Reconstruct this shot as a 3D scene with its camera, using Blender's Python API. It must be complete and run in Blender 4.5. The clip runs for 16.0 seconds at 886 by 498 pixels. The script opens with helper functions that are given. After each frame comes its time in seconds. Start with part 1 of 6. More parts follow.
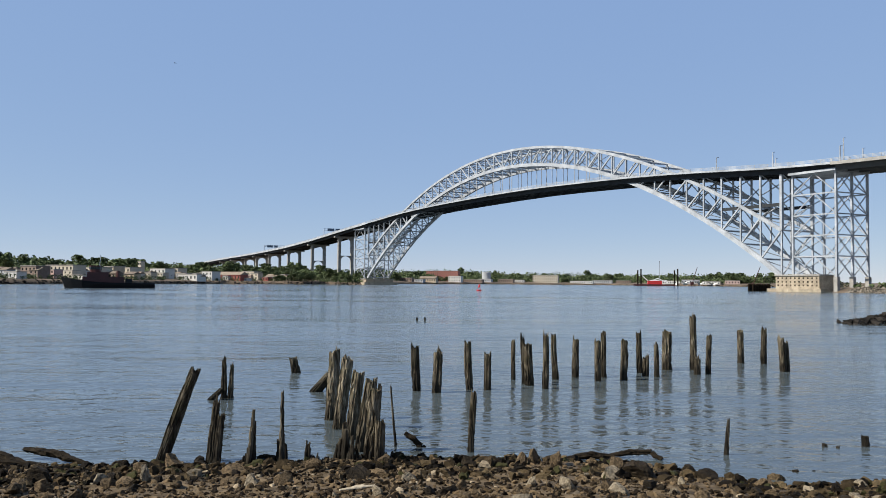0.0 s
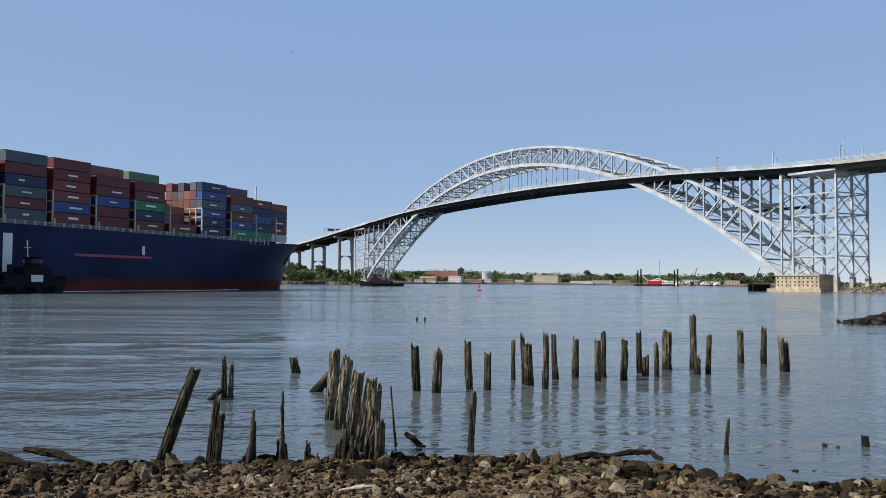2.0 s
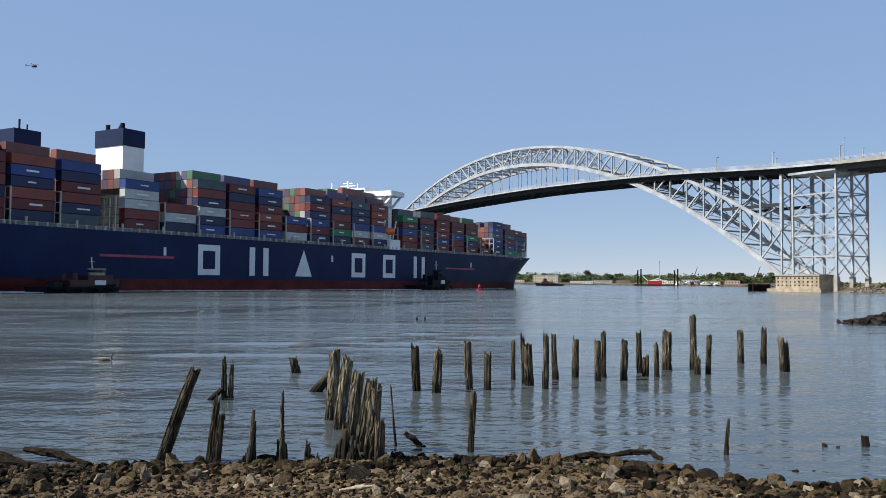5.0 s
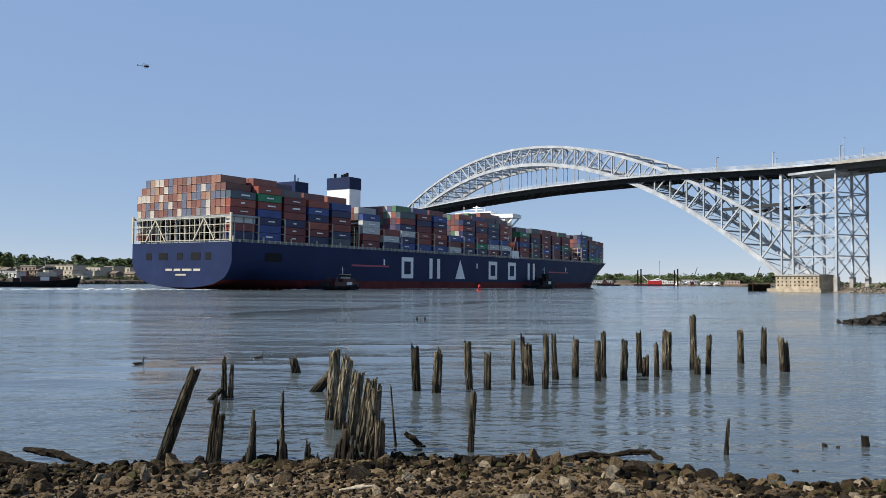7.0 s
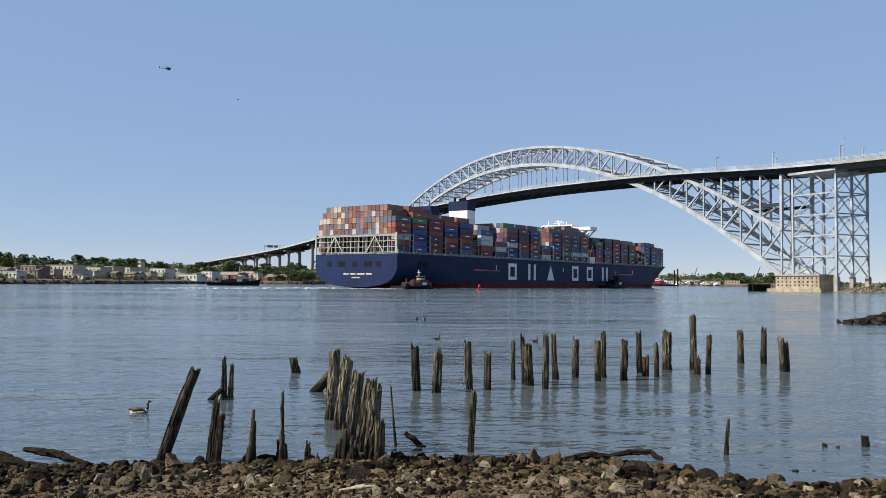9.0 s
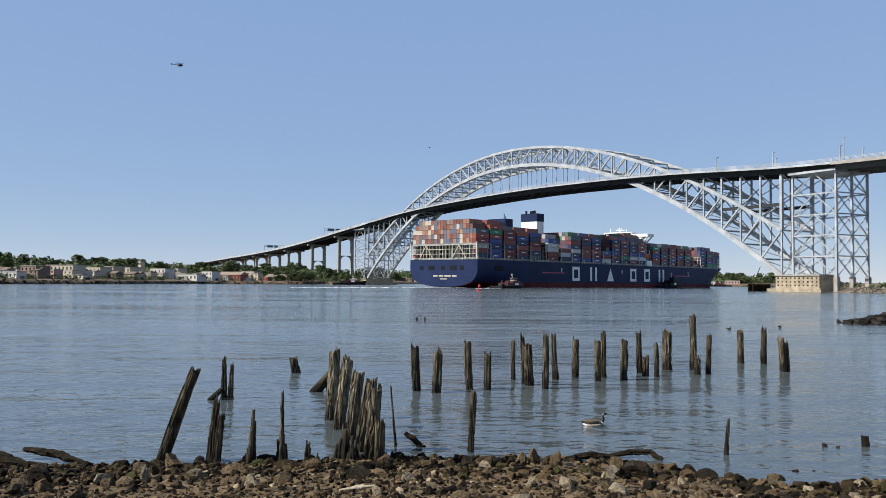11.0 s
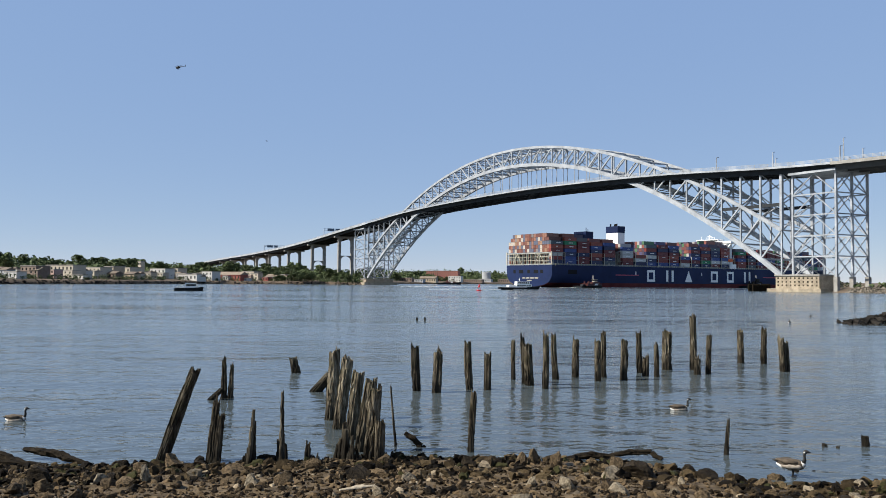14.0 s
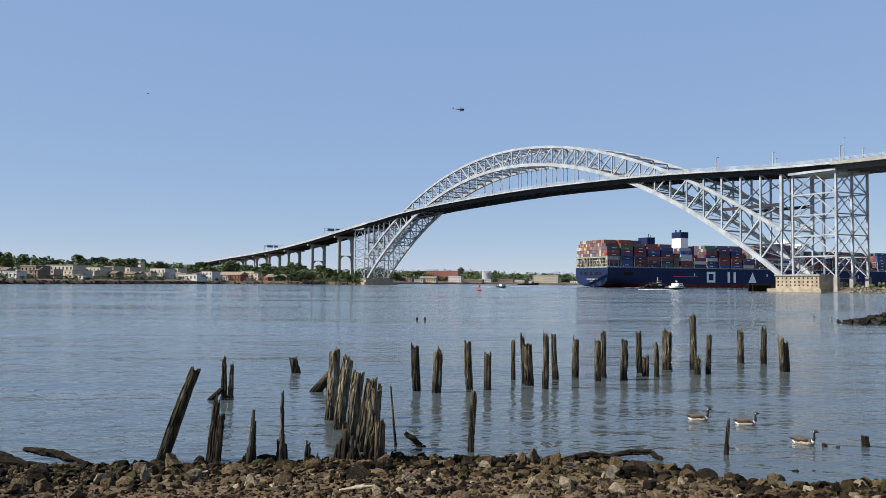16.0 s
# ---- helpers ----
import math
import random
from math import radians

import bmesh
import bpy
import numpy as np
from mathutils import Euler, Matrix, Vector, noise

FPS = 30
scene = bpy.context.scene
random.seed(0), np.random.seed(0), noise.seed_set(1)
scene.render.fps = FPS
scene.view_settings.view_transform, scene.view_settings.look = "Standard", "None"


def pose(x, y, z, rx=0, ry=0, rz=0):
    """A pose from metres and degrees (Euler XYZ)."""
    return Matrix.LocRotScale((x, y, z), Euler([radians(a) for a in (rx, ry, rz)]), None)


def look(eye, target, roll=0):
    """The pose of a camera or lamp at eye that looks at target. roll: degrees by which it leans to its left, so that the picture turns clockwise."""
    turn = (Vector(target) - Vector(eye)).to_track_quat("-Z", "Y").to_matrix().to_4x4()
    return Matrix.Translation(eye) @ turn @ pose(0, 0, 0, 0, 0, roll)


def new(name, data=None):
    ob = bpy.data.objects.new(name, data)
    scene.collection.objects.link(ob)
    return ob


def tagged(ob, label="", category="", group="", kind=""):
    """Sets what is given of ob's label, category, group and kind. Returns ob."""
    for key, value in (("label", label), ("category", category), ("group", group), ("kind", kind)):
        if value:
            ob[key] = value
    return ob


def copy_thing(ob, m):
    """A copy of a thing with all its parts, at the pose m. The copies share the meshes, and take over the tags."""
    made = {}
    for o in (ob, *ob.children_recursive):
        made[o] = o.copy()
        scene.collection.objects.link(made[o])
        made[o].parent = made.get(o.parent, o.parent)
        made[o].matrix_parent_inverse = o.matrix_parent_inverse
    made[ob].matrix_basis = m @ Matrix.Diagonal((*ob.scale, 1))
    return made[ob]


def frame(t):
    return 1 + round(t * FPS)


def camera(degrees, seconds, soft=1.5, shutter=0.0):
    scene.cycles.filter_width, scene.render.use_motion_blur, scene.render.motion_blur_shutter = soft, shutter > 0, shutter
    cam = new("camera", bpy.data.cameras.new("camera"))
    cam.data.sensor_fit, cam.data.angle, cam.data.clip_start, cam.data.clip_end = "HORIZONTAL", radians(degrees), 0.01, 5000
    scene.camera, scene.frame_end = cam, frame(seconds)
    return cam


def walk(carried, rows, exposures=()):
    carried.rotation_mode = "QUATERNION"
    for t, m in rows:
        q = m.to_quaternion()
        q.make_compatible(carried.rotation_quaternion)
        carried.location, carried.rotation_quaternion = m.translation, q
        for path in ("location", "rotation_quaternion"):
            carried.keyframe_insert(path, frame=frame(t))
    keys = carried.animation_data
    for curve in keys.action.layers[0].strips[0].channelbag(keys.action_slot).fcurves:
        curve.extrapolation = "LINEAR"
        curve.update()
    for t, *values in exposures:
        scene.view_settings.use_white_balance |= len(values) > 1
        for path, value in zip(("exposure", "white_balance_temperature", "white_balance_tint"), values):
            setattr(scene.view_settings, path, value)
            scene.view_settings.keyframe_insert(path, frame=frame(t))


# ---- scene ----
# ---- camera ----
cam = camera(55.67, 16.0, soft=0.7)
EYE = (0.0, 0.0, 3.29)
STAND = look(EYE, (0.0, 100.0, 3.29 + 3.948), 0.467)
walk(cam, [(0.0, STAND), (16.0, STAND)], exposures=[(0.0, 0.50), (16.0, 0.50)])

# ---- world and sun ----
SUN_AZ, SUN_EL = radians(256), radians(43)
world = bpy.data.worlds.new("sky")
scene.world = world
world.use_nodes = True
wn, wl = world.node_tree.nodes, world.node_tree.links
sky = wn.new("ShaderNodeTexSky")
sky.sky_type, sky.sun_disc = "NISHITA", False
sky.sun_elevation, sky.sun_rotation = SUN_EL, SUN_AZ
sky.air_density, sky.dust_density, sky.ozone_density = 0.55, 0.0, 3.0
wn["Background"].inputs["Strength"].default_value = 0.115
# hazy summer air: the clear sky is evened out by a pale blue veil
thin, veil = wn.new("ShaderNodeMixRGB"), wn.new("ShaderNodeMixRGB")
thin.blend_type, veil.blend_type = "MULTIPLY", "ADD"
thin.inputs["Fac"].default_value = veil.inputs["Fac"].default_value = 1.0
thin.inputs["Color2"].default_value = (0.37, 0.255, 0.10, 1)
veil.inputs["Color2"].default_value = (1.23, 1.99, 3.71, 1)
# the veil is haze near the ground: it thins out towards the zenith
way, high = wn.new("ShaderNodeTexCoord"), wn.new("ShaderNodeSeparateXYZ")
fade = wn.new("ShaderNodeMapRange")
fade.inputs["From Min"].default_value, fade.inputs["From Max"].default_value = 0.32, 1.0
fade.inputs["To Min"].default_value, fade.inputs["To Max"].default_value = 1.0, 0.35
wl.new(way.outputs["Generated"], high.inputs["Vector"])
wl.new(high.outputs["Z"], fade.inputs["Value"])
wl.new(fade.outputs["Result"], veil.inputs["Fac"])
wl.new(sky.outputs["Color"], thin.inputs["Color1"])
wl.new(thin.outputs["Color"], veil.inputs["Color1"])
wl.new(veil.outputs["Color"], wn["Background"].inputs["Color"])
sun = new("sun", bpy.data.lights.new("sun", "SUN"))
sun.data.energy, sun.data.angle, sun.data.color = 5.0, radians(0.53), (1.0, 0.94, 0.84)
TO_SUN = Vector((math.sin(SUN_AZ) * math.cos(SUN_EL), math.cos(SUN_AZ) * math.cos(SUN_EL), math.sin(SUN_EL)))
sun.matrix_world = look(TO_SUN * 500, (0, 0, 0))


# ---- materials ----
def material(name, colour, rough=0.7, metal=0.0, vary=0.25, scale=1.0, bump=0.0, tint=None, spec=0.5, per_object=0.0):
    """A surface with two scales of noise in colour, roughness and relief."""
    m = bpy.data.materials.new(name)
    m.use_nodes = True
    n, l = m.node_tree.nodes, m.node_tree.links
    b = n["Principled BSDF"]
    b.inputs["Metallic"].default_value, b.inputs["Specular IOR Level"].default_value = metal, spec
    tc = n.new("ShaderNodeTexCoord")
    big, fine = n.new("ShaderNodeTexNoise"), n.new("ShaderNodeTexNoise")
    for node, s, det in ((big, scale, 3), (fine, scale * 7.3, 6)):
        node.inputs["Scale"].default_value, node.inputs["Detail"].default_value = s, det
        l.new(tc.outputs["Object"], node.inputs["Vector"])
    add = n.new("ShaderNodeMath")
    add.operation = "MULTIPLY_ADD"
    add.inputs[1].default_value = 0.5
    l.new(fine.outputs["Fac"], add.inputs[0])
    l.new(big.outputs["Fac"], add.inputs[2])
    ramp = n.new("ShaderNodeValToRGB")
    lo = [c * (1 - vary) for c in colour]
    hi = tint or [min(1, c * (1 + vary)) for c in colour]
    ramp.color_ramp.elements[0].position, ramp.color_ramp.elements[1].position = 0.5, 1.0
    ramp.color_ramp.elements[0].color, ramp.color_ramp.elements[1].color = (*lo, 1), (*hi, 1)
    l.new(add.outputs[0], ramp.inputs["Fac"])
    out = ramp.outputs["Color"]
    if per_object:
        info, hsv, rng = n.new("ShaderNodeObjectInfo"), n.new("ShaderNodeHueSaturation"), n.new("ShaderNodeMapRange")
        rng.inputs["To Min"].default_value, rng.inputs["To Max"].default_value = 1 - per_object, 1 + per_object
        l.new(info.outputs["Random"], rng.inputs["Value"])
        l.new(rng.outputs["Result"], hsv.inputs["Value"])
        l.new(out, hsv.inputs["Color"])
        out = hsv.outputs["Color"]
    l.new(out, b.inputs["Base Color"])
    rr = n.new("ShaderNodeMapRange")
    rr.inputs["To Min"].default_value, rr.inputs["To Max"].default_value = max(0.03, rough - 0.12), min(1, rough + 0.12)
    l.new(fine.outputs["Fac"], rr.inputs["Value"])
    l.new(rr.outputs["Result"], b.inputs["Roughness"])
    if bump:
        bp = n.new("ShaderNodeBump")
        bp.inputs["Strength"].default_value, bp.inputs["Distance"].default_value = 0.8, bump
        l.new(add.outputs[0], bp.inputs["Height"])
        l.new(bp.outputs["Normal"], b.inputs["Normal"])
    return m


def ramp_material(name, stops, rough, source="object", rust=0.12, scale=0.25, spec=0.5, bump=0.0):
    """Paint colour picked from constant stops, by object or by island, with grime."""
    m = bpy.data.materials.new(name)
    m.use_nodes = True
    n, l = m.node_tree.nodes, m.node_tree.links
    b = n["Principled BSDF"]
    b.inputs["Roughness"].default_value = rough
    b.inputs["Specular IOR Level"].default_value = spec
    if source == "object":
        src = n.new("ShaderNodeObjectInfo").outputs["Random"]
    else:
        src = n.new("ShaderNodeNewGeometry").outputs["Random Per Island"]
    ramp = n.new("ShaderNodeValToRGB")
    ramp.color_ramp.interpolation = "CONSTANT"
    el = ramp.color_ramp.elements
    while len(el) < len(stops):
        el.new(0.5)
    for e, (pos, col) in zip(el, stops):
        e.position, e.color = pos, (*col, 1)
    l.new(src, ramp.inputs["Fac"])
    tc, no = n.new("ShaderNodeTexCoord"), n.new("ShaderNodeTexNoise")
    no.inputs["Scale"].default_value, no.inputs["Detail"].default_value = scale, 6
    l.new(tc.outputs["Object"], no.inputs["Vector"])
    mix = n.new("ShaderNodeMixRGB")
    mix.blend_type = "MULTIPLY"
    mix.inputs["Color2"].default_value = (0.55, 0.5, 0.46, 1)
    rng = n.new("ShaderNodeMapRange")
    rng.inputs["From Min"].default_value, rng.inputs["From Max"].default_value = 0.45, 0.8
    rng.inputs["To Max"].default_value = rust * 5
    l.new(no.outputs["Fac"], rng.inputs["Value"])
    l.new(rng.outputs["Result"], mix.inputs["Fac"])
    l.new(ramp.outputs["Color"], mix.inputs["Color1"])
    l.new(mix.outputs["Color"], b.inputs["Base Color"])
    if bump:
        fine, bp = n.new("ShaderNodeTexNoise"), n.new("ShaderNodeBump")
        fine.inputs["Scale"].default_value, fine.inputs["Detail"].default_value = 38, 5
        bp.inputs["Strength"].default_value, bp.inputs["Distance"].default_value = 1.0, bump
        l.new(tc.outputs["Object"], fine.inputs["Vector"])
        l.new(fine.outputs["Fac"], bp.inputs["Height"])
        l.new(bp.outputs["Normal"], b.inputs["Normal"])
    return m


def water_material(name="river_water", swell=1.0):
    """Murky tidal water: gloss over a brown-grey body, wind ripples at three scales."""
    m = bpy.data.materials.new(name)
    m.use_nodes = True
    n, l = m.node_tree.nodes, m.node_tree.links
    b = n["Principled BSDF"]
    b.inputs["Roughness"].default_value, b.inputs["IOR"].default_value = 0.09, 1.333
    tc = n.new("ShaderNodeTexCoord")
    height = None
    for (sx, sy), rot, amp, det in (((1.15, 1.7), 14, 0.052, 3), ((3.2, 4.6), -16, 0.014, 2), ((0.24, 0.45), -10, 0.11, 4), ((0.012, 0.05), -6, 0.5, 2)):
        mp, no = n.new("ShaderNodeMapping"), n.new("ShaderNodeTexNoise")
        mp.inputs["Scale"].default_value = (sx, sy, 1)
        mp.inputs["Rotation"].default_value = (0, 0, radians(rot))
        no.inputs["Scale"].default_value, no.inputs["Detail"].default_value = 1.0, det
        no.inputs["Distortion"].default_value = 0.4
        l.new(tc.outputs["Object"], mp.inputs["Vector"])
        l.new(mp.outputs["Vector"], no.inputs["Vector"])
        mul = n.new("ShaderNodeMath")
        mul.operation = "MULTIPLY_ADD"
        mul.inputs[1].default_value = amp * swell
        l.new(no.outputs["Fac"], mul.inputs[0])
        if height:
            l.new(height, mul.inputs[2])
        else:
            mul.inputs[2].default_value = 0
        height = mul.outputs[0]
    bp = n.new("ShaderNodeBump")
    bp.inputs["Strength"].default_value, bp.inputs["Distance"].default_value = 1.0, 1.0
    # the inshore water lies sheltered; out in the channel the wind raises a rougher ripple
    place, open_water, rough_sea = n.new("ShaderNodeSeparateXYZ"), n.new("ShaderNodeMapRange"), n.new("ShaderNodeMath")
    l.new(n.new("ShaderNodeNewGeometry").outputs["Position"], place.inputs["Vector"])
    l.new(place.outputs["Y"], open_water.inputs["Value"])
    # body colour set darker near the shore, by distance, to deepen pile reflections
    body_tone, depth = n.new("ShaderNodeMixRGB"), n.new("ShaderNodeMapRange")
    body_tone.inputs["Color1"].default_value, body_tone.inputs["Color2"].default_value = (0.062, 0.078, 0.085, 1), (0.097, 0.123, 0.136, 1)
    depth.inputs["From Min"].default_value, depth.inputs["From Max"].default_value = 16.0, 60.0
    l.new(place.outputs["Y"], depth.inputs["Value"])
    l.new(depth.outputs["Result"], body_tone.inputs["Fac"])
    l.new(body_tone.outputs["Color"], b.inputs["Base Color"])
    open_water.inputs["From Min"].default_value, open_water.inputs["From Max"].default_value = 30.0, 130.0
    open_water.inputs["To Min"].default_value, open_water.inputs["To Max"].default_value = 1.0, 2.1
    rough_sea.operation = "MULTIPLY"
    l.new(height, rough_sea.inputs[0])
    l.new(open_water.outputs["Result"], rough_sea.inputs[1])
    # gusts ruffle it in long patches between calmer slicks
    gust, gmap, grange, gusty = n.new("ShaderNodeTexNoise"), n.new("ShaderNodeMapping"), n.new("ShaderNodeMapRange"), n.new("ShaderNodeMath")
    gmap.inputs["Scale"].default_value = (0.022, 0.085, 1)
    gmap.inputs["Rotation"].default_value = (0, 0, radians(-8))
    gust.inputs["Scale"].default_value, gust.inputs["Detail"].default_value = 1.0, 3
    l.new(tc.outputs["Object"], gmap.inputs["Vector"])
    l.new(gmap.outputs["Vector"], gust.inputs["Vector"])
    l.new(gust.outputs["Fac"], grange.inputs["Value"])
    grange.inputs["From Min"].default_value, grange.inputs["From Max"].default_value = 0.35, 0.65
    grange.inputs["To Min"].default_value, grange.inputs["To Max"].default_value = 0.8, 1.25
    gusty.operation = "MULTIPLY"
    l.new(rough_sea.outputs[0], gusty.inputs[0])
    l.new(grange.outputs["Result"], gusty.inputs[1])
    l.new(gusty.outputs[0], bp.inputs["Height"])
    l.new(bp.outputs["Normal"], b.inputs["Normal"])
    # slicks and gust patches change the gloss
    patch, mp = n.new("ShaderNodeTexNoise"), n.new("ShaderNodeMapping")
    mp.inputs["Scale"].default_value = (0.006, 0.03, 1)
    l.new(tc.outputs["Object"], mp.inputs["Vector"])
    l.new(mp.outputs["Vector"], patch.inputs["Vector"])
    patch.inputs["Scale"].default_value, patch.inputs["Detail"].default_value = 1.0, 4
    rr = n.new("ShaderNodeMapRange")
    rr.inputs["From Min"].default_value, rr.inputs["From Max"].default_value = 0.35, 0.7
    rr.inputs["To Min"].default_value, rr.inputs["To Max"].default_value = 0.05, 0.17
    l.new(patch.outputs["Fac"], rr.inputs["Value"])
    l.new(rr.outputs["Result"], b.inputs["Roughness"])
    return m


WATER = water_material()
SLICK = water_material("smoothed_wake_water", 0.3)
STEEL = material("weathered_grey_steel", (0.315, 0.34, 0.37), 0.6, 0.0, 0.25, 0.15, tint=(0.455, 0.48, 0.51), spec=0.2)
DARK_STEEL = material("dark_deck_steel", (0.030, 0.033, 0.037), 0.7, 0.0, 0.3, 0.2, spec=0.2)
CONCRETE = material("pale_concrete", (0.27, 0.255, 0.23), 0.85, 0, 0.25, 0.2, tint=(0.38, 0.365, 0.335))
STONE = material("tan_pier_stone", (0.30, 0.25, 0.18), 0.85, 0, 0.3, 0.3, tint=(0.46, 0.39, 0.29))
TIMBER = material("wet_dark_timber", (0.010, 0.008, 0.006), 0.85, 0, 0.5, 7.0, bump=0.03, tint=(0.032, 0.024, 0.015), spec=0.08)
HULL_BLUE = material("navy_hull_paint", (0.013, 0.0235, 0.071), 0.55, 0, 0.25, 0.06, spec=0.15)
HULL_RED = material("red_bottom_paint", (0.12, 0.026, 0.024), 0.65, 0, 0.45, 0.15, spec=0.1)
WHITE = material("white_ship_paint", (0.84, 0.84, 0.82), 0.45, 0, 0.06, 0.3)
CREAM = material("cream_lashing_steel", (0.46, 0.425, 0.34), 0.55, 0, 0.2, 0.5)
DECK_GREY = material("grey_deck_paint", (0.25, 0.27, 0.28), 0.6, 0, 0.3, 0.2)
BLACK = material("black_hull_paint", (0.008, 0.009, 0.011), 0.6, 0, 0.3, 0.3, spec=0.15)
TUG_RED = material("dull_red_paint", (0.058, 0.014, 0.012), 0.5, 0, 0.25, 0.4)
RED = material("bright_red_paint", (0.50, 0.03, 0.03), 0.45, 0, 0.15, 0.4)
GLASS = material("dark_window_glass", (0.02, 0.025, 0.03), 0.08, 0, 0.1, 0.5)
ORANGE = material("lifeboat_orange", (0.70, 0.14, 0.03), 0.45, 0, 0.1, 0.5)
PINK = material("faded_red_stripe", (0.42, 0.06, 0.10), 0.5, 0, 0.2, 0.2)
FOAM = material("white_foam", (0.75, 0.78, 0.78), 0.7, 0, 0.15, 0.6, bump=0.05)
PAINTS = [(0.0, (0.137, 0.021, 0.023)), (0.22, (0.195, 0.036, 0.029)), (0.36, (0.014, 0.023, 0.081)), (0.58, (0.029, 0.062, 0.221)),
          (0.68, (0.016, 0.195, 0.085)), (0.77, (0.520, 0.533, 0.520)), (0.86, (0.273, 0.062, 0.039)), (0.93, (0.065, 0.091, 0.111))]
BOX_PAINT = ramp_material("container_paint", PAINTS, 0.5)
# paints of the joined boxes, blended a third towards dull salmon
MUTED = [(pos, tuple(0.68 * c + 0.32 * g for c, g in zip(col, (0.23, 0.15, 0.13)))) for pos, col in PAINTS]
BOX_PAINT_ISLAND = ramp_material("container_paint_mixed", MUTED, 0.5, "island")
DOOR_PAINTS = [(0.0, (0.21, 0.085, 0.06)), (0.22, (0.28, 0.14, 0.10)), (0.40, (0.15, 0.062, 0.05)), (0.56, (0.11, 0.12, 0.17)),
               (0.72, (0.22, 0.19, 0.19)), (0.80, (0.47, 0.42, 0.36)), (0.92, (0.33, 0.20, 0.13))]
DOOR_PAINT = ramp_material("container_door_paint", DOOR_PAINTS, 0.5)


# ---- mesh helpers ----
def part(name, bm, mat, parent=None, label="", smooth=False, kind=""):
    me = bpy.data.meshes.new(name)
    bmesh.ops.recalc_face_normals(bm, faces=bm.faces)
    for f in bm.faces:
        f.smooth = smooth
    bm.to_mesh(me)
    bm.free()
    for m in (mat if isinstance(mat, (list, tuple)) else [mat]):
        me.materials.append(m)
    ob = new(name, me)
    ob.parent = parent
    return tagged(ob, label, kind=kind)


def share(name, me, parent, m):
    ob = new(name, me)
    ob.parent = parent
    ob.matrix_basis = m
    return ob


def thing(name, m, label, category, group="", kind=""):
    ob = new(name)
    ob.matrix_basis = m
    return tagged(ob, label, category, group, kind)


def box(bm, x0, x1, y0, y1, z0, z1, mi=0):
    v = [bm.verts.new((x, y, z)) for x in (x0, x1) for y in (y0, y1) for z in (z0, z1)]
    for q in ((0, 1, 3, 2), (4, 6, 7, 5), (0, 4, 5, 1), (2, 3, 7, 6), (0, 2, 6, 4), (1, 5, 7, 3)):
        bm.faces.new([v[i] for i in q]).material_index = mi
    return v


def beam(bm, a, b, w, h, up=(0, 0, 1)):
    """A rectangular bar from a to b, w wide and h high."""
    a, b = Vector(a), Vector(b)
    d = (b - a).normalized()
    side = d.cross(Vector(up))
    if side.length < 1e-4:
        side = d.cross(Vector((1, 0, 0)))
    side.normalize()
    top = side.cross(d)
    v = []
    for p in (a, b):
        for i, j in ((-1, -1), (1, -1), (1, 1), (-1, 1)):
            v.append(bm.verts.new(p + side * (i * w / 2) + top * (j * h / 2)))
    for q in ((0, 1, 2, 3), (7, 6, 5, 4), (0, 4, 5, 1), (1, 5, 6, 2), (2, 6, 7, 3), (3, 7, 4, 0)):
        bm.faces.new([v[i] for i in q])


def strip(bm, rows):
    """A skin over rows of points of equal length."""
    vs = [[bm.verts.new(p) for p in r] for r in rows]
    for r0, r1 in zip(vs, vs[1:]):
        for i in range(len(r0) - 1):
            bm.faces.new((r0[i], r0[i + 1], r1[i + 1], r1[i]))
    return vs


def tube(bm, pts, radii, n=8):
    """A round bar of changing radius through points."""
    rings = []
    for k, p in enumerate(pts):
        p = Vector(p)
        d = (Vector(pts[min(k + 1, len(pts) - 1)]) - Vector(pts[max(k - 1, 0)])).normalized()
        a = d.orthogonal().normalized()
        b = d.cross(a)
        rings.append([bm.verts.new(p + (a * math.cos(6.2832 * i / n) + b * math.sin(6.2832 * i / n)) * radii[k]) for i in range(n)])
    for r0, r1 in zip(rings, rings[1:]):
        for i in range(n):
            bm.faces.new((r0[i], r0[(i + 1) % n], r1[(i + 1) % n], r1[i]))
    bm.faces.new(rings[0][::-1])
    bm.faces.new(rings[-1])


# ---- water and land ----
bm = bmesh.new()
bmesh.ops.create_grid(bm, x_segments=24, y_segments=24, size=4600)
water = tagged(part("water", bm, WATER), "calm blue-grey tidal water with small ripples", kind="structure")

MUD = material("wet_brown_mud", (0.070, 0.050, 0.029), 0.65, 0, 0.5, 3.5, bump=0.05, tint=(0.18, 0.132, 0.078), spec=0.12)
BANK = material("scrubby_bank_soil", (0.085, 0.062, 0.040), 0.9, 0, 0.45, 0.05, tint=(0.17, 0.125, 0.082))
ROCK = material("mixed_shore_rock", (0.052, 0.037, 0.020), 0.8, 0, 0.6, 6.0, bump=0.04, tint=(0.18, 0.13, 0.077), per_object=0.5, spec=0.12)
PALE_ROCK = material("pale_dry_rock", (0.15, 0.12, 0.08), 0.85, 0, 0.6, 5.0, bump=0.03, tint=(0.36, 0.30, 0.21), per_object=0.3, spec=0.25)
WET_ROCK = material("wet_black_rock", (0.011, 0.008, 0.006), 0.7, 0, 0.5, 6.0, bump=0.04, tint=(0.042, 0.031, 0.018), per_object=0.3, spec=0.12)


def lump(x, y, z=0.0):
    return noise.noise(Vector((x, y, z)))


def shore_y(x):
    return float(np.interp(x, (-150, -115, -60, -9.28, -6.21, -3.89, -1.55, 2.38, 3.96, 4.6, 5.56, 7.95, 11.18, 60), (-600, -250, 9, 14.58, 14.88, 15.23, 15.75, 15.76, 15.32, 14.4, 13.95, 14.15, 14.45, 19)))


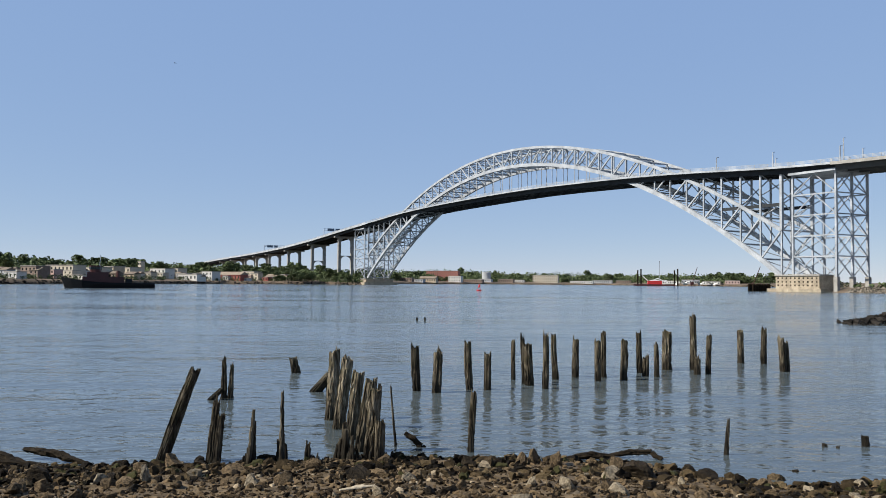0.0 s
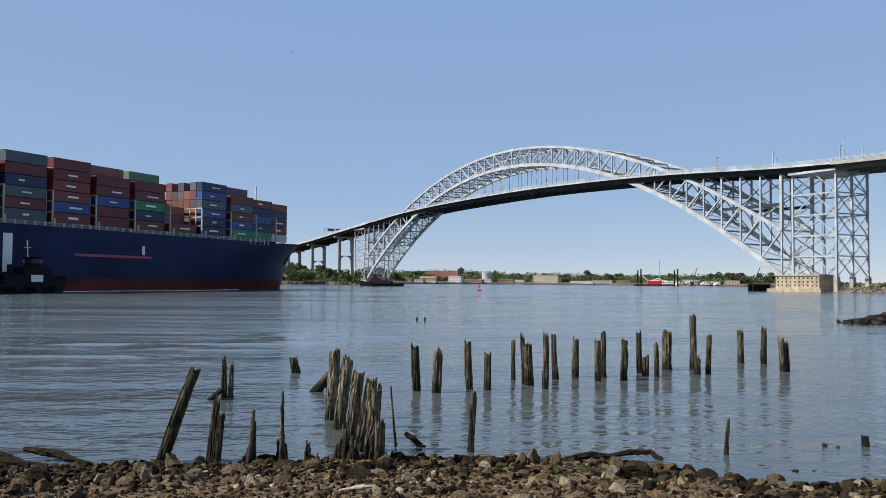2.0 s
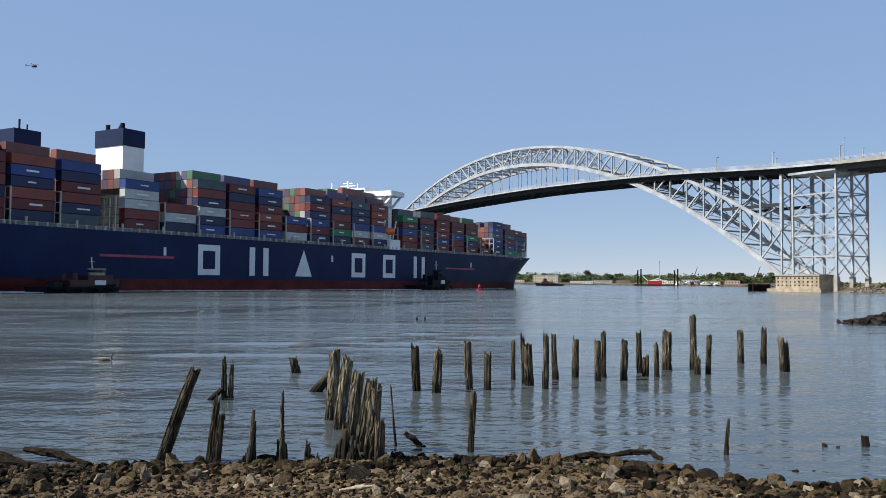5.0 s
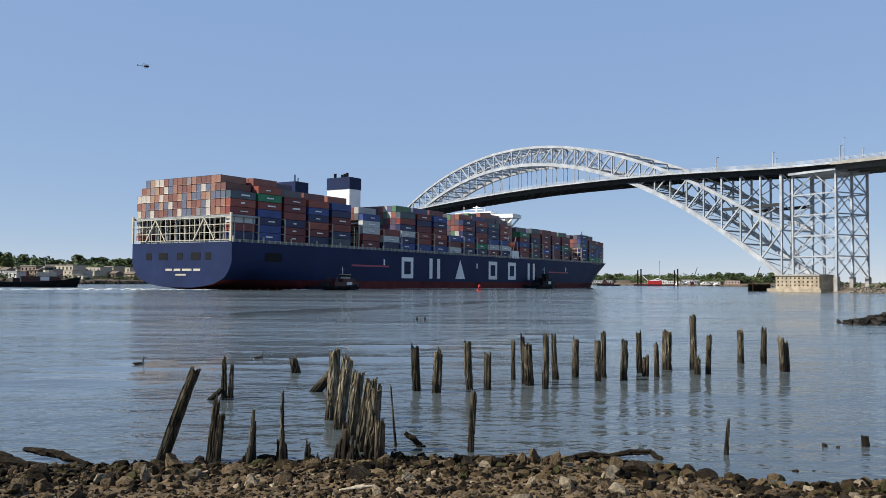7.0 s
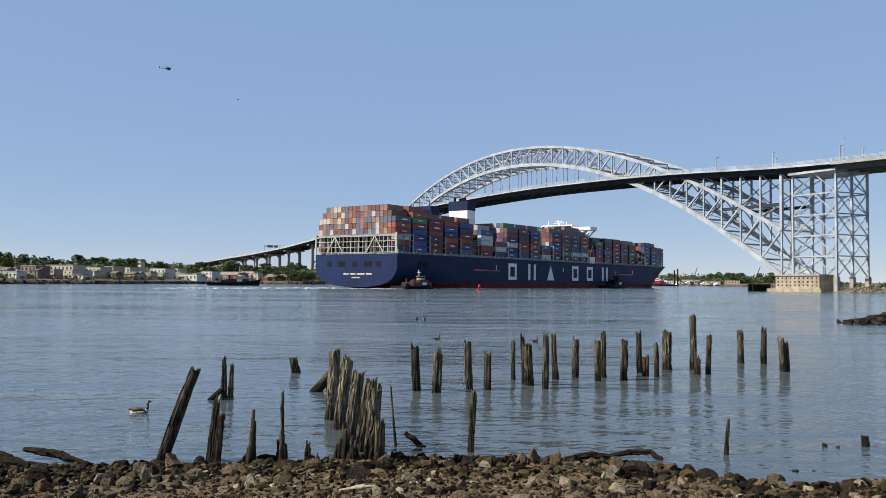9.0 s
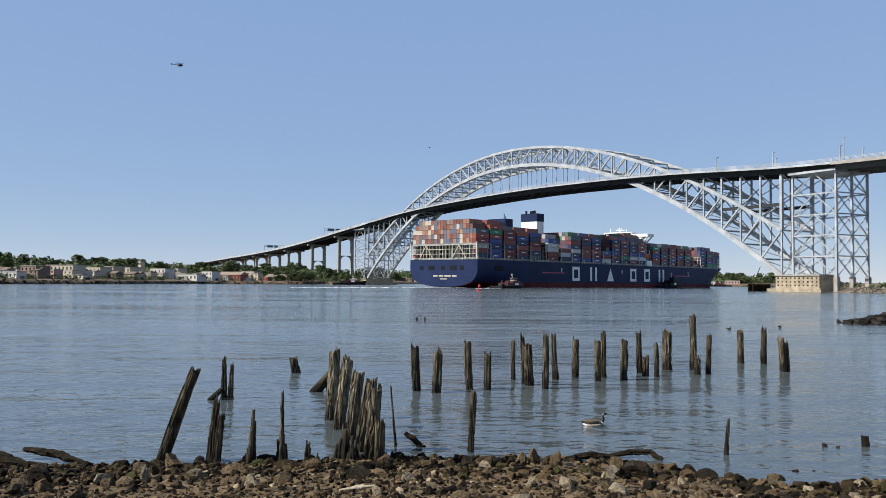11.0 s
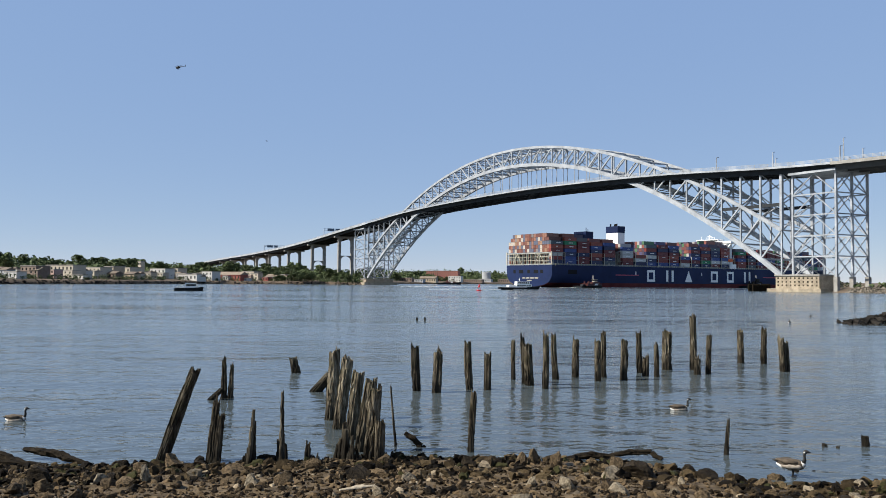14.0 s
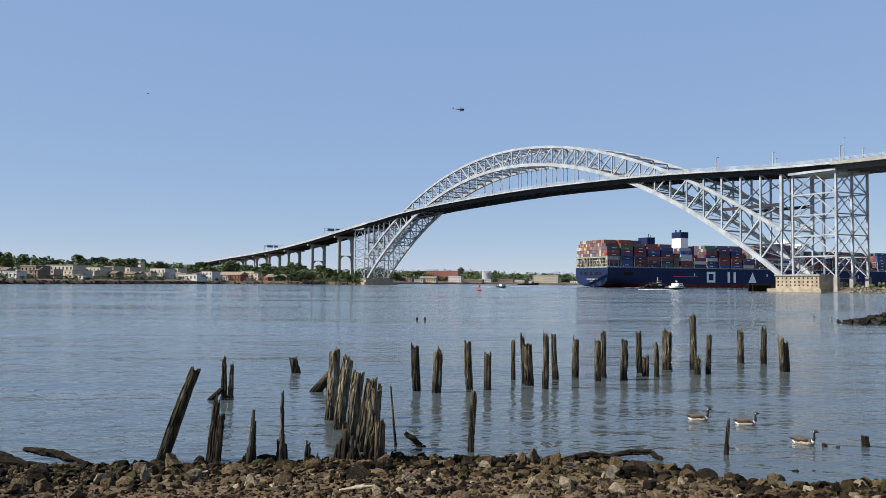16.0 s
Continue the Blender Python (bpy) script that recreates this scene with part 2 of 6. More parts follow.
def beach_z(x, y):
    e = shore_y(x) + 0.5 * lump(x * 0.7, y * 0.7) - y
    z = 0.115 * e if e > 0 else 0.22 * e
    z = max(z, -6.0)
    return z + 0.05 * lump(x * 1.7, y * 1.7, 3) + 0.035 * lump(x * 5, y * 5, 7)


bm = bmesh.new()
xs = [-400, -200, -90, -45, -25] + [-12 + 0.115 * i for i in range(215)] + [18, 25, 45, 90, 200, 400]
ys = [-400, -150, -60, -20, 0, 4, 7] + [8.4 + 0.1 * i for i in range(115)] + [21, 25, 40]
strip(bm, [[(x, y, beach_z(x, y)) for x in xs] for y in ys])
ground = tagged(part("ground", bm, MUD, smooth=True), "brown muddy foreshore strewn with stones", kind="structure")


def bank_shore(b):
    """Distance of the far shore along a bearing (tangent of the angle from straight ahead)."""
    return float(np.interp(b, (-1.2, -0.53, -0.39, -0.26, -0.13, -0.085, -0.06, 0.08, 0.2, 0.31, 0.364, 0.7), (420, 500, 610, 790, 852, 858, 1350, 1650, 1700, 1400, 1350, 1300)))


def bank_z(b, e):
    top = float(np.interp(b, (-0.55, -0.27, -0.12, 0.0, 0.35), (14, 13, 9, 17, 8)))
    return float(np.interp(e, (0, 4, 40, 110, 260, 3000), (-0.6, 2.4, 4.0, 6.0, top, top + 8)))


bm = bmesh.new()
rows = []
for e in (0, 4, 12, 40, 110, 180, 260, 600, 1400, 2900):
    rows.append([(b * (bank_shore(b) + e), bank_shore(b) + e, bank_z(b, e)) for b in [-1.2 + 0.0125 * i for i in range(153)]])
strip(bm, rows)
far_bank = tagged(part("ground", bm, BANK, smooth=True), "low far river bank with scrub and dry soil", kind="structure")

# the bank round the near end of the bridge
bm = bmesh.new()
line = [(900, 250), (500, 285), (270, 300), (204, 318), (186, 345), (177, 372), (178, 398), (188, 430), (204, 456), (300, 470), (900, 520)]
mid = [(900, 262), (500, 300), (280, 312), (212, 328), (194, 350), (185, 376), (186, 400), (196, 424), (210, 444), (300, 456), (900, 500)]
inner = [(900, 380), (500, 380), (320, 385), (260, 388), (236, 390), (226, 396), (222, 402), (226, 412), (240, 418), (330, 420), (900, 400)]
strip(bm, [[(x, y, -0.5) for x, y in line], [(x, y, 2.2) for x, y in mid], [(x, y, 3.0) for x, y in inner]])
near_bank = tagged(part("ground", bm, BANK, smooth=True), "low bank of soil and scrub round the bridge foot", kind="structure")


# ---- the bridge ----
L, PANEL, GAP = 510.5, 510.5 / 40, 22.6
bridge = thing("arch_bridge", pose(166.5, 411.82, 0, 0, 0, 118.43), "tall pale grey steel arch bridge with a dark through deck", "bridge")


def u_of(s):
    return ((s - L / 2) / (L / 2)) ** 2


def lower_z(s):
    u = u_of(s)
    return 7.6 + 82.5 * (1 - u) + 6.4 * u * (1 - u)


def upper_z(s):
    return 102.4 - 72.3 * u_of(s)


DECK_S = (-300, -57.6, -32.6, 0, 45, 73, 114, 170, 205, 255, 328, 379, 437, 505, 583, 675, 785, 917, 1082, 1180, 1400)
DECK_Z = (54.0, 58.5, 59.0, 60.3, 63.7, 65.5, 67.5, 69.2, 70.2, 70.5, 69.9, 69.1, 66.9, 62.6, 57.9, 51.5, 46.0, 42.0, 38.6, 36.5, 28)


def deck_z(s):
    return float(np.mean([np.interp(s + k, DECK_S, DECK_Z) for k in (-24, -12, 0, 12, 24)]))


def bar(name, a, b, w, h, parent, mat=None, up=(0, 0, 1)):
    bm = bmesh.new()
    beam(bm, a, b, w, h, up)
    return part(name, bm, mat or STEEL, parent)


def truss(y):
    for nm, fz, w, h in (("upper_chord", upper_z, 1.5, 1.7), ("lower_chord", lower_z, 1.7, 2.3)):
        for i in range(40):
            a, b = i * PANEL, (i + 1) * PANEL
            bar(nm, (a, y, fz(a)), (b, y, fz(b)), w, h, bridge)
    for i in range(41):
        s = i * PANEL
        bm = bmesh.new()
        beam(bm, (s, y, lower_z(s)), (s, y, upper_z(s)), 0.78, 0.78, (1, 0, 0))
        part("web_post", bm, STEEL, bridge)
    for i in range(40):
        a, b = (i, i + 1) if i >= 20 else (i + 1, i)
        bm = bmesh.new()
        beam(bm, (a * PANEL, y, lower_z(a * PANEL)), (b * PANEL, y, upper_z(b * PANEL)), 0.75, 0.75, (0, 1, 0))
        part("web_diagonal", bm, STEEL, bridge)
    for i in range(1, 40):
        s = i * PANEL
        d = deck_z(s) - 2.2
        if upper_z(s) < d - 2:
            bm = bmesh.new()
            beam(bm, (s, y, upper_z(s)), (s, y, d), 0.85, 0.85, (1, 0, 0))
            part("spandrel_post", bm, STEEL, bridge)
        elif lower_z(s) > d + 3:
            bm = bmesh.new()
            beam(bm, (s, y, d), (s, y, lower_z(s)), 0.35, 0.35, (1, 0, 0))
            part("hanger", bm, STEEL, bridge)


truss(0.0)
truss(-GAP)

# bracing across from truss to truss
for i in range(41):
    s = i * PANEL
    lz, uz, dz = lower_z(s), upper_z(s), deck_z(s) - 2.2
    bar("cross_strut", (s, 0, lz), (s, -GAP, lz), 0.8, 0.9, bridge)
    bar("cross_strut", (s, 0, uz), (s, -GAP, uz), 0.7, 0.8, bridge)
    if i < 40:
        s2 = (i + 1) * PANEL
        for fz in (lower_z, upper_z):
            z1, z2 = fz(s), fz(s2)
            if fz is lower_z or z2 < dz - 4 or z1 > deck_z(s) + 9:
                bar("lateral_brace", (s, 0, z1), (s2, -GAP, z2), 0.4, 0.4, bridge)
                bar("lateral_brace", (s, -GAP, z1), (s2, 0, z2), 0.4, 0.4, bridge)
    if uz < dz - 4:
        n = max(1, round((dz - uz) / 13))
        for k in range(n):
            za, zb = uz + (dz - uz) * k / n, uz + (dz - uz) * (k + 1) / n
            bar("sway_brace", (s, 0, za), (s, -GAP, zb), 0.42, 0.42, bridge)
            bar("sway_brace", (s, -GAP, za), (s, 0, zb), 0.42, 0.42, bridge)
    if dz > uz or lz > dz + 9:
        bar("sway_brace", (s, 0, lz), (s, -GAP, uz), 0.4, 0.4, bridge)
        bar("sway_brace", (s, -GAP, lz), (s, 0, uz), 0.4, 0.4, bridge)

# portal girders tie the spandrel posts lengthwise at mid height
for y in (0.0, -GAP):
    for s0, s1, n in ((0, 3 * PANEL, 3), (L - 3 * PANEL, L, 3)):
        bm = bmesh.new()
        z = 43.0
        beam(bm, (s0, y - 0.6, z), (s1, y - 0.6, z), 0.7, 1.6)
        part("tie_girder", bm, DARK_STEEL, bridge)

# deck
EDGE0, EDGE1 = 4.0, -26.6


def deck_run(name, s0, s1, y0, y1, z0, z1, mat, step=12.7625, parent=None):
    bm = bmesh.new()
    n = max(1, round((s1 - s0) / step))
    rows = []
    for i in range(n + 1):
        s = s0 + (s1 - s0) * i / n
        d = deck_z(s)
        rows.append([(s, y0, d + z0), (s, y0, d + z1), (s, y1, d + z1), (s, y1, d + z0), (s, y0, d + z0)])
    v = strip(bm, rows)
    bm.faces.new(v[0][:4])
    bm.faces.new(v[-1][3::-1])
    bmesh.ops.remove_doubles(bm, verts=bm.verts, dist=0.001)
    return part(name, bm, mat, parent or bridge)


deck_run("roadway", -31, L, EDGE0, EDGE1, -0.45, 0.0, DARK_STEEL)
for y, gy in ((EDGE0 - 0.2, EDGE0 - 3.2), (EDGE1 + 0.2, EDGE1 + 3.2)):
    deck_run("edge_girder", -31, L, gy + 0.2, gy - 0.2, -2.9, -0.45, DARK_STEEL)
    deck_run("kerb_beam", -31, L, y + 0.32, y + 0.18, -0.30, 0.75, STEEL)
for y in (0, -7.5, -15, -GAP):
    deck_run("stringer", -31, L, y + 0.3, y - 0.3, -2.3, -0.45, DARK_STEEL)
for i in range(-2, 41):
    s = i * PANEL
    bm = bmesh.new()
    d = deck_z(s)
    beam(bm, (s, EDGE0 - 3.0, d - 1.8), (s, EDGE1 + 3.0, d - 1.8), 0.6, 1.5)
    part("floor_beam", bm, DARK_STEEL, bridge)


def railing(s0, s1, y, parent, step=4.0):
    for z in (1.2, 1.7, 2.2):
        deck_run("rail", s0, s1, y + 0.06, y - 0.06, z - 0.10, z + 0.10, STEEL, 12.7625, parent)
    bm = bmesh.new()
    for i in range(int((s1 - s0) / step) + 1):
        s = s0 + i * step
        d = deck_z(s)
        beam(bm, (s, y, d), (s, y, d + 2.3), 0.16, 0.16, (1, 0, 0))
    tagged(part("rail_post", bm, STEEL, parent), kind="stuff")


railing(-31, L, EDGE0 - 0.1, bridge)
railing(-31, L, EDGE1 + 0.1, bridge)


def tower(s0, s1, zb, levels, mids):
    """A braced steel tower of four legs under the deck."""
    tw = new("support_tower")
    tw.parent = bridge
    top = deck_z((s0 + s1) / 2) - 3.4
    ys = (0.0, -GAP)
    zs = [zb + (top - zb) * k / levels for k in range(levels + 1)]
    for s in (s0, s1):
        for y in ys + ((-GAP / 2,) if mids and s == s0 else ()):
            bm = bmesh.new()
            beam(bm, (s, y, zb), (s, y, top), 0.95, 0.95, (1, 0, 0))
            part("leg", bm, STEEL, tw)
            bm = bmesh.new()
            box(bm, s - 1.0, s + 1.0, y - 1.0, y + 1.0, -1, zb + 0.3)
            bmesh.ops.bevel(bm, geom=bm.edges, offset=0.15, segments=1)
            part("footing", bm, CONCRETE, tw)
    for k in range(levels):
        z0, z1 = zs[k], zs[k + 1]
        for y in ys:
            bar("side_strut", (s0, y, z1), (s1, y, z1), 0.5, 0.6, tw)
            bar("side_brace", (s0, y, z0), ((s0 + s1) / 2, y, z1), 0.42, 0.42, tw)
            bar("side_brace", (s1, y, z0), ((s0 + s1) / 2, y, z1), 0.42, 0.42, tw)
        for s in (s0, s1):
            bar("end_strut", (s, 0, z1), (s, -GAP, z1), 0.45, 0.5, tw)
            half = -GAP / 2
            if mids and s == s0:
                for y0, y1 in ((0, half), (half, -GAP)):
                    bar("cross_brace", (s, y0, z0), (s, y1, z1), 0.38, 0.38, tw)
                    bar("cross_brace", (s, y1, z0), (s, y0, z1), 0.38, 0.38, tw)
            else:
                bar("cross_brace", (s, 0, z0), (s, -GAP, z1), 0.38, 0.38, tw)
                bar("cross_brace", (s, -GAP, z0), (s, 0, z1), 0.38, 0.38, tw)
    bm = bmesh.new()
    box(bm, min(s0, s1) - 1.2, max(s0, s1) + 1.2, -GAP - 2, 2, top, top + 1.1)
    part("cap_girder", bm, STEEL, tw)


tower(-30.2, -6.6, 7.0, 5, True)
tower(546, 520, 7.0, 5, False)
# end posts on the arch bearings
for s in (0.0, L):
    for y in (0.0, -GAP):
        bm = bmesh.new()
        beam(bm, (s, y, upper_z(s)), (s, y, deck_z(s) - 2.2), 1.4, 1.4, (1, 0, 0))
        part("end_post", bm, STEEL, bridge)


def abutment(s0, s1, parent, near):
    """The stone pier under an arch bearing; rows of dark boxes stand for the shade in small openings."""
    ab = new("stone_pier")
    ab.parent = parent
    bm = bmesh.new()
    top = 7.6 if near else 5.6
    base = 1.5 if near else 2.6
    box(bm, s0, s1, -7.0 if near else -GAP - 4, 4.0, base, top)
    if near:
        box(bm, s0 + 10, s1, -GAP - 4, -GAP + 4, base, 5.0)
    part("block", bm, STONE, ab)
    bm = bmesh.new()
    box(bm, s0 - 0.5, s1 + 0.5, -7.5 if near else -GAP - 4.5, 4.5, top, top + 0.7)
    part("coping", bm, CONCRETE, ab)
    bm = bmesh.new()
    box(bm, s0 - 3, s1 + (6 if near else 4), -GAP - 7, 7.0, -2, base)
    bmesh.ops.bevel(bm, geom=bm.edges, offset=0.25, segments=1)
    part("plinth", bm, STONE, ab)
    n = round((s1 - s0) / 2.4)
    for k in range(n):
        s = s0 + 1.0 + k * 2.4
        for z in (2.7, 4.4, 6.1) if near else (3.4,):
            bm = bmesh.new()
            box(bm, s, s + 0.8, 3.9, 4.06, z, z + 0.8)
            part("opening_shade", bm, TIMBER, ab)


abutment(-24, 0.5, bridge, True)
abutment(L - 4, L + 24, bridge, False)


# the approach viaduct beyond the far end
viaduct = thing("viaduct", pose(166.5, 411.82, 0, 0, 0, 118.43), "concrete approach viaduct with arched twin-column piers", "bridge")
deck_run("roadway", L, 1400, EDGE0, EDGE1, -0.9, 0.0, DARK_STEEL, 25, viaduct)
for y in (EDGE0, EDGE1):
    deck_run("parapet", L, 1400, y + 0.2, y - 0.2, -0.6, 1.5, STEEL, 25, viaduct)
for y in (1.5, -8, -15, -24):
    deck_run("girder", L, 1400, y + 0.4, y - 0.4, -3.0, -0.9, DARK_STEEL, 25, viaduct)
railing(L, 1400, EDGE0 - 0.1, viaduct, 8.0)


def viaduct_pier(s, strut):
    pr = new("pier")
    pr.parent = viaduct
    top = deck_z(s) - 3.0
    base = 2.0
    y0, y1, w, dp = -3.5, -18.8, 3.2, 3.0
    for y in (y0, y1):
        bm = bmesh.new()
        box(bm, s - dp / 2, s + dp / 2, y - w / 2, y + w / 2, base - 2, top - 1.5)
        bmesh.ops.bevel(bm, geom=bm.edges, offset=0.3, segments=1)
        part("column", bm, CONCRETE, pr)
    bm = bmesh.new()
    box(bm, s - dp / 2 - 0.3, s + dp / 2 + 0.3, y1 - 6.0, y0 + 6.0, top - 1.5, top)
    part("cap_beam", bm, CONCRETE, pr)
    half, cy = (y0 - y1 - w) / 2, (y0 + y1) / 2
    for zc in (top - 1.5,) + ((strut,) if strut else ()):
        bm = bmesh.new()
        rise = 0.8 * half
        pts = [(cy + half * math.cos(a), zc - rise - 0.4 + rise * math.sin(a)) for a in [math.pi * k / 12 for k in range(13)]]
        rows = []
        for sx in (s - dp / 2 + 0.2, s + dp / 2 - 0.2):
            rows.append([(sx, y, z) for y, z in pts])
            rows.append([(sx, y, zc + 0.1) for y, z in pts])
        strip(bm, [rows[0], rows[1]])
        strip(bm, [rows[2], rows[3]])
        strip(bm, [rows[0], rows[2]])
        strip(bm, [rows[1], rows[3]])
        part("arch", bm, CONCRETE, pr)


for s, strut in ((601, 32), (690, 28), (782, 0), (868, 0), (930, 0), (992, 0), (1060, 0), (1130, 0)):
    viaduct_pier(s, strut)

# the approach on the near side
# the shade under the approach deck is put into this darker concrete
SHADED_CONCRETE = material("shaded_grey_concrete", (0.085, 0.085, 0.083), 0.85, 0, 0.2, 0.2)
ramp = thing("viaduct", pose(166.5, 411.82, 0, 0, 0, 118.43), "pale concrete approach deck leaving the near tower", "bridge")
deck_run("roadway", -300, -31, EDGE0 + 1, EDGE1, -0.6, 0.0, SHADED_CONCRETE, 15, ramp)
deck_run("parapet", -300, -31, EDGE0 + 1.2, EDGE0 + 0.8, -0.8, 0.7, CONCRETE, 15, ramp)
for y in (1.0, -7.5, -15.5, -23.6):
    deck_run("girder", -300, -31, y + 0.5, y - 0.5, -2.9, -0.6, SHADED_CONCRETE, 15, ramp)
railing(-300, -31, EDGE0 + 0.9, ramp)


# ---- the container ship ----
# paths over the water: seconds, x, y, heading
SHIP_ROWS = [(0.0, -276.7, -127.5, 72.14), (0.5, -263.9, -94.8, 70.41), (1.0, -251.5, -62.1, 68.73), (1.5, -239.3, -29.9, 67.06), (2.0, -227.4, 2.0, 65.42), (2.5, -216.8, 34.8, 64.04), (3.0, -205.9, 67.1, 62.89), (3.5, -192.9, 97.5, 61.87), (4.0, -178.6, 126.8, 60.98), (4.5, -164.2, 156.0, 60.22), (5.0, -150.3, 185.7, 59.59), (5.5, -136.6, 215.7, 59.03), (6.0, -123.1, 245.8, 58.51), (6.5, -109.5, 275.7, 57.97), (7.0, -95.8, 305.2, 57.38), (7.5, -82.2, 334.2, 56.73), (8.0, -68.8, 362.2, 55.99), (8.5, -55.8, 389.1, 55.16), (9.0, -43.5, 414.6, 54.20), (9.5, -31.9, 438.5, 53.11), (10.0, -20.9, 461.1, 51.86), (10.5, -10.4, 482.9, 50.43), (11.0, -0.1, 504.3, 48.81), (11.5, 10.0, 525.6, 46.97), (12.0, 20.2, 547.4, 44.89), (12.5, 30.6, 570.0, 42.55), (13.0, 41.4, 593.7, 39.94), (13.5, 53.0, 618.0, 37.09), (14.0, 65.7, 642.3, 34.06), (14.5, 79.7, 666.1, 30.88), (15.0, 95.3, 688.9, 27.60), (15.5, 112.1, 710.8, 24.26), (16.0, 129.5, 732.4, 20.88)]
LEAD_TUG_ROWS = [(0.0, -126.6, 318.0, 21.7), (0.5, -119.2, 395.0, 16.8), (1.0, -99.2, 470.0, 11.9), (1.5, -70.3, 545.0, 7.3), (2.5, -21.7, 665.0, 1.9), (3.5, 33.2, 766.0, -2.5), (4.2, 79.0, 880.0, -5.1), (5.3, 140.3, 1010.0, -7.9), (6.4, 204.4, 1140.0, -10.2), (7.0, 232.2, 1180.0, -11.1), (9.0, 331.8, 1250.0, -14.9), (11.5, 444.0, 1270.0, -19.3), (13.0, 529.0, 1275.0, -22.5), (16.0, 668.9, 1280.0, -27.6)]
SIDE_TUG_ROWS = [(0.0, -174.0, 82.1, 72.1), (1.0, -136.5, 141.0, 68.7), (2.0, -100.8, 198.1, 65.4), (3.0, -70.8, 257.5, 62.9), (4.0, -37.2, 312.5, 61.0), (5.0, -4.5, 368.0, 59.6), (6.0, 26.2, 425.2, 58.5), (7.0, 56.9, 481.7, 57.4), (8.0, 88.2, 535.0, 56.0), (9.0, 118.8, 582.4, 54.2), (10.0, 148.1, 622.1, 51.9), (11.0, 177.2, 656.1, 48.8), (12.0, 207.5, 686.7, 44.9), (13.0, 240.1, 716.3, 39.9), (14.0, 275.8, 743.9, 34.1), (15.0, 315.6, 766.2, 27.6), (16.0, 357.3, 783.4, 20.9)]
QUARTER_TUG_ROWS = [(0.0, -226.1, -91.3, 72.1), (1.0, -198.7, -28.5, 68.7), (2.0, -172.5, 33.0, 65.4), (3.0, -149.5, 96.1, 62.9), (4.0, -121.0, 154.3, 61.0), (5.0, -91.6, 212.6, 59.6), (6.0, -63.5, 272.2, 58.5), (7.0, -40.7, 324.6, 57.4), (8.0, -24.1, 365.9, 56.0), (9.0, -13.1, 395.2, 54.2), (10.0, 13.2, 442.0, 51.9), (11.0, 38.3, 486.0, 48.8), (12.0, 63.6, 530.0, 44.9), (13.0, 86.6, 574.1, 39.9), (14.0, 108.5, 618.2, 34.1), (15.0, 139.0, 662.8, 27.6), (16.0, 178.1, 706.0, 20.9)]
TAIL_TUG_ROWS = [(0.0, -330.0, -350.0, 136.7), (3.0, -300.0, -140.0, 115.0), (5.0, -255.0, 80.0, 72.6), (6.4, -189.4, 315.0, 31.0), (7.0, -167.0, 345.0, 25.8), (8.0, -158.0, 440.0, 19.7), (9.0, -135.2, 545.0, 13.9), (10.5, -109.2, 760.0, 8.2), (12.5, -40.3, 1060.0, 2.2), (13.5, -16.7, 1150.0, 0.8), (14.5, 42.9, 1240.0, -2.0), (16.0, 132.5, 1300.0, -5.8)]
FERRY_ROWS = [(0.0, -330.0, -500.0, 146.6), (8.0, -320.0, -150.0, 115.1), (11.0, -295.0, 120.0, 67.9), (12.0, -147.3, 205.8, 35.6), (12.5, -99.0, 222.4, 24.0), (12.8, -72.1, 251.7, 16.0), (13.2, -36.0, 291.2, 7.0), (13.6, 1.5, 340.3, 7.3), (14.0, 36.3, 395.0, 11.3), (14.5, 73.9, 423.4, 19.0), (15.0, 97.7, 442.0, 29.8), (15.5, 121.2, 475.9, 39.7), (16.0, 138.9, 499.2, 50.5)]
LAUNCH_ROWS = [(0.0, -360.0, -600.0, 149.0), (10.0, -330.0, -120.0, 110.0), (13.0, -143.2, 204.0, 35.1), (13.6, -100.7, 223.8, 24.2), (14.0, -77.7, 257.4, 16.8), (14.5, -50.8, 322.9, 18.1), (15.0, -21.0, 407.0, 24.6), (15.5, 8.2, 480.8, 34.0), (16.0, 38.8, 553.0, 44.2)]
GOOSE_A_ROWS = [(0.0, -21.79, 19.39, -1.4), (12.0, -16.50, 19.26, -3.6), (14.0, -10.24, 18.66, -2.8), (14.5, -6.48, 18.77, 22.6), (15.0, -1.33, 22.37, 24.2), (15.2, 1.16, 22.20, -1.6), (15.5, 2.34, 22.27, -16.0), (15.8, 4.51, 21.24, -24.7), (16.0, 6.25, 20.47, -24.1)]
GOOSE_B_ROWS = [(0.0, -23.48, 19.71, -1.4), (12.0, -18.08, 19.58, -0.5), (14.0, -9.84, 19.59, 0.2), (14.5, -5.86, 19.63, 14.7), (15.0, -0.19, 22.13, 22.9), (15.2, 1.76, 22.85, -16.9), (15.5, 3.97, 20.86, -30.1), (15.8, 5.63, 20.60, -17.2), (16.0, 7.18, 19.87, -25.4)]
GOOSE_C_ROWS = [(0.0, -25.01, 19.89, 0.2), (12.0, -19.72, 19.91, -0.5), (14.0, -11.12, 19.77, -0.9), (14.5, -4.99, 19.67, 7.6), (15.0, 0.43, 21.30, 19.5), (15.2, 2.36, 22.27, -20.1), (15.5, 4.31, 19.89, -41.2), (15.8, 6.48, 18.66, -36.0), (16.0, 7.54, 17.54, -46.5)]
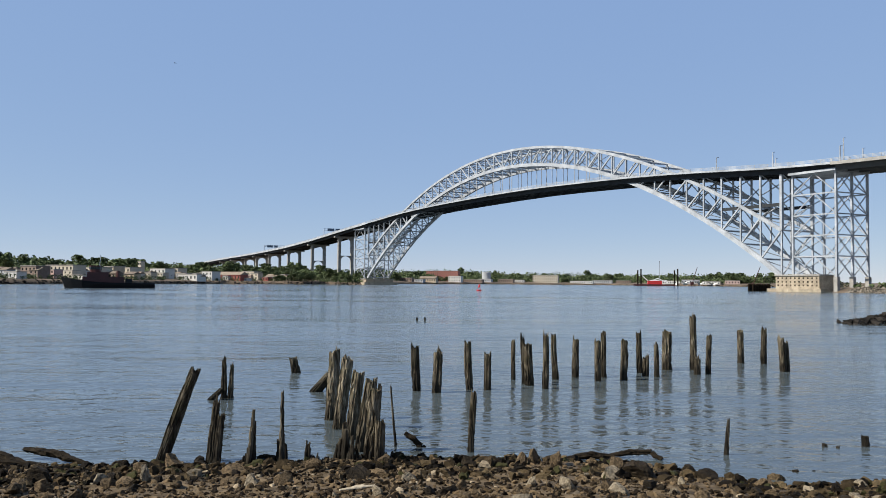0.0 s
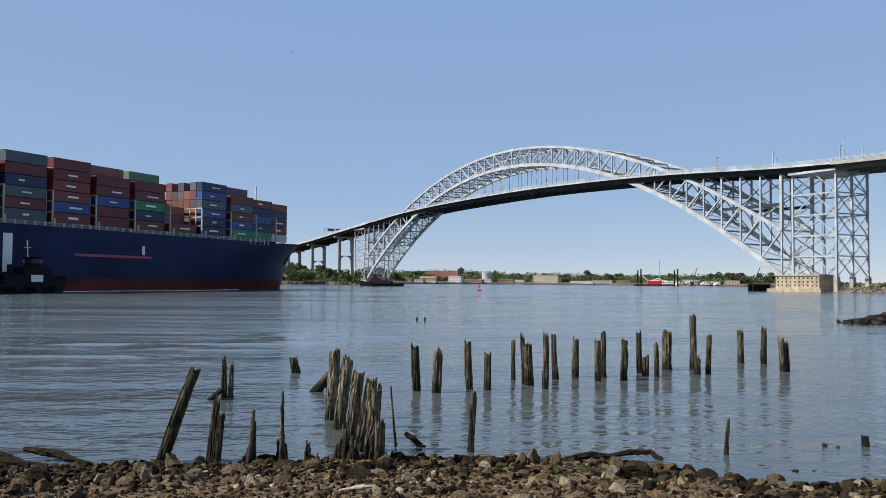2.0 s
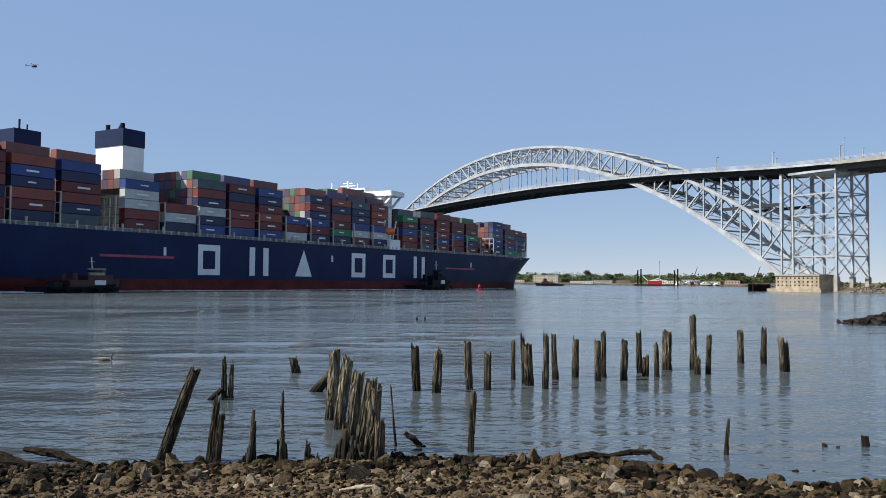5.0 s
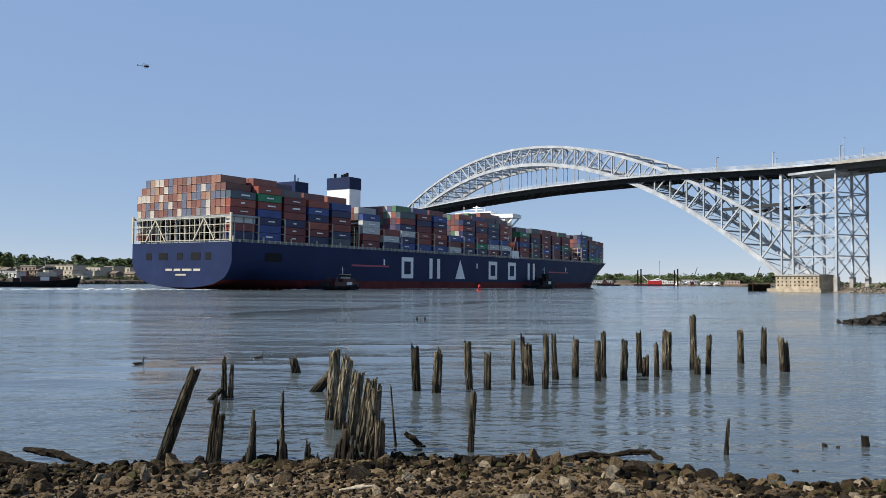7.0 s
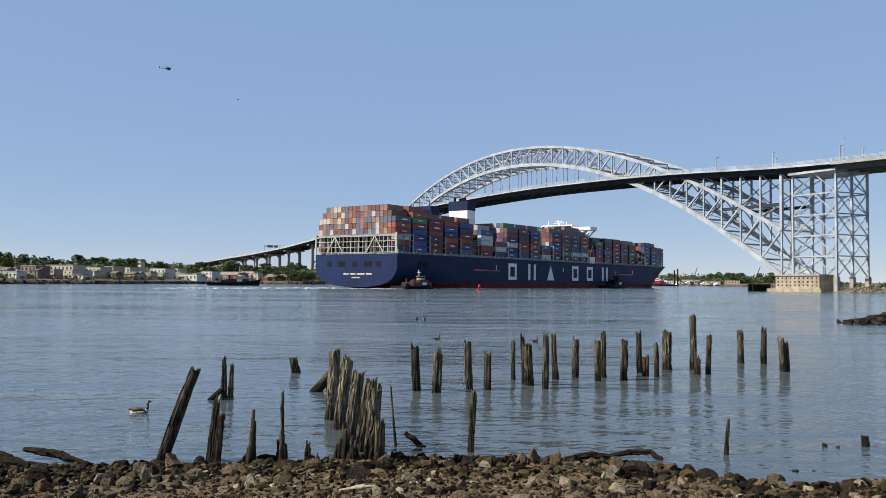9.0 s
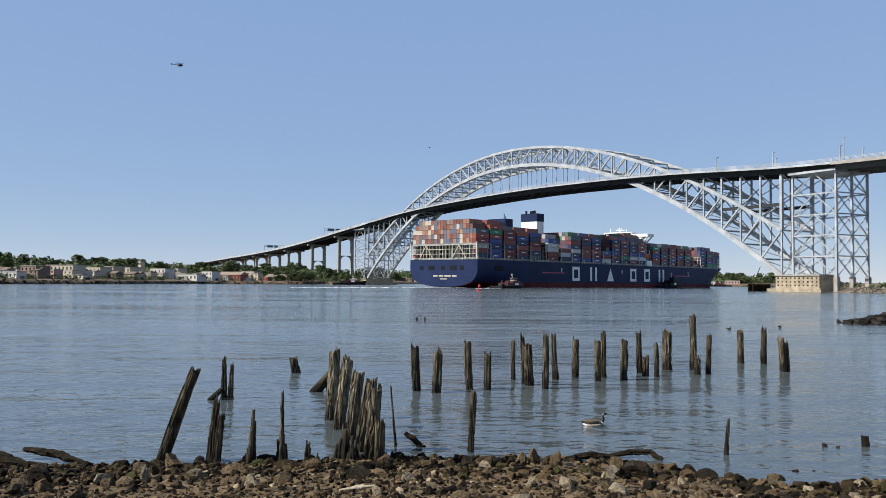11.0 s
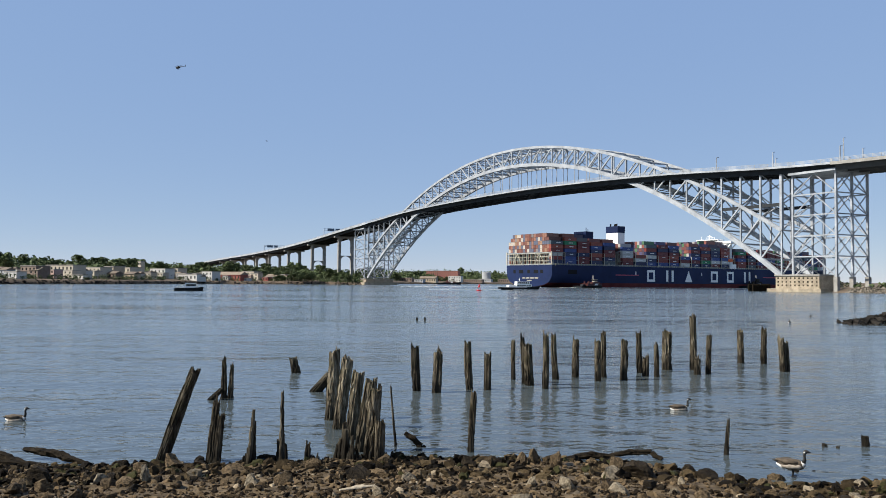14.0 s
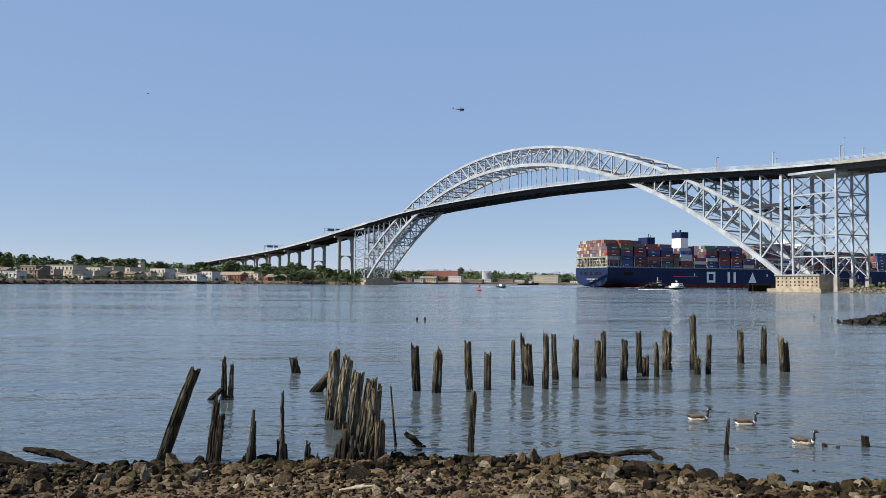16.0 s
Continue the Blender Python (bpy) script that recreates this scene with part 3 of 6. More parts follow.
GOOSE_D_ROWS = [(0.0, -22.88, 20.35, 3.0), (7.0, -17.67, 20.62, 2.1), (8.5, -11.41, 20.77, 2.4), (8.8, -9.42, 20.97, 1.7), (9.0, -7.45, 20.89, -4.8), (10.2, -1.10, 20.27, -6.5), (11.3, 5.08, 19.46, -4.8), (11.7, 6.07, 19.66, 15.9), (12.0, 6.05, 19.73, -151.8), (12.5, 5.91, 19.57, -213.6), (13.0, 4.80, 20.56, -237.1), (13.5, 4.41, 21.89, -313.3), (14.0, 6.24, 22.08, -361.6), (14.5, 7.95, 21.79, -360.0), (15.0, 9.87, 22.08, -349.3), (16.0, 13.76, 22.89, -348.3)]
GOOSE_E_ROWS = [(0.0, -21.28, 16.10, 2.4, 0), (11.8, -11.90, 16.49, 2.8, 0), (12.4, -5.42, 16.87, 2.4, 0), (13.0, 2.33, 17.08, -8.2, 0), (13.3, 4.32, 16.87, -15.0, 0), (13.65, 5.80, 14.8, -10.0, 0.15), (13.8, 5.98, 14.52, -15.0, 0.17), (14.05, 6.06, 14.51, -40.0, 0.17), (14.4, 6.50, 14.4, -80.0, 0.15), (14.8, 6.58, 14.4, -85.0, 0.14), (15.0, 6.70, 14.4, -75.0, 0.14), (15.25, 7.40, 14.55, 0.0, 0.14), (15.6, 8.3, 14.57, 5.0, 0.14), (16.0, 9.6, 14.6, 5.0, 0.14)]
GOOSE_F_ROWS = [(0.0, -28.30, 28.51, 9.4), (5.0, -17.87, 30.23, 12.6), (6.5, -12.21, 32.12, 19.0), (7.0, -11.64, 32.38, 61.1), (8.0, -8.24, 39.31, 53.9), (9.0, -0.31, 47.90, 36.9), (11.0, 20.81, 61.12, 33.0), (12.5, 25.90, 64.93, 53.9), (14.5, 31.86, 76.24, 60.2), (16.0, 37.95, 85.96, 57.9)]
GOOSE_G_ROWS = [(0.0, -28.16, 30.40, 10.7), (4.0, -18.22, 32.27, 13.1), (6.5, -8.27, 35.02, 16.2), (7.0, -7.68, 35.33, 47.3), (8.0, -2.56, 41.21, 41.6), (9.0, 5.15, 46.72, 39.7), (11.0, 26.04, 64.95, 39.9), (12.5, 30.89, 68.22, 62.3), (14.5, 38.67, 88.95, 63.0), (16.0, 37.23, 80.66, -99.8)]
HELICOPTER_ROWS = [(0.0, -627.9, 850.0, 222.0, 0), (5.0, -419.8, 850.0, 220.2, 0), (6.3, -337.7, 850.0, 219.1, 0), (7.0, -305.4, 850.0, 221.1, 0), (8.1, -281.7, 850.0, 219.1, 0), (8.5, -273.4, 850.0, 210.4, 0), (8.7, -274.6, 850.0, 212.1, 0), (9.2, -286.4, 850.0, 221.4, 0), (10.0, -274.2, 850.0, 219.0, 0), (11.3, -268.5, 850.0, 223.2, 0), (11.7, -247.6, 850.0, 218.1, 0), (12.5, -253.2, 850.0, 211.6, 160), (13.6, -270.7, 850.0, 220.2, 160), (14.0, -271.9, 850.0, 220.2, 160), (14.5, -246.8, 850.0, 207.7, 0), (15.0, -201.1, 850.0, 199.9, 0), (15.3, -127.6, 850.0, 187.2, 0), (15.7, -36.3, 850.0, 178.6, 0), (16.0, 17.3, 850.0, 179.1, 0)]
GULL_ROWS = [(0.0, -84.3, 260.0, 71.1, 180), (1.5, -38.4, 260.0, 75.0, 180), (3.5, -127.5, 260.0, 74.6, 180), (6.0, -174.6, 260.0, 76.0, 180), (11.0, -4.5, 260.0, 45.1, 180), (12.5, -26.4, 260.0, 41.0, 180), (14.5, -64.4, 260.0, 50.2, 180), (16.0, -92.5, 260.0, 61.4, 180)]
BEAM = 26.8
# the ship's own space: x forward from the transom, y to port, z up from the water
ship = thing("container_ship", pose(-276.7, -127.5, 0, 0, 0, 72.14), "huge navy container ship loaded with stacked mixed-colour containers", "ship")


def deck_edge(s):
    return 16.8 + 2.3 * max(0.0, (s - 335) / 61) ** 1.5


def stem(z):
    return float(np.interp(z, (-2, 0, 4, 8, 13, 16.8, 19.1), (382, 383, 385, 386.5, 389.5, 393, 396)))


def breadth(s, z):
    """Half breadth of the hull at station s and height z."""
    a = float(np.interp(z, (-2, 0, 1, 2, 4, 7, 10, 20), (0.0, 0.0, 0.42, 0.66, 0.86, 0.96, 1.0, 1.0)))
    k = min(1.0, max(0.0, s / 48.0))
    k = k * k * (3 - 2 * k)
    g = a + (1 - a) * k
    s0 = float(np.interp(z, (-2, 0, 8, 17.4), (285, 288, 300, 322)))
    pw = float(np.interp(z, (-2, 0, 8, 17.4), (1.35, 1.4, 1.8, 2.4)))
    if s > s0:
        f = min(1.0, (s - s0) / (stem(z) - s0))
        g *= 1 - f ** pw
    return BEAM * g


STATIONS = [0, 1.5, 4, 8, 14, 22, 32, 45, 70, 110, 150, 190, 230, 270, 285, 295, 305, 315, 325, 335, 343, 350, 357, 363, 369, 374, 379, 384, 389, 394]


def hull_skin(z_rows, mat, name):
    """Both sides of the hull between heights given as functions of the station."""
    bm = bmesh.new()
    for sg in (-1, 1):
        rows = []
        for fz in z_rows:
            r = []
            for s in STATIONS:
                z = fz(s)
                ss = 285 + (s - 285) / 109 * (stem(z) - 285) if s > 285 else s
                r.append((ss, sg * breadth(ss, z), z))
            z = fz(396)
            r.append((stem(z), 0.0, z))
            rows.append(r)
        strip(bm, rows)
    bmesh.ops.remove_doubles(bm, verts=bm.verts, dist=0.01)
    return part(name, bm, mat, ship, smooth=True)


RED_TOP = 3.5
hull_skin([lambda s, z=z: z for z in (-2.0, 0.0, 1.0, 2.0, RED_TOP)], HULL_RED, "boot_topping")
hull_skin([lambda s, z=z: z for z in (RED_TOP, 5.5, 8.0, 11.0, 14.0)] + [lambda s: (14 + deck_edge(s)) / 2, deck_edge], HULL_BLUE, "hull")
# transom
bm = bmesh.new()
zz = [0.6, 1.0, 1.5, 2.0, RED_TOP, 4.5, 6, 8, 10, 14, 16.8]
strip(bm, [[(0.0, -breadth(0, z), z), (0.0, breadth(0, z), z)] for z in zz])
part("transom", bm, HULL_BLUE, ship, "bright blue flat transom stern")
# weather deck
bm = bmesh.new()
rows = []
for s in STATIONS + [395.5]:
    z = deck_edge(s) - 0.9
    w = max(0.05, breadth(s, deck_edge(s)) - 0.15)
    rows.append([(s, -w, z), (s, w, z)])
strip(bm, rows)
part("weather_deck", bm, DECK_GREY, ship)

# plain shapes in place of the company lettering, and the streaks on the side
def mark(name, quads, mat, parent=ship, y=-BEAM - 0.06):
    bm = bmesh.new()
    for q in quads:
        vs = [bm.verts.new((s, y, z)) for s, z in q]
        ws = [bm.verts.new((s, y + 0.05, z)) for s, z in q]
        bm.faces.new(vs)
        bm.faces.new(ws[::-1])
        for i in range(len(vs)):
            bm.faces.new((vs[i], vs[i - 1], ws[i - 1], ws[i]))
    return part(name, bm, mat, parent)


def rect(s0, s1, z0, z1):
    return [(s0, z0), (s1, z0), (s1, z1), (s0, z1)]


Z0, Z1 = 4.9, 14.4
for s, shape in ((106.1, "ring"), (128.7, "bars"), (151.9, "wedge"), (185.3, "ring"), (206.9, "ring"), (230.6, "bars")):
    a, b = s - 4.6, s + 4.6
    if shape == "ring":
        q = [rect(a, a + 2.0, Z0, Z1), rect(b - 2.0, b, Z0, Z1), rect(a + 2.0, b - 2.0, Z0, Z0 + 1.9), rect(a + 2.0, b - 2.0, Z1 - 1.9, Z1)]
    elif shape == "bars":
        q = [rect(a, a + 2.6, Z0, Z1), rect(b - 2.6, b, Z0, Z1)]
    else:
        q = [[(a, Z0), (b, Z0), (s, Z1)]]
    mark("white_shape", q, WHITE)
mark("side_stripe", [rect(66, 92, 9.6, 10.3)], PINK)
mark("side_stripe", [rect(254, 282, 9.4, 10.1)], PINK)
for s in (88.0, 168.0, 278.0):
    mark("draught_mark", [rect(s, s + 1.0, 10.5, 13.0)], WHITE)

# the shade inside the stern openings as black boxes, and plain bars
for y0, y1 in ((-18.5, -15.6), (-11.5, -6.5), (-1.5, 1.5), (6.0, 11.0), (13.5, 16.5)):
    bm = bmesh.new()
    box(bm, -0.08, 0.3, -y1, -y0, 10.6, 13.2)
    part("mooring_opening_shade", bm, BLACK, ship)
for y0, y1, z0, z1 in ((-11, -7.5, 6.6, 7.4), (-6.5, -1.5, 6.6, 7.4), (-0.5, 3, 6.6, 7.4), (4, 7.5, 6.6, 7.4), (-3.5, 2, 4.9, 5.5)):
    bm = bmesh.new()
    box(bm, -0.1, 0.1, y0, y1, z0, z1)
    part("name_bar", bm, CREAM, ship)
# a black box for the shade inside the side opening
bm = bmesh.new()
box(bm, 16, 25, -BEAM - 0.05, -BEAM + 0.4, 10.2, 13.4)
part("mooring_opening_shade", bm, BLACK, ship)


# containers: one mesh with recessed panels, shared
def container_mesh(name, mat):
    bm = bmesh.new()
    lx, ly, lz = 12.1, 2.42, 2.72
    box(bm, 0, lx, 0, ly, 0, lz)
    for f in bm.faces:
        f.normal_update()
    sides = [f for f in bm.faces if abs(f.calc_center_median().z - lz / 2) < 0.1]
    bmesh.ops.inset_individual(bm, faces=sides, thickness=0.14, depth=-0.07)
    me = bpy.data.meshes.new(name)
    bmesh.ops.recalc_face_normals(bm, faces=bm.faces)
    bm.to_mesh(me)
    bm.free()
    me.materials.append(mat)
    return me


BOX = container_mesh("container", BOX_PAINT)
DOOR_BOX = container_mesh("container", DOOR_PAINT)
TIER = 2.85
rng = random.Random(5)
# bays: start, tiers at the ship's side, tiers amidships, first height
BAYS = [(0.4, 7, 8), (13.8, 7, 8), (27.4, 6, 8), (41.0, 6, 7), (55.0, 6, 7), (75.2, 5, 6), (89.8, 3, 4), (102.4, 6, 7), (116.0, 6, 7), (129.8, 6, 7),
        (143.4, 3, 6), (157.0, 6, 7), (170.2, 6, 7), (183.0, 6, 8), (196.2, 6, 8), (219.5, 5, 6), (233.9, 6, 6), (248.0, 6, 6), (262.2, 5, 6), (276.4, 5, 6),
        (290.6, 3, 6), (305.0, 6, 6), (319.4, 5, 6), (333.8, 5, 5), (348.6, 5, 5)]
BASE = 18.0
joined = bmesh.new()
single = 0
marks = []
for bi, (s, edge, midt) in enumerate(BAYS):
    w = min(BEAM, breadth(s + 12.2, deck_edge(s + 12.2))) - 0.9
    cols = int(2 * w / 2.52)
    y0 = -cols * 2.52 / 2
    for c in range(cols):
        e = min(c, cols - 1 - c)
        n = edge if e == 0 else min(midt, edge + 1 + (e > 1) * (rng.random() < 0.85))
        if s > 80 and e > 1 and rng.random() < 0.2:
            n -= 1
        if bi == 0 and e < 2:
            n = 6 + e
        if edge == 3 and e < 5:
            n = rng.choice((1, 2, 2, 3))
        for k in range(n):
            x, y, z = s + rng.uniform(-0.05, 0.05), y0 + c * 2.52, BASE + k * TIER
            outer = c == 0
            if bi == 0 and k < 3 and 0 < c < cols - 1:
                continue
            stern = bi == 0 and c > 0 and k >= 2
            if outer:
                share("container", BOX, ship, pose(x, y, z))
                if rng.random() < 0.7:
                    marks.append((x, y, z))
            elif stern and single < 165:
                single += 1
                share("container", DOOR_BOX, ship, pose(x, y, z))
            elif k >= n - 2 or e == 0 or edge <= 3 or bi in (0, 7, 11, 15, 21) or (bi and BAYS[bi - 1][2] - 1 < k + 2) or BAYS[bi - 1][1] <= 3:
                box(joined, x, x + 12.1, y, y + 2.42, z, z + 2.72)
tagged(part("deck_cargo", joined, BOX_PAINT_ISLAND, ship), kind="stuff")
bm = bmesh.new()
for x, y, z in marks:
    a = x + rng.uniform(3.8, 5.5)
    box(bm, a, a + rng.uniform(1.6, 4.5), y - 0.03, y + 0.1, z + 1.1, z + 1.1 + rng.uniform(0.3, 0.6))
tagged(part("lettering", bm, WHITE, ship), kind="stuff")

# lashing bridges between the bays
bays = [b[0] for b in BAYS]
for i, s in enumerate(bays[1:]):
    gap = s - (bays[i] + 12.2)
    w = min(BEAM, breadth(s, deck_edge(s))) - 0.5
    bm = bmesh.new()
    x = s - gap / 2
    top = BASE + 8.2
    k = 0
    for y in [-w, -w + 2.5] + [-w + 5 * j for j in range(1, int(2 * w / 5))] + [w]:
        beam(bm, (x, y, 16.8), (x, y, top), 0.35, 0.35, (1, 0, 0))
    for z in (BASE - 0.4, BASE + 2.6, BASE + 5.4, top):
        beam(bm, (x, -w, z), (x, w, z), 0.5, 0.25)
    part("lashing_bridge", bm, CREAM, ship)
# hatch coaming and posts along the side under the stacks
bm = bmesh.new()
box(bm, 2, 340, -BEAM + 2.2, BEAM - 2.2, 15.9, BASE - 0.1)
part("hatch_coaming", bm, DECK_GREY, ship)
bm = bmesh.new()
for i in range(118):
    s = 1.0 + i * 2.9
    y = breadth(s, 16.8) - 0.35
    h = 1.9 if i % 5 else 3.0
    beam(bm, (s, -y, 16.0), (s, -y, 16.0 + h), 0.5, 0.5, (1, 0, 0))
box(bm, 0.5, 322, -BEAM + 0.3, -BEAM + 0.42, 17.7, 17.82)
tagged(part("bulwark_stanchion", bm, CREAM, ship), kind="stuff")

# the open mooring deck under the aftermost stacks
bm = bmesh.new()
box(bm, 0.3, 12.6, -26.2, 26.2, 25.7, 26.4)
part("mooring_deck_roof", bm, DECK_GREY, ship)
for x in (2.5, 7.0, 11.5):
    for k in range(11):
        bm = bmesh.new()
        y = -25 + 5.0 * k
        beam(bm, (x, y, 15.9), (x, y, 25.7), 0.5, 0.5, (1, 0, 0))
        part("deck_pillar", bm, DECK_GREY, ship)
# the stern lashing frame
bm = bmesh.new()
for k in range(21):
    y = -26.2 + k * 2.62
    beam(bm, (-0.1, y, 17.0), (-0.1, y, 25.6), 0.22, 0.22, (1, 0, 0))
for z in (17.6, 20.2, 23.0, 25.5):
    beam(bm, (-0.1, -26.3, z), (-0.1, 26.3, z), 0.28, 0.25)
for c in (-13.1, 13.1):
    for d in (-5.5, 5.5):
        beam(bm, (-0.4, c + d, 17.4), (-0.4, c, 25.5), 0.45, 0.45)
for y in (-26.4, 26.4):
    beam(bm, (-0.2, y, 17.0), (-0.2, y, 27.0), 0.8, 0.6, (1, 0, 0))
part("stern_frame", bm, CREAM, ship)

# accommodation block and bridge wings
acc = new("deckhouse")
acc.parent = ship
bm = bmesh.new()
box(bm, 209, 217, -21, 21, 16, 39.6)
bmesh.ops.bevel(bm, geom=bm.edges, offset=0.3, segments=1)
part("block", bm, WHITE, acc)
bm = bmesh.new()
box(bm, 208.5, 218.5, -26.5, 26.5, 39.6, 40.7)
box(bm, 208.5, 218.5, -26.5, -25.9, 40.7, 41.7)
box(bm, 217.9, 218.5, -26.5, -12, 40.7, 41.8)
box(bm, 208.5, 209.1, -26.5, -12, 40.7, 41.8)
part("bridge_wing", bm, WHITE, acc)
for sg in (-1, 1):
    bm = bmesh.new()
    for x in (209.5, 216.5):
        beam(bm, (x, sg * 26.0, 39.7), (x, sg * 20.8, 34.5), 0.6, 0.9)
    part("wing_strut", bm, WHITE, acc)
bm = bmesh.new()
box(bm, 209.5, 217.5, -12, 12, 40.7, 43.7)
bmesh.ops.bevel(bm, geom=bm.edges, offset=0.4, segments=1)
part("wheelhouse", bm, WHITE, acc)
for x0, x1 in ((209.38, 209.6), (217.4, 217.62)):
    bm = bmesh.new()
    box(bm, x0, x1, -11.5, 11.5, 41.7, 42.9)
    part("window_band", bm, GLASS, acc)
for k in range(8):
    for y in (-20.5, -17.5, -14.5):
        bm = bmesh.new()
        box(bm, 208.9, 209.05, y, y + 0.9, 19.5 + k * 2.9, 20.7 + k * 2.9)
        part("porthole", bm, GLASS, acc)
for a, b, w in (((213.5, 0, 43.7), (213.5, 0, 47.6), 0.8), ((213.5, -4, 45.4), (213.5, 4, 45.4), 0.4), ((213.5, -2.5, 46.6), (213.5, 2.5, 46.6), 0.35),
                ((211, 7, 43.7), (211, 7, 46.8), 0.3), ((211, -7, 43.7), (211, -7, 46.2), 0.3)):
    bm = bmesh.new()
    beam(bm, a, b, w, w, (1, 0, 0))
    part("mast_spar", bm, WHITE, acc)
bm = bmesh.new()
tube(bm, [(206, -24.6, 24.5), (207, -24.6, 24.5), (212, -24.6, 24.5), (213, -24.6, 24.5)], [0.6, 1.5, 1.5, 0.6], 10)
part("lifeboat", bm, ORANGE, acc, "orange enclosed lifeboat")
bm = bmesh.new()
box(bm, 207.5, 215.5, -26.6, -22.5, 16.5, 21.0)
beam(bm, (205.5, -23.5, 20), (205.5, -25.5, 29), 0.4, 0.4)
beam(bm, (213.8, -23.5, 20), (213.8, -25.5, 29), 0.4, 0.4)
part("boat_davit", bm, WHITE, acc)

# funnels
fun = new("funnel")
fun.parent = ship
bm = bmesh.new()
box(bm, 89, 97, -6.5, 6.5, 17, 45.0)
bmesh.ops.bevel(bm, geom=bm.edges, offset=0.3, segments=1)
part("casing", bm, WHITE, fun)
bm = bmesh.new()
box(bm, 88.8, 97.2, -6.7, 6.7, 45.0, 50.4)
bmesh.ops.bevel(bm, geom=bm.edges, offset=0.3, segments=1)
part("blue_top", bm, HULL_BLUE, fun)
for x, y in ((91.5, -3), (93.5, 0), (95.5, 3), (91.5, 4)):
    bm = bmesh.new()
    tube(bm, [(x, y, 50.2), (x, y, 52.6)], [0.7, 0.7], 10)
    part("exhaust_pipe", bm, BLACK, fun)
bm = bmesh.new()
box(bm, 53, 61, -7, 7, 17, 44.6)
beam(bm, (57, -3, 44.6), (57, -3, 48), 0.4, 0.4, (1, 0, 0))
beam(bm, (60, -2, 44.6), (60, -2, 47), 0.3, 0.3, (1, 0, 0))
part("blue_housing", bm, HULL_BLUE, ship)

# forecastle
bm = bmesh.new()
beam(bm, (366, 0, 18.5), (366, 0, 41), 0.5, 0.5, (1, 0, 0))
beam(bm, (366, -2, 37), (366, 2, 37), 0.25, 0.25)
beam(bm, (366, -1.2, 39), (366, 1.2, 39), 0.2, 0.2)
beam(bm, (371, 0, 18.5), (366, 0, 29), 0.25, 0.25)
part("foremast", bm, CREAM, ship)
for y in (-4, 4):
    bm = bmesh.new()
    tube(bm, [(378, y, 18.4), (378, y, 20.4)], [1.4, 1.2], 10)
    part("windlass", bm, DECK_GREY, ship)
bm = bmesh.new()
box(bm, 361.5, 362.1, -13, 13, 17.5, 22.5)
part("breakwater", bm, HULL_BLUE, ship)
bm = bmesh.new()
for k in range(5):
    z = 10.0 + 0.6 * k
    y = breadth(374 + 0.3 * k, z)
    box(bm, 373 + 0.3 * k, 375 + 0.3 * k, -y - 0.25, -y + 0.8, z, z + 0.7)
part("anchor", bm, BLACK, ship)

bm = bmesh.new()
for k in range(120):
    a = 20 + k * 2.6
    w = breadth(a, 0) + 0.15 + 0.35 * noise.noise(Vector((k * 0.3, 0, 0)))
    if breadth(a, 0) > 3:
        box(bm, a, a + 2.7, -w - 0.5 - 0.4 * noise.noise(Vector((k * 0.7, 4, 0))), -w + 0.6, -0.1, 0.14 + 0.1 * noise.noise(Vector((k * 0.9, 9, 0))))
for k in range(60):
    a = -110 + k * 1.9
    w = 5.0 + 12.0 * (k / 60) + 4 * noise.noise(Vector((k * 0.35, 2, 0)))
    for sg in (-1, 1):
        if noise.noise(Vector((k * 0.5, 7 * sg, 0))) > -0.2:
            box(bm, a, a + 2.0, sg * w - 1.4, sg * w + 1.4, -0.1, 0.12 + 0.12 * noise.noise(Vector((k * 0.9, 9 * sg, 0))))
tagged(part("wash", bm, FOAM, ship, "thin white foam along the hull and astern"), kind="stuff")


# ---- boats ----
def boat_hull(bm, length, beam_, fb, sheer, mi=0):
    """A small ship's hull with a raking bow and sheer, closed by a deck."""
    rows = []
    for f in [0, 0.04, 0.15, 0.35, 0.6, 0.78, 0.9, 0.97, 1.0]:
        w = beam_ / 2 * (0.86 + 0.14 * min(1, f * 6)) * (1 - max(0, (f - 0.55) / 0.45) ** 2.2)
        top = fb + sheer * max(0, (f - 0.4) / 0.6) ** 2
        x = (f - 0.5) * length
        rake = 0.05 * length * max(0, (f - 0.7) / 0.3)
        rows.append([(x - rake, -w * 0.86, -0.6), (x, -w, top), (x, -w * 0.96, top), (x, 0, top - 0.15), (x, w * 0.96, top), (x, w, top), (x - rake, w * 0.86, -0.6)])
    v = strip(bm, rows)
    bm.faces.new(v[0])


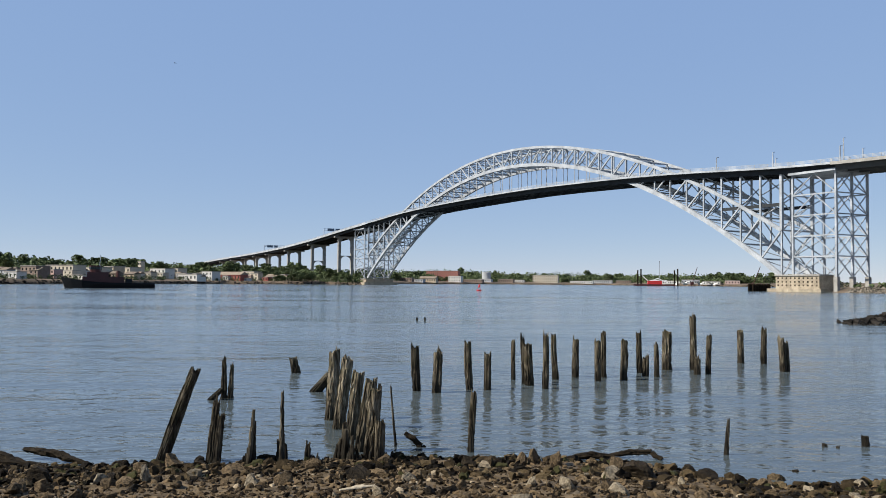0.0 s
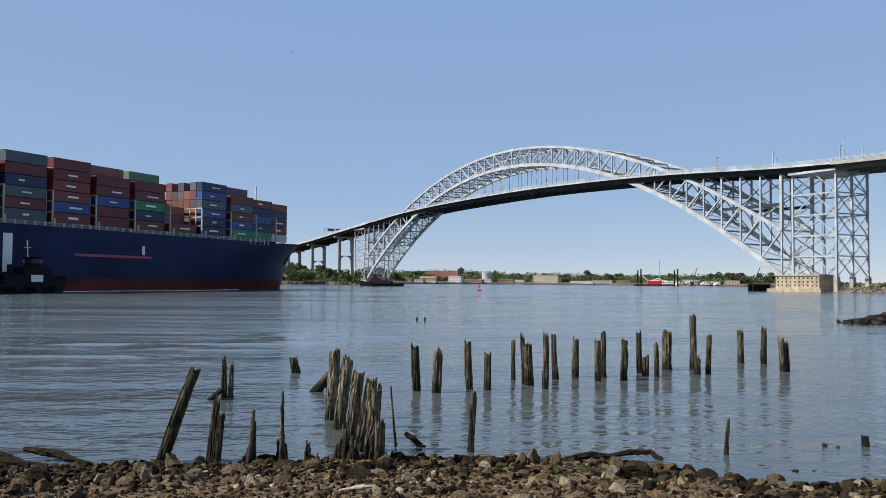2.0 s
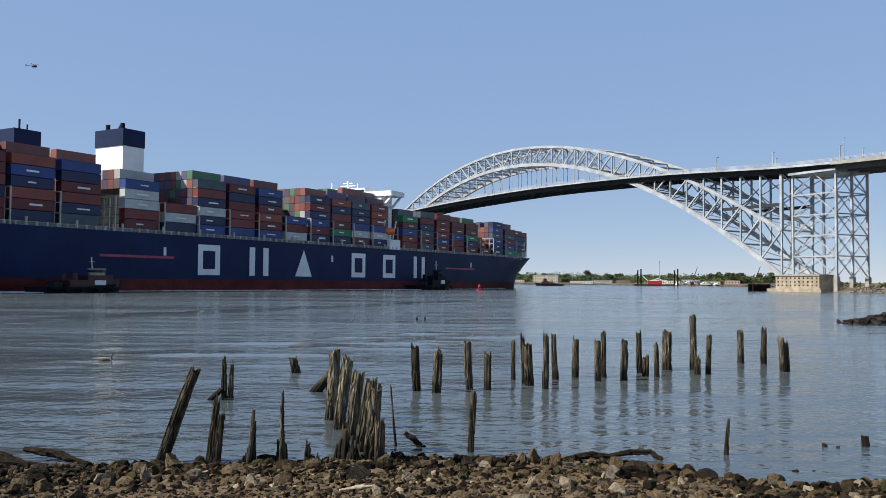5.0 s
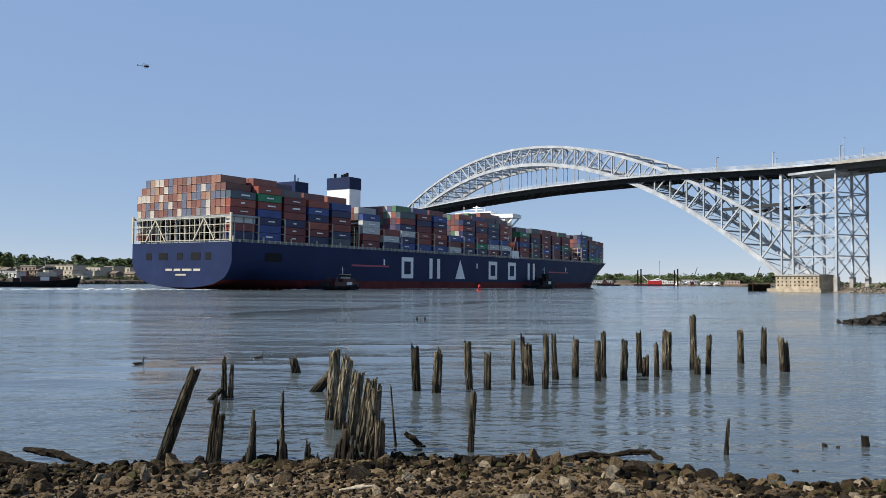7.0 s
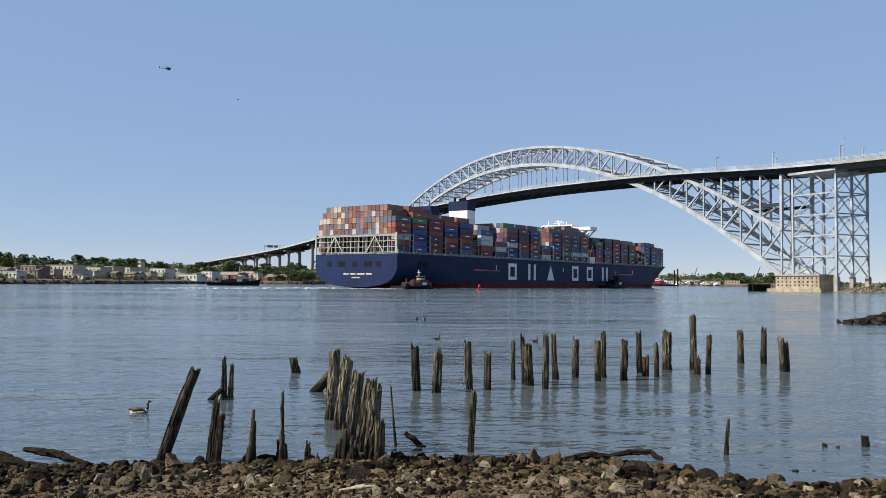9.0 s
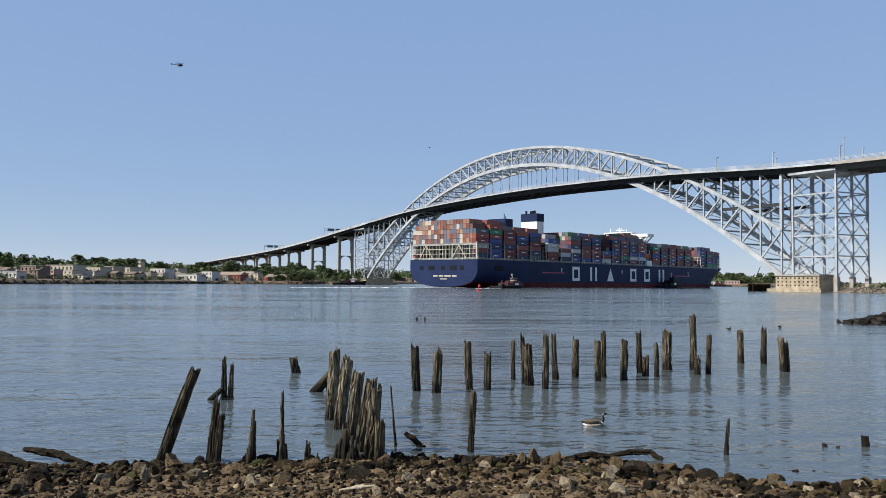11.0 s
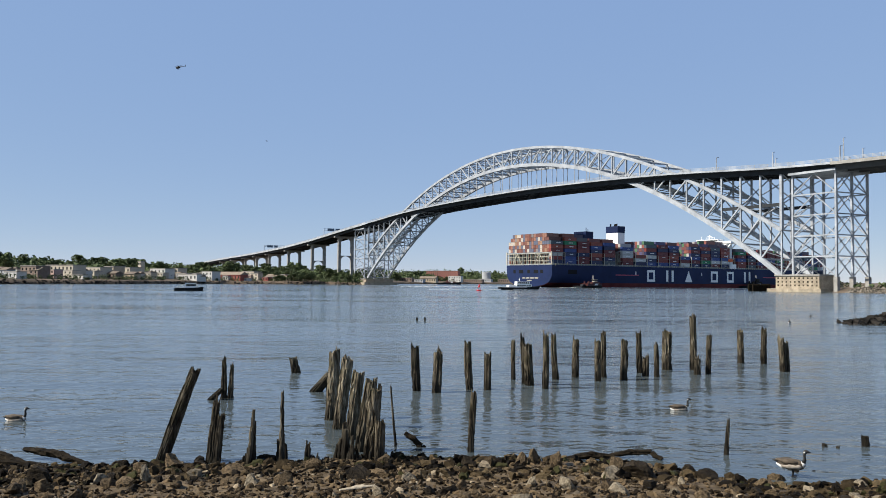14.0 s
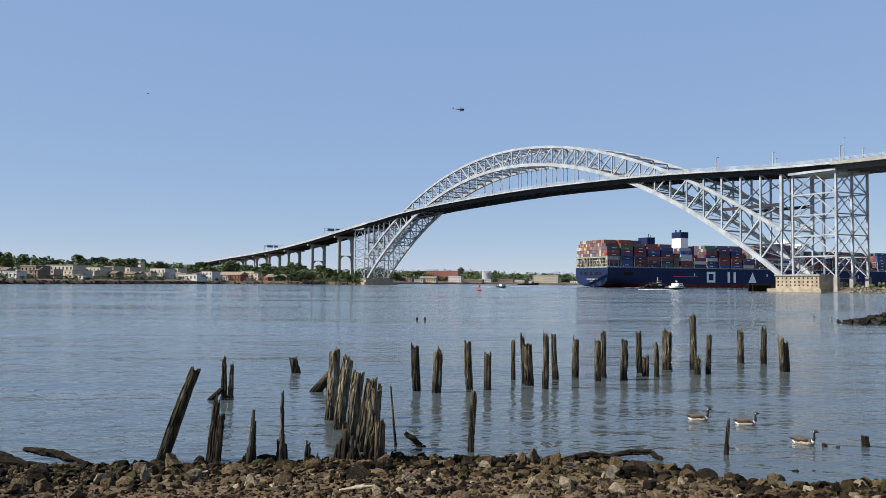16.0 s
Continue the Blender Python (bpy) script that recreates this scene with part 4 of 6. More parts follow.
def tug(name, label, hull, house, length=33.0, low=1.0, top=None, wake=True):
    t = thing(name, pose(0, 0, 0), label, "tugboat", "tugboats")
    bm = bmesh.new()
    boat_hull(bm, length, 10.5, 2.0, 2.2)
    part("hull", bm, hull, t, smooth=False)
    for sg in (-1, 1):
        bm = bmesh.new()
        beam(bm, (-length * 0.48, sg * 5.0, 1.6), (length * 0.2, sg * 5.35, 1.8), 0.5, 0.7)
        part("fender", bm, BLACK, t)
    bm = bmesh.new()
    box(bm, -5.5, 9, -3.4, 3.4, 1.8, 4.3)
    bmesh.ops.bevel(bm, geom=bm.edges, offset=0.35, segments=2)
    part("deckhouse", bm, house, t)
    bm = bmesh.new()
    box(bm, 0.0, 7.5, -2.8, 2.8, 4.3, 6.0)
    bmesh.ops.bevel(bm, geom=bm.edges, offset=0.3, segments=2)
    part("upper_house", bm, top if top and low == 1.0 else house, t)
    bm = bmesh.new()
    tube(bm, [(4.6, 0, 6.0), (4.6, 0, 8.2), (4.6, 0, 8.5)], [2.0, 2.2, 2.4], 8)
    wh = part("wheelhouse", bm, top or house, t)
    bm = bmesh.new()
    tube(bm, [(4.6, 0, 7.0), (4.6, 0, 8.0)], [2.14, 2.26], 8)
    part("window_band", bm, GLASS, wh)
    for y in (-2.2, 2.2):
        bm = bmesh.new()
        tube(bm, [(-3.2, y, 2), (-3.4, y, 6.6)], [0.7, 0.6], 10)
        part("funnel", bm, hull if hull is not BLACK else house, t)
    bm = bmesh.new()
    beam(bm, (3.2, 0, 8.4), (2.9, 0, 12.5), 0.2, 0.2, (0, 1, 0))
    beam(bm, (3.0, -1.1, 10.8), (3.0, 1.1, 10.8), 0.12, 0.12)
    part("mast", bm, WHITE, t)
    bm = bmesh.new()
    box(bm, -8.5, -6.0, -1.4, 1.4, 1.8, 3.6)
    part("winch", bm, DARK_STEEL, t)
    bm = bmesh.new()
    box(bm, 1.5, 4.8, -3.47, -3.38, 2.6, 4.2)
    part("white_shape", bm, WHITE, t)
    for f in range(4):
        bm = bmesh.new()
        tube(bm, [(length * (-0.3 + 0.18 * f), -5.6, 1.0), (length * (-0.3 + 0.18 * f) + 0.01, -5.15, 1.0)], [0.75, 0.75], 10)
        part("tyre", bm, BLACK, t)
    if wake:
        bm = bmesh.new()
        for k in range(10):
            x = -length * 0.5 - 1.6 * k
            box(bm, x - 1.7, x, -3.5 + 0.15 * k, 3.5 - 0.15 * k, -0.15, 0.12 + 0.1 * noise.noise(Vector((k * 0.8, 2, 0))))
        part("wake", bm, FOAM, t)
    if low != 1.0:
        for ob in t.children_recursive:
            for v in ob.data.vertices:
                v.co.z *= low
    return t


lead_tug = tug("tugboat", "black tugboat with a dull red deckhouse backing ahead of the ship", BLACK, TUG_RED, wake=False)
side_tug = tug("tugboat", "black tugboat made fast alongside the ship", BLACK, BLACK, 30)
quarter_tug = tug("tugboat", "low black tugboat with a dull red house at the ship's quarter", BLACK, TUG_RED, 25, 0.72, CREAM)
tail_tug = tug("tugboat", "black tugboat with a dark red house following the ship", BLACK, TUG_RED, 34, 1.0, CREAM)


def ferry():
    t = thing("passenger_ferry", pose(0, 0, 0), "dark-hulled fast ferry with a white upper deck", "ferry")
    bm = bmesh.new()
    boat_hull(bm, 30, 8.0, 2.0, 0.9)
    part("hull", bm, BLACK, t)
    bm = bmesh.new()
    for sg in (-1, 1):
        beam(bm, (-14.5, sg * 3.95, 2.0), (4.0, sg * 3.98, 2.05), 0.2, 0.3)
    part("rubbing_strake", bm, WHITE, t)
    for nm, x0, x1, z0, z1 in (("cabin", -3.5, 8.0, 1.9, 4.2), ("upper_cabin", -3, 6.5, 4.2, 6.4), ("after_house", -9, -4, 1.9, 3.6)):
        bm = bmesh.new()
        box(bm, x0, x1, -3.1, 3.1, z0, z1)
        bmesh.ops.bevel(bm, geom=bm.edges, offset=0.25, segments=1)
        part(nm, bm, WHITE, t)
    for z0, z1, x0, x1 in ((2.7, 3.6, -3, 7.2), (4.9, 5.9, -2.4, 6.0)):
        for k in range(6):
            a = x0 + (x1 - x0) * k / 6
            for sg in (-1, 1):
                bm = bmesh.new()
                box(bm, a + 0.15, a + (x1 - x0) / 6 - 0.15, sg * 3.12 - 0.05, sg * 3.12 + 0.05, z0, z1)
                part("window", bm, GLASS, t)
    bm = bmesh.new()
    beam(bm, (0, 0, 6.4), (-0.6, 0, 9.5), 0.25, 0.25, (0, 1, 0))
    beam(bm, (-0.3, -1.4, 8), (-0.3, 1.4, 8), 0.15, 0.15)
    part("mast", bm, WHITE, t)
    bm = bmesh.new()
    for sg in (-1, 1):
        beam(bm, (-14.5, sg * 3.6, 3.0), (-9, sg * 3.6, 3.0), 0.1, 0.1)
        for k in range(6):
            beam(bm, (-14.4 + k * 1.1, sg * 3.6, 2), (-14.4 + k * 1.1, sg * 3.6, 3), 0.08, 0.08, (1, 0, 0))
    part("rail", bm, STEEL, t)
    bm = bmesh.new()
    for k in range(34):
        x = -15 - 1.5 * k
        w = 2.6 + 0.05 * k + 0.7 * noise.noise(Vector((k * 0.9, 0, 0)))
        box(bm, x - 1.6, x, -w, w, -0.2, 0.32 - 0.006 * k + 0.2 * noise.noise(Vector((k * 0.7, 5, 0))))
    part("wake", bm, FOAM, t, "white churned wake")
    bm = bmesh.new()
    for k in range(14):
        x = -15.0 - 1.7 * k
        box(bm, x - 1.8, x, -3.2 + 0.12 * k, 3.2 - 0.12 * k, -0.15, 0.22 + 0.15 * noise.noise(Vector((k * 0.8, 6, 0))))
    for k in range(12):
        x = -6.0 + 1.6 * k
        w = 4.3 - max(0.0, x) * 0.2
        box(bm, x, x + 1.65, -w - 0.3, -w + 0.8, -0.15, 0.2 + 0.15 * noise.noise(Vector((k * 0.9, 8, 0))))
    part("wake", bm, FOAM, t)
    for ob in t.children_recursive:
        for v in ob.data.vertices:
            v.co = (v.co.x * 0.66, v.co.y * 0.7, v.co.z * 0.60)
    return t


def launch():
    t = thing("motor_launch", pose(0, 0, 0), "small white motor launch with a dark hull", "boat")
    bm = bmesh.new()
    boat_hull(bm, 12, 3.8, 1.2, 0.6)
    part("hull", bm, BLACK, t)
    bm = bmesh.new()
    box(bm, -1.5, 2.8, -1.4, 1.4, 1.0, 3.2)
    bmesh.ops.bevel(bm, geom=bm.edges, offset=0.2, segments=1)
    part("cabin", bm, WHITE, t)
    bm = bmesh.new()
    box(bm, -1.2, 2.85, -1.45, 1.45, 2.1, 2.8)
    part("window_band", bm, GLASS, t)
    bm = bmesh.new()
    box(bm, -1.8, 3.0, -1.55, 1.55, 3.2, 3.35)
    part("roof", bm, WHITE, t)
    bm = bmesh.new()
    for k in range(10):
        x = -6 - 1.2 * k
        box(bm, x - 1.3, x, -1.1, 1.1, -0.1, 0.14 + 0.08 * noise.noise(Vector((k * 0.9, 3, 0))))
    part("wake", bm, FOAM, t)
    for ob in t.children_recursive:
        for v in ob.data.vertices:
            v.co *= 0.72
    return t


ferry_boat = ferry()
motor_launch = launch()



# ---- the ship's wake running over the calm water ----
WAKE_ROWS = [[(0.0, -75.0, 0.0, 66.5, -0.7), (1.2, -68.0, 14.0, 66.5, -0.5), (2.2, -52.0, 33.0, 66.5, 0.0), (4.0, -43.0, 46.0, 66.5, 0.0), (7.0, -30.0, 54.0, 66.5, 0.0), (8.6, -20.0, 60.0, 66.5, -0.06), (10.5, -8.0, 68.0, 66.5, -0.5), (16.0, 0.0, 72.0, 66.5, -0.7)],
             [(0.0, -42.0, 16.0, 48.0, -0.5), (0.8, -35.0, 20.0, 48.0, 0.0), (2.4, -31.0, 22.0, 48.0, 0.0), (4.0, -27.0, 23.5, 48.0, 0.0), (7.0, -17.0, 22.0, 48.0, 0.0), (8.2, -13.0, 21.5, 48.0, -0.06), (9.5, -8.0, 21.0, 48.0, -0.5), (16.0, -6.0, 21.0, 48.0, -0.7)]]


def wake_field(length, half, height, step, seed, turn):
    """A ragged tongue of water smoothed by the ship's passing, with a low swell running through it."""
    nx, ny = int(length / step), int(2 * half / step)
    rows = []
    for i in range(nx + 1):
        u = i / nx
        r = []
        for j in range(ny + 1):
            v = j / ny * 2 - 1
            x, y = u * length, v * half
            along, deep = x * math.cos(turn) - y * math.sin(turn), x * math.sin(turn) + y * math.cos(turn)
            rim = 1 - abs(v) / (0.2 + 0.8 * math.sin(math.pi * min(1.0, u * 1.02)) ** 0.5)
            ragged = rim + 0.45 * noise.noise(Vector((along * 0.07, deep * 0.22, seed))) + 0.35 * noise.noise(Vector((along * 0.3, deep * 0.8, seed + 3)))
            env = max(0.0, min(1.0, ragged * 1.6)) * min(1.0, u * 9) * min(1.0, (1 - u) * 9)
            wave = 0.7 * noise.noise(Vector((along * 0.10, deep * 0.34, seed + 5))) + 0.3 * noise.noise(Vector((along * 0.3, deep * 0.9, seed + 9)))
            r.append((x, y, -0.05 + 0.065 * env + height * env * wave))
        rows.append(r)
    bm = bmesh.new()
    strip(bm, rows)
    ob = part("wake_wave", bm, SLICK, smooth=True)
    return tagged(ob, "dark smooth wake water spreading over the rippled river", "waves", kind="stuff")


wake_fields = [wake_field(125, 8.0, 0.05, 0.4, 3, radians(66.5)), wake_field(46, 8.5, 0.17, 0.25, 7, radians(48))]

# ---- buoy and fender ----
buoy = thing("buoy", pose(14.3, 330, 0, 0, 3, 0), "red navigation buoy floating in the channel", "buoy")
buoy.scale = (0.8, 0.8, 0.75)
bm = bmesh.new()
tube(bm, [(0, 0, -0.5), (0, 0, 0.4), (0, 0, 0.6)], [1.25, 1.25, 1.0], 14)
part("float", bm, RED, buoy)
for k in range(4):
    a = math.pi / 4 + k * math.pi / 2
    bm = bmesh.new()
    beam(bm, (0.8 * math.cos(a), 0.8 * math.sin(a), 0.5), (0.35 * math.cos(a), 0.35 * math.sin(a), 2.9), 0.14, 0.14)
    part("leg", bm, RED, buoy)
bm = bmesh.new()
tube(bm, [(0, 0, 2.0), (0, 0, 2.9), (0, 0, 3.4)], [0.55, 0.5, 0.1], 8)
part("top_mark", bm, RED, buoy)

fender = thing("timber_fender", pose(156.0, 411, 0, 0, 0, 20), "dark timber pile fender before the bridge pier", "fender")
for k in range(11):
    for y in (0, 3.2):
        bm = bmesh.new()
        tube(bm, [(-5 + k, y, -2), (-5 + k, y, 3.6 + 0.3 * noise.noise(Vector((k * 1.3, y, 0))))], [0.42, 0.38], 8)
        part("pile", bm, TIMBER, fender)
for z in (1.2, 2.8):
    bm = bmesh.new()
    beam(bm, (-5.6, -0.5, z), (5.6, -0.5, z), 0.35, 0.45)
    part("waling", bm, TIMBER, fender)


# ---- birds ----
FEATHER = material("brown_grey_plumage", (0.045, 0.033, 0.023), 0.8, 0, 0.3, 14, tint=(0.12, 0.09, 0.06))
PALE_FEATHER = material("pale_buff_plumage", (0.22, 0.18, 0.14), 0.8, 0, 0.25, 14, tint=(0.42, 0.37, 0.31))
DOWN = material("white_plumage", (0.72, 0.70, 0.66), 0.8, 0, 0.1, 14)
DARK_FEATHER = material("black_plumage", (0.012, 0.011, 0.010), 0.6, 0, 0.3, 14)


def goose():
    t = thing("goose", pose(0, 0, 0), "brown goose with a black neck swimming on the water", "goose", "geese on the water")
    bm = bmesh.new()
    tube(bm, [(-0.30, 0, 0.07), (-0.22, 0, 0.07), (-0.08, 0, 0.055), (0.08, 0, 0.05), (0.18, 0, 0.06), (0.23, 0, 0.08)], [0.02, 0.075, 0.115, 0.115, 0.08, 0.03], 10)
    part("body", bm, FEATHER, t, smooth=True)
    for sg in (-1, 1):
        bm = bmesh.new()
        tube(bm, [(-0.32, sg * 0.02, 0.13), (-0.12, sg * 0.085, 0.115), (0.10, sg * 0.085, 0.10)], [0.012, 0.055, 0.03], 8)
        part("wing", bm, FEATHER, t, smooth=True)
    for sg in (-1, 1):
        bm = bmesh.new()
        tube(bm, [(-0.20, sg * 0.055, 0.02), (-0.05, sg * 0.075, 0.025), (0.12, sg * 0.062, 0.03), (0.19, sg * 0.035, 0.05)], [0.03, 0.055, 0.056, 0.03], 8)
        part("flank", bm, PALE_FEATHER, t, smooth=True)
        bm = bmesh.new()
        tube(bm, [(0.0, sg * 0.05, -0.02), (0.005, sg * 0.05, -0.09), (0.0, sg * 0.05, -0.17)], [0.022, 0.012, 0.011], 6)
        box(bm, -0.02, 0.07, sg * 0.05 - 0.03, sg * 0.05 + 0.03, -0.18, -0.168)
        part("leg", bm, DARK_FEATHER, t)
    bm = bmesh.new()
    tube(bm, [(0.12, 0, 0.06), (0.19, 0, 0.075), (0.225, 0, 0.10)], [0.075, 0.07, 0.035], 10)
    part("breast", bm, DOWN, t, smooth=True)
    bm = bmesh.new()
    tube(bm, [(-0.31, 0, 0.05), (-0.20, 0, 0.03), (-0.12, 0, 0.0)], [0.02, 0.075, 0.08], 8)
    part("rump", bm, DOWN, t, smooth=True)
    bm = bmesh.new()
    tube(bm, [(-0.38, 0, 0.11), (-0.27, 0, 0.09)], [0.012, 0.04], 6)
    part("tail", bm, DARK_FEATHER, t, smooth=True)
    bm = bmesh.new()
    tube(bm, [(0.18, 0, 0.08), (0.225, 0, 0.17), (0.215, 0, 0.26), (0.235, 0, 0.315)], [0.055, 0.032, 0.026, 0.03], 8)
    part("neck", bm, DARK_FEATHER, t, smooth=True)
    bm = bmesh.new()
    tube(bm, [(0.20, 0, 0.325), (0.235, 0, 0.335), (0.275, 0, 0.33), (0.335, 0, 0.318)], [0.02, 0.036, 0.03, 0.008], 8)
    hd = part("head", bm, DARK_FEATHER, t, smooth=True)
    bm = bmesh.new()
    tube(bm, [(0.222, -0.038, 0.318), (0.222, 0.038, 0.318)], [0.018, 0.018], 8)
    part("cheek_patch", bm, DOWN, hd, smooth=True)
    return t


first = goose()
first.scale = (0.86, 0.86, 0.86)
flock = [first] + [copy_thing(first, pose(0, 0, 0)) for _ in range(6)]


def helicopter():
    t = thing("helicopter", pose(0, 0, 0), "small dark helicopter hovering in the sky", "helicopter")
    bm = bmesh.new()
    tube(bm, [(3.4, 0, 0), (2.8, 0, 0.1), (1.2, 0, 0.2), (-1.0, 0, 0.3), (-2.2, 0, 0.5)], [0.2, 0.9, 1.25, 1.1, 0.4], 10)
    part("body", bm, DARK_STEEL, t, smooth=True)
    bm = bmesh.new()
    tube(bm, [(-1.8, 0, 0.5), (-8.0, 0, 0.9)], [0.38, 0.18], 8)
    part("tail_boom", bm, DARK_STEEL, t)
    bm = bmesh.new()
    box(bm, -8.6, -7.7, -0.08, 0.08, 0.5, 2.4)
    part("fin", bm, DARK_STEEL, t)
    bm = bmesh.new()
    beam(bm, (-5.3, 0.6, 1.9), (5.3, -0.6, 1.9), 0.35, 0.08)
    beam(bm, (0.6, 5.3, 1.9), (-0.6, -5.3, 1.9), 0.35, 0.08)
    beam(bm, (0, 0, 1.2), (0, 0, 1.9), 0.3, 0.3, (1, 0, 0))
    part("rotor", bm, BLACK, t)
    for sg in (-1, 1):
        bm = bmesh.new()
        beam(bm, (-1.8, sg * 1.1, -1.5), (2.4, sg * 1.1, -1.5), 0.12, 0.12)
        beam(bm, (0.9, sg * 0.5, -0.6), (0.9, sg * 1.1, -1.5), 0.1, 0.1)
        part("skid", bm, BLACK, t)
    return t


chopper = helicopter()
gull = thing("gull", pose(0, 0, 0), "small dark gull gliding in the sky", "bird")
bm = bmesh.new()
tube(bm, [(-0.3, 0, 0), (-0.05, 0, 0), (0.2, 0, 0.02), (0.32, 0, 0)], [0.03, 0.09, 0.07, 0.02], 8)
part("body", bm, DARK_FEATHER, gull)
for sg in (-1, 1):
    bm = bmesh.new()
    beam(bm, (0.05, sg * 0.05, 0.03), (0.0, sg * 0.4, 0.14), 0.2, 0.03)
    beam(bm, (0.0, sg * 0.4, 0.14), (-0.12, sg * 0.78, 0.06), 0.12, 0.02)
    part("wing", bm, DARK_FEATHER, gull)

# ---- lamps and signs on the bridge ----
def deck_lamp(s, y, h, parent):
    d = deck_z(s)
    bm = bmesh.new()
    tube(bm, [(s, y, d), (s, y, d + h)], [0.36, 0.24], 7)
    pole = part("lamp_post", bm, STEEL, parent)
    bm = bmesh.new()
    beam(bm, (s, y, d + h), (s, y - 1.6, d + h + 0.2), 0.3, 0.18)
    part("lamp_head", bm, STEEL, pole)


for s, y, h in ((49.5, -8, 9), (11.7, -8, 9.5), (15, -14, 7), (-2, EDGE1, 6), (-18, EDGE1, 6), (-37, EDGE0 - 0.3, 11), (-34, EDGE0 - 2, 8), (-30, -20, 9)):
    deck_lamp(s, y, h, bridge)
for k in range(14):
    deck_lamp(120 + k * 27, EDGE1 + 0.6, 5.5, bridge)


def gantry(s, parent, mat):
    d = deck_z(s)
    g = new("sign_gantry")
    g.parent = parent
    for y in (EDGE0 - 0.6, EDGE1 + 0.6):
        bm = bmesh.new()
        beam(bm, (s, y, d), (s, y, d + 9.5), 0.6, 0.6, (1, 0, 0))
        part("post", bm, STEEL, g)
    for z in (7.6, 9.3):
        bm = bmesh.new()
        beam(bm, (s, EDGE0 - 0.6, d + z), (s, EDGE1 + 0.6, d + z), 0.4, 0.4)
        part("truss_bar", bm, STEEL, g)
    for y0, y1 in ((-1, -9), (-11, -16)):
        bm = bmesh.new()
        box(bm, s - 0.25, s + 0.25, y1, y0, d + 6.6, d + 9.8)
        part("sign_panel", bm, mat, g)


SIGN = material("grey_blue_sign", (0.10, 0.14, 0.19), 0.6, 0, 0.1, 0.5)
gantry(632, viaduct, SIGN)
gantry(870, viaduct, SIGN)


# ---- trees and scrub on the banks ----
LEAF = material("tree_foliage", (0.055, 0.082, 0.032), 0.7, 0, 0.5, 0.35, tint=(0.13, 0.165, 0.072), per_object=0.35, spec=0.2)
BARK = material("tree_bark", (0.07, 0.055, 0.04), 0.9, 0, 0.3, 2.0)


def leaves(rg, verts, faces, centre, radii, count, size):
    """Small tilted leaf clumps through an uneven lobe."""
    for _ in range(count):
        d = Vector((rg.gauss(0, 1), rg.gauss(0, 1), rg.gauss(0, 1))).normalized() * rg.uniform(0.55, 1.05)
        c = Vector((centre[0] + d.x * radii[0], centre[1] + d.y * radii[1], centre[2] + d.z * radii[2]))
        a = Vector((rg.gauss(0, 1), rg.gauss(0, 1), rg.gauss(0, 0.6))).normalized()
        b = a.cross(Vector((rg.gauss(0, 1), rg.gauss(0, 1), rg.gauss(0, 1)))).normalized()
        s = size * rg.uniform(0.5, 1.2)
        o = len(verts)
        nrm = a.cross(b) * s * 0.3
        verts.extend([tuple(c + a * s), tuple(c + b * s * 0.8 + nrm), tuple(c - a * s), tuple(c - b * s * 0.8 - nrm)])
        faces.append((o, o + 1, o + 2, o + 3))


def tree(m, h, wide, seed, label):
    rg = random.Random(seed)
    t = thing("tree", m, label, "tree", "trees along the far bank")
    bm = bmesh.new()
    tube(bm, [(0, 0, -1.0), (0.1, 0, h * 0.25), (0.25, 0.1, h * 0.5), (0.1, 0.2, h * 0.8)], [0.45, 0.36, 0.24, 0.06], 7)
    for k in range(6):
        a = rg.uniform(0, 6.28)
        z = h * rg.uniform(0.28, 0.55)
        r = wide * rg.uniform(0.5, 0.9)
        tube(bm, [(0.2, 0.1, z), (r * 0.5 * math.cos(a), r * 0.5 * math.sin(a), z + h * 0.12), (r * math.cos(a), r * math.sin(a), z + h * 0.2)], [0.18, 0.11, 0.03], 5)
    part("trunk", bm, BARK, t)
    verts, faces = [], []
    for k in range(11):
        a = rg.uniform(0, 6.28)
        r = wide * rg.uniform(0.15, 0.75)
        z = h * rg.uniform(0.38, 0.86)
        f = 1 - abs(z / h - 0.6) * 0.9
        leaves(rg, verts, faces, (r * math.cos(a) * f, r * math.sin(a) * f, z), (wide * rg.uniform(0.3, 0.5), wide * rg.uniform(0.3, 0.5), h * rg.uniform(0.10, 0.17)), 75, 0.75)
    me = bpy.data.meshes.new("crown")
    me.from_pydata(verts, [], faces)
    me.materials.append(LEAF)
    c = new("crown", me)
    c.parent = t
    return t


far_away = pose(0, 2500, 20)
KINDS = [tree(far_away, 15, 6.0, 41, "broad dark green leafy tree"), tree(far_away, 12, 5.5, 42, "rounded dark green leafy tree"), tree(far_away, 17, 5.0, 43, "tall dark green leafy tree"),
         tree(far_away, 9, 5.0, 44, "low spreading green leafy tree"), tree(far_away, 13, 6.5, 45, "wide olive green leafy tree")]

rg = random.Random(77)
spots = []
for k in range(140):
    b = rg.uniform(-0.62, -0.10)
    spots.append((b, rg.uniform(70, 230)))
for k in range(122):
    b = rg.uniform(-0.09, 0.46)
    spots.append((b, rg.uniform(60, 320)))
for k in range(26):
    spots.append((rg.uniform(-0.20, -0.10), rg.uniform(6, 30)))
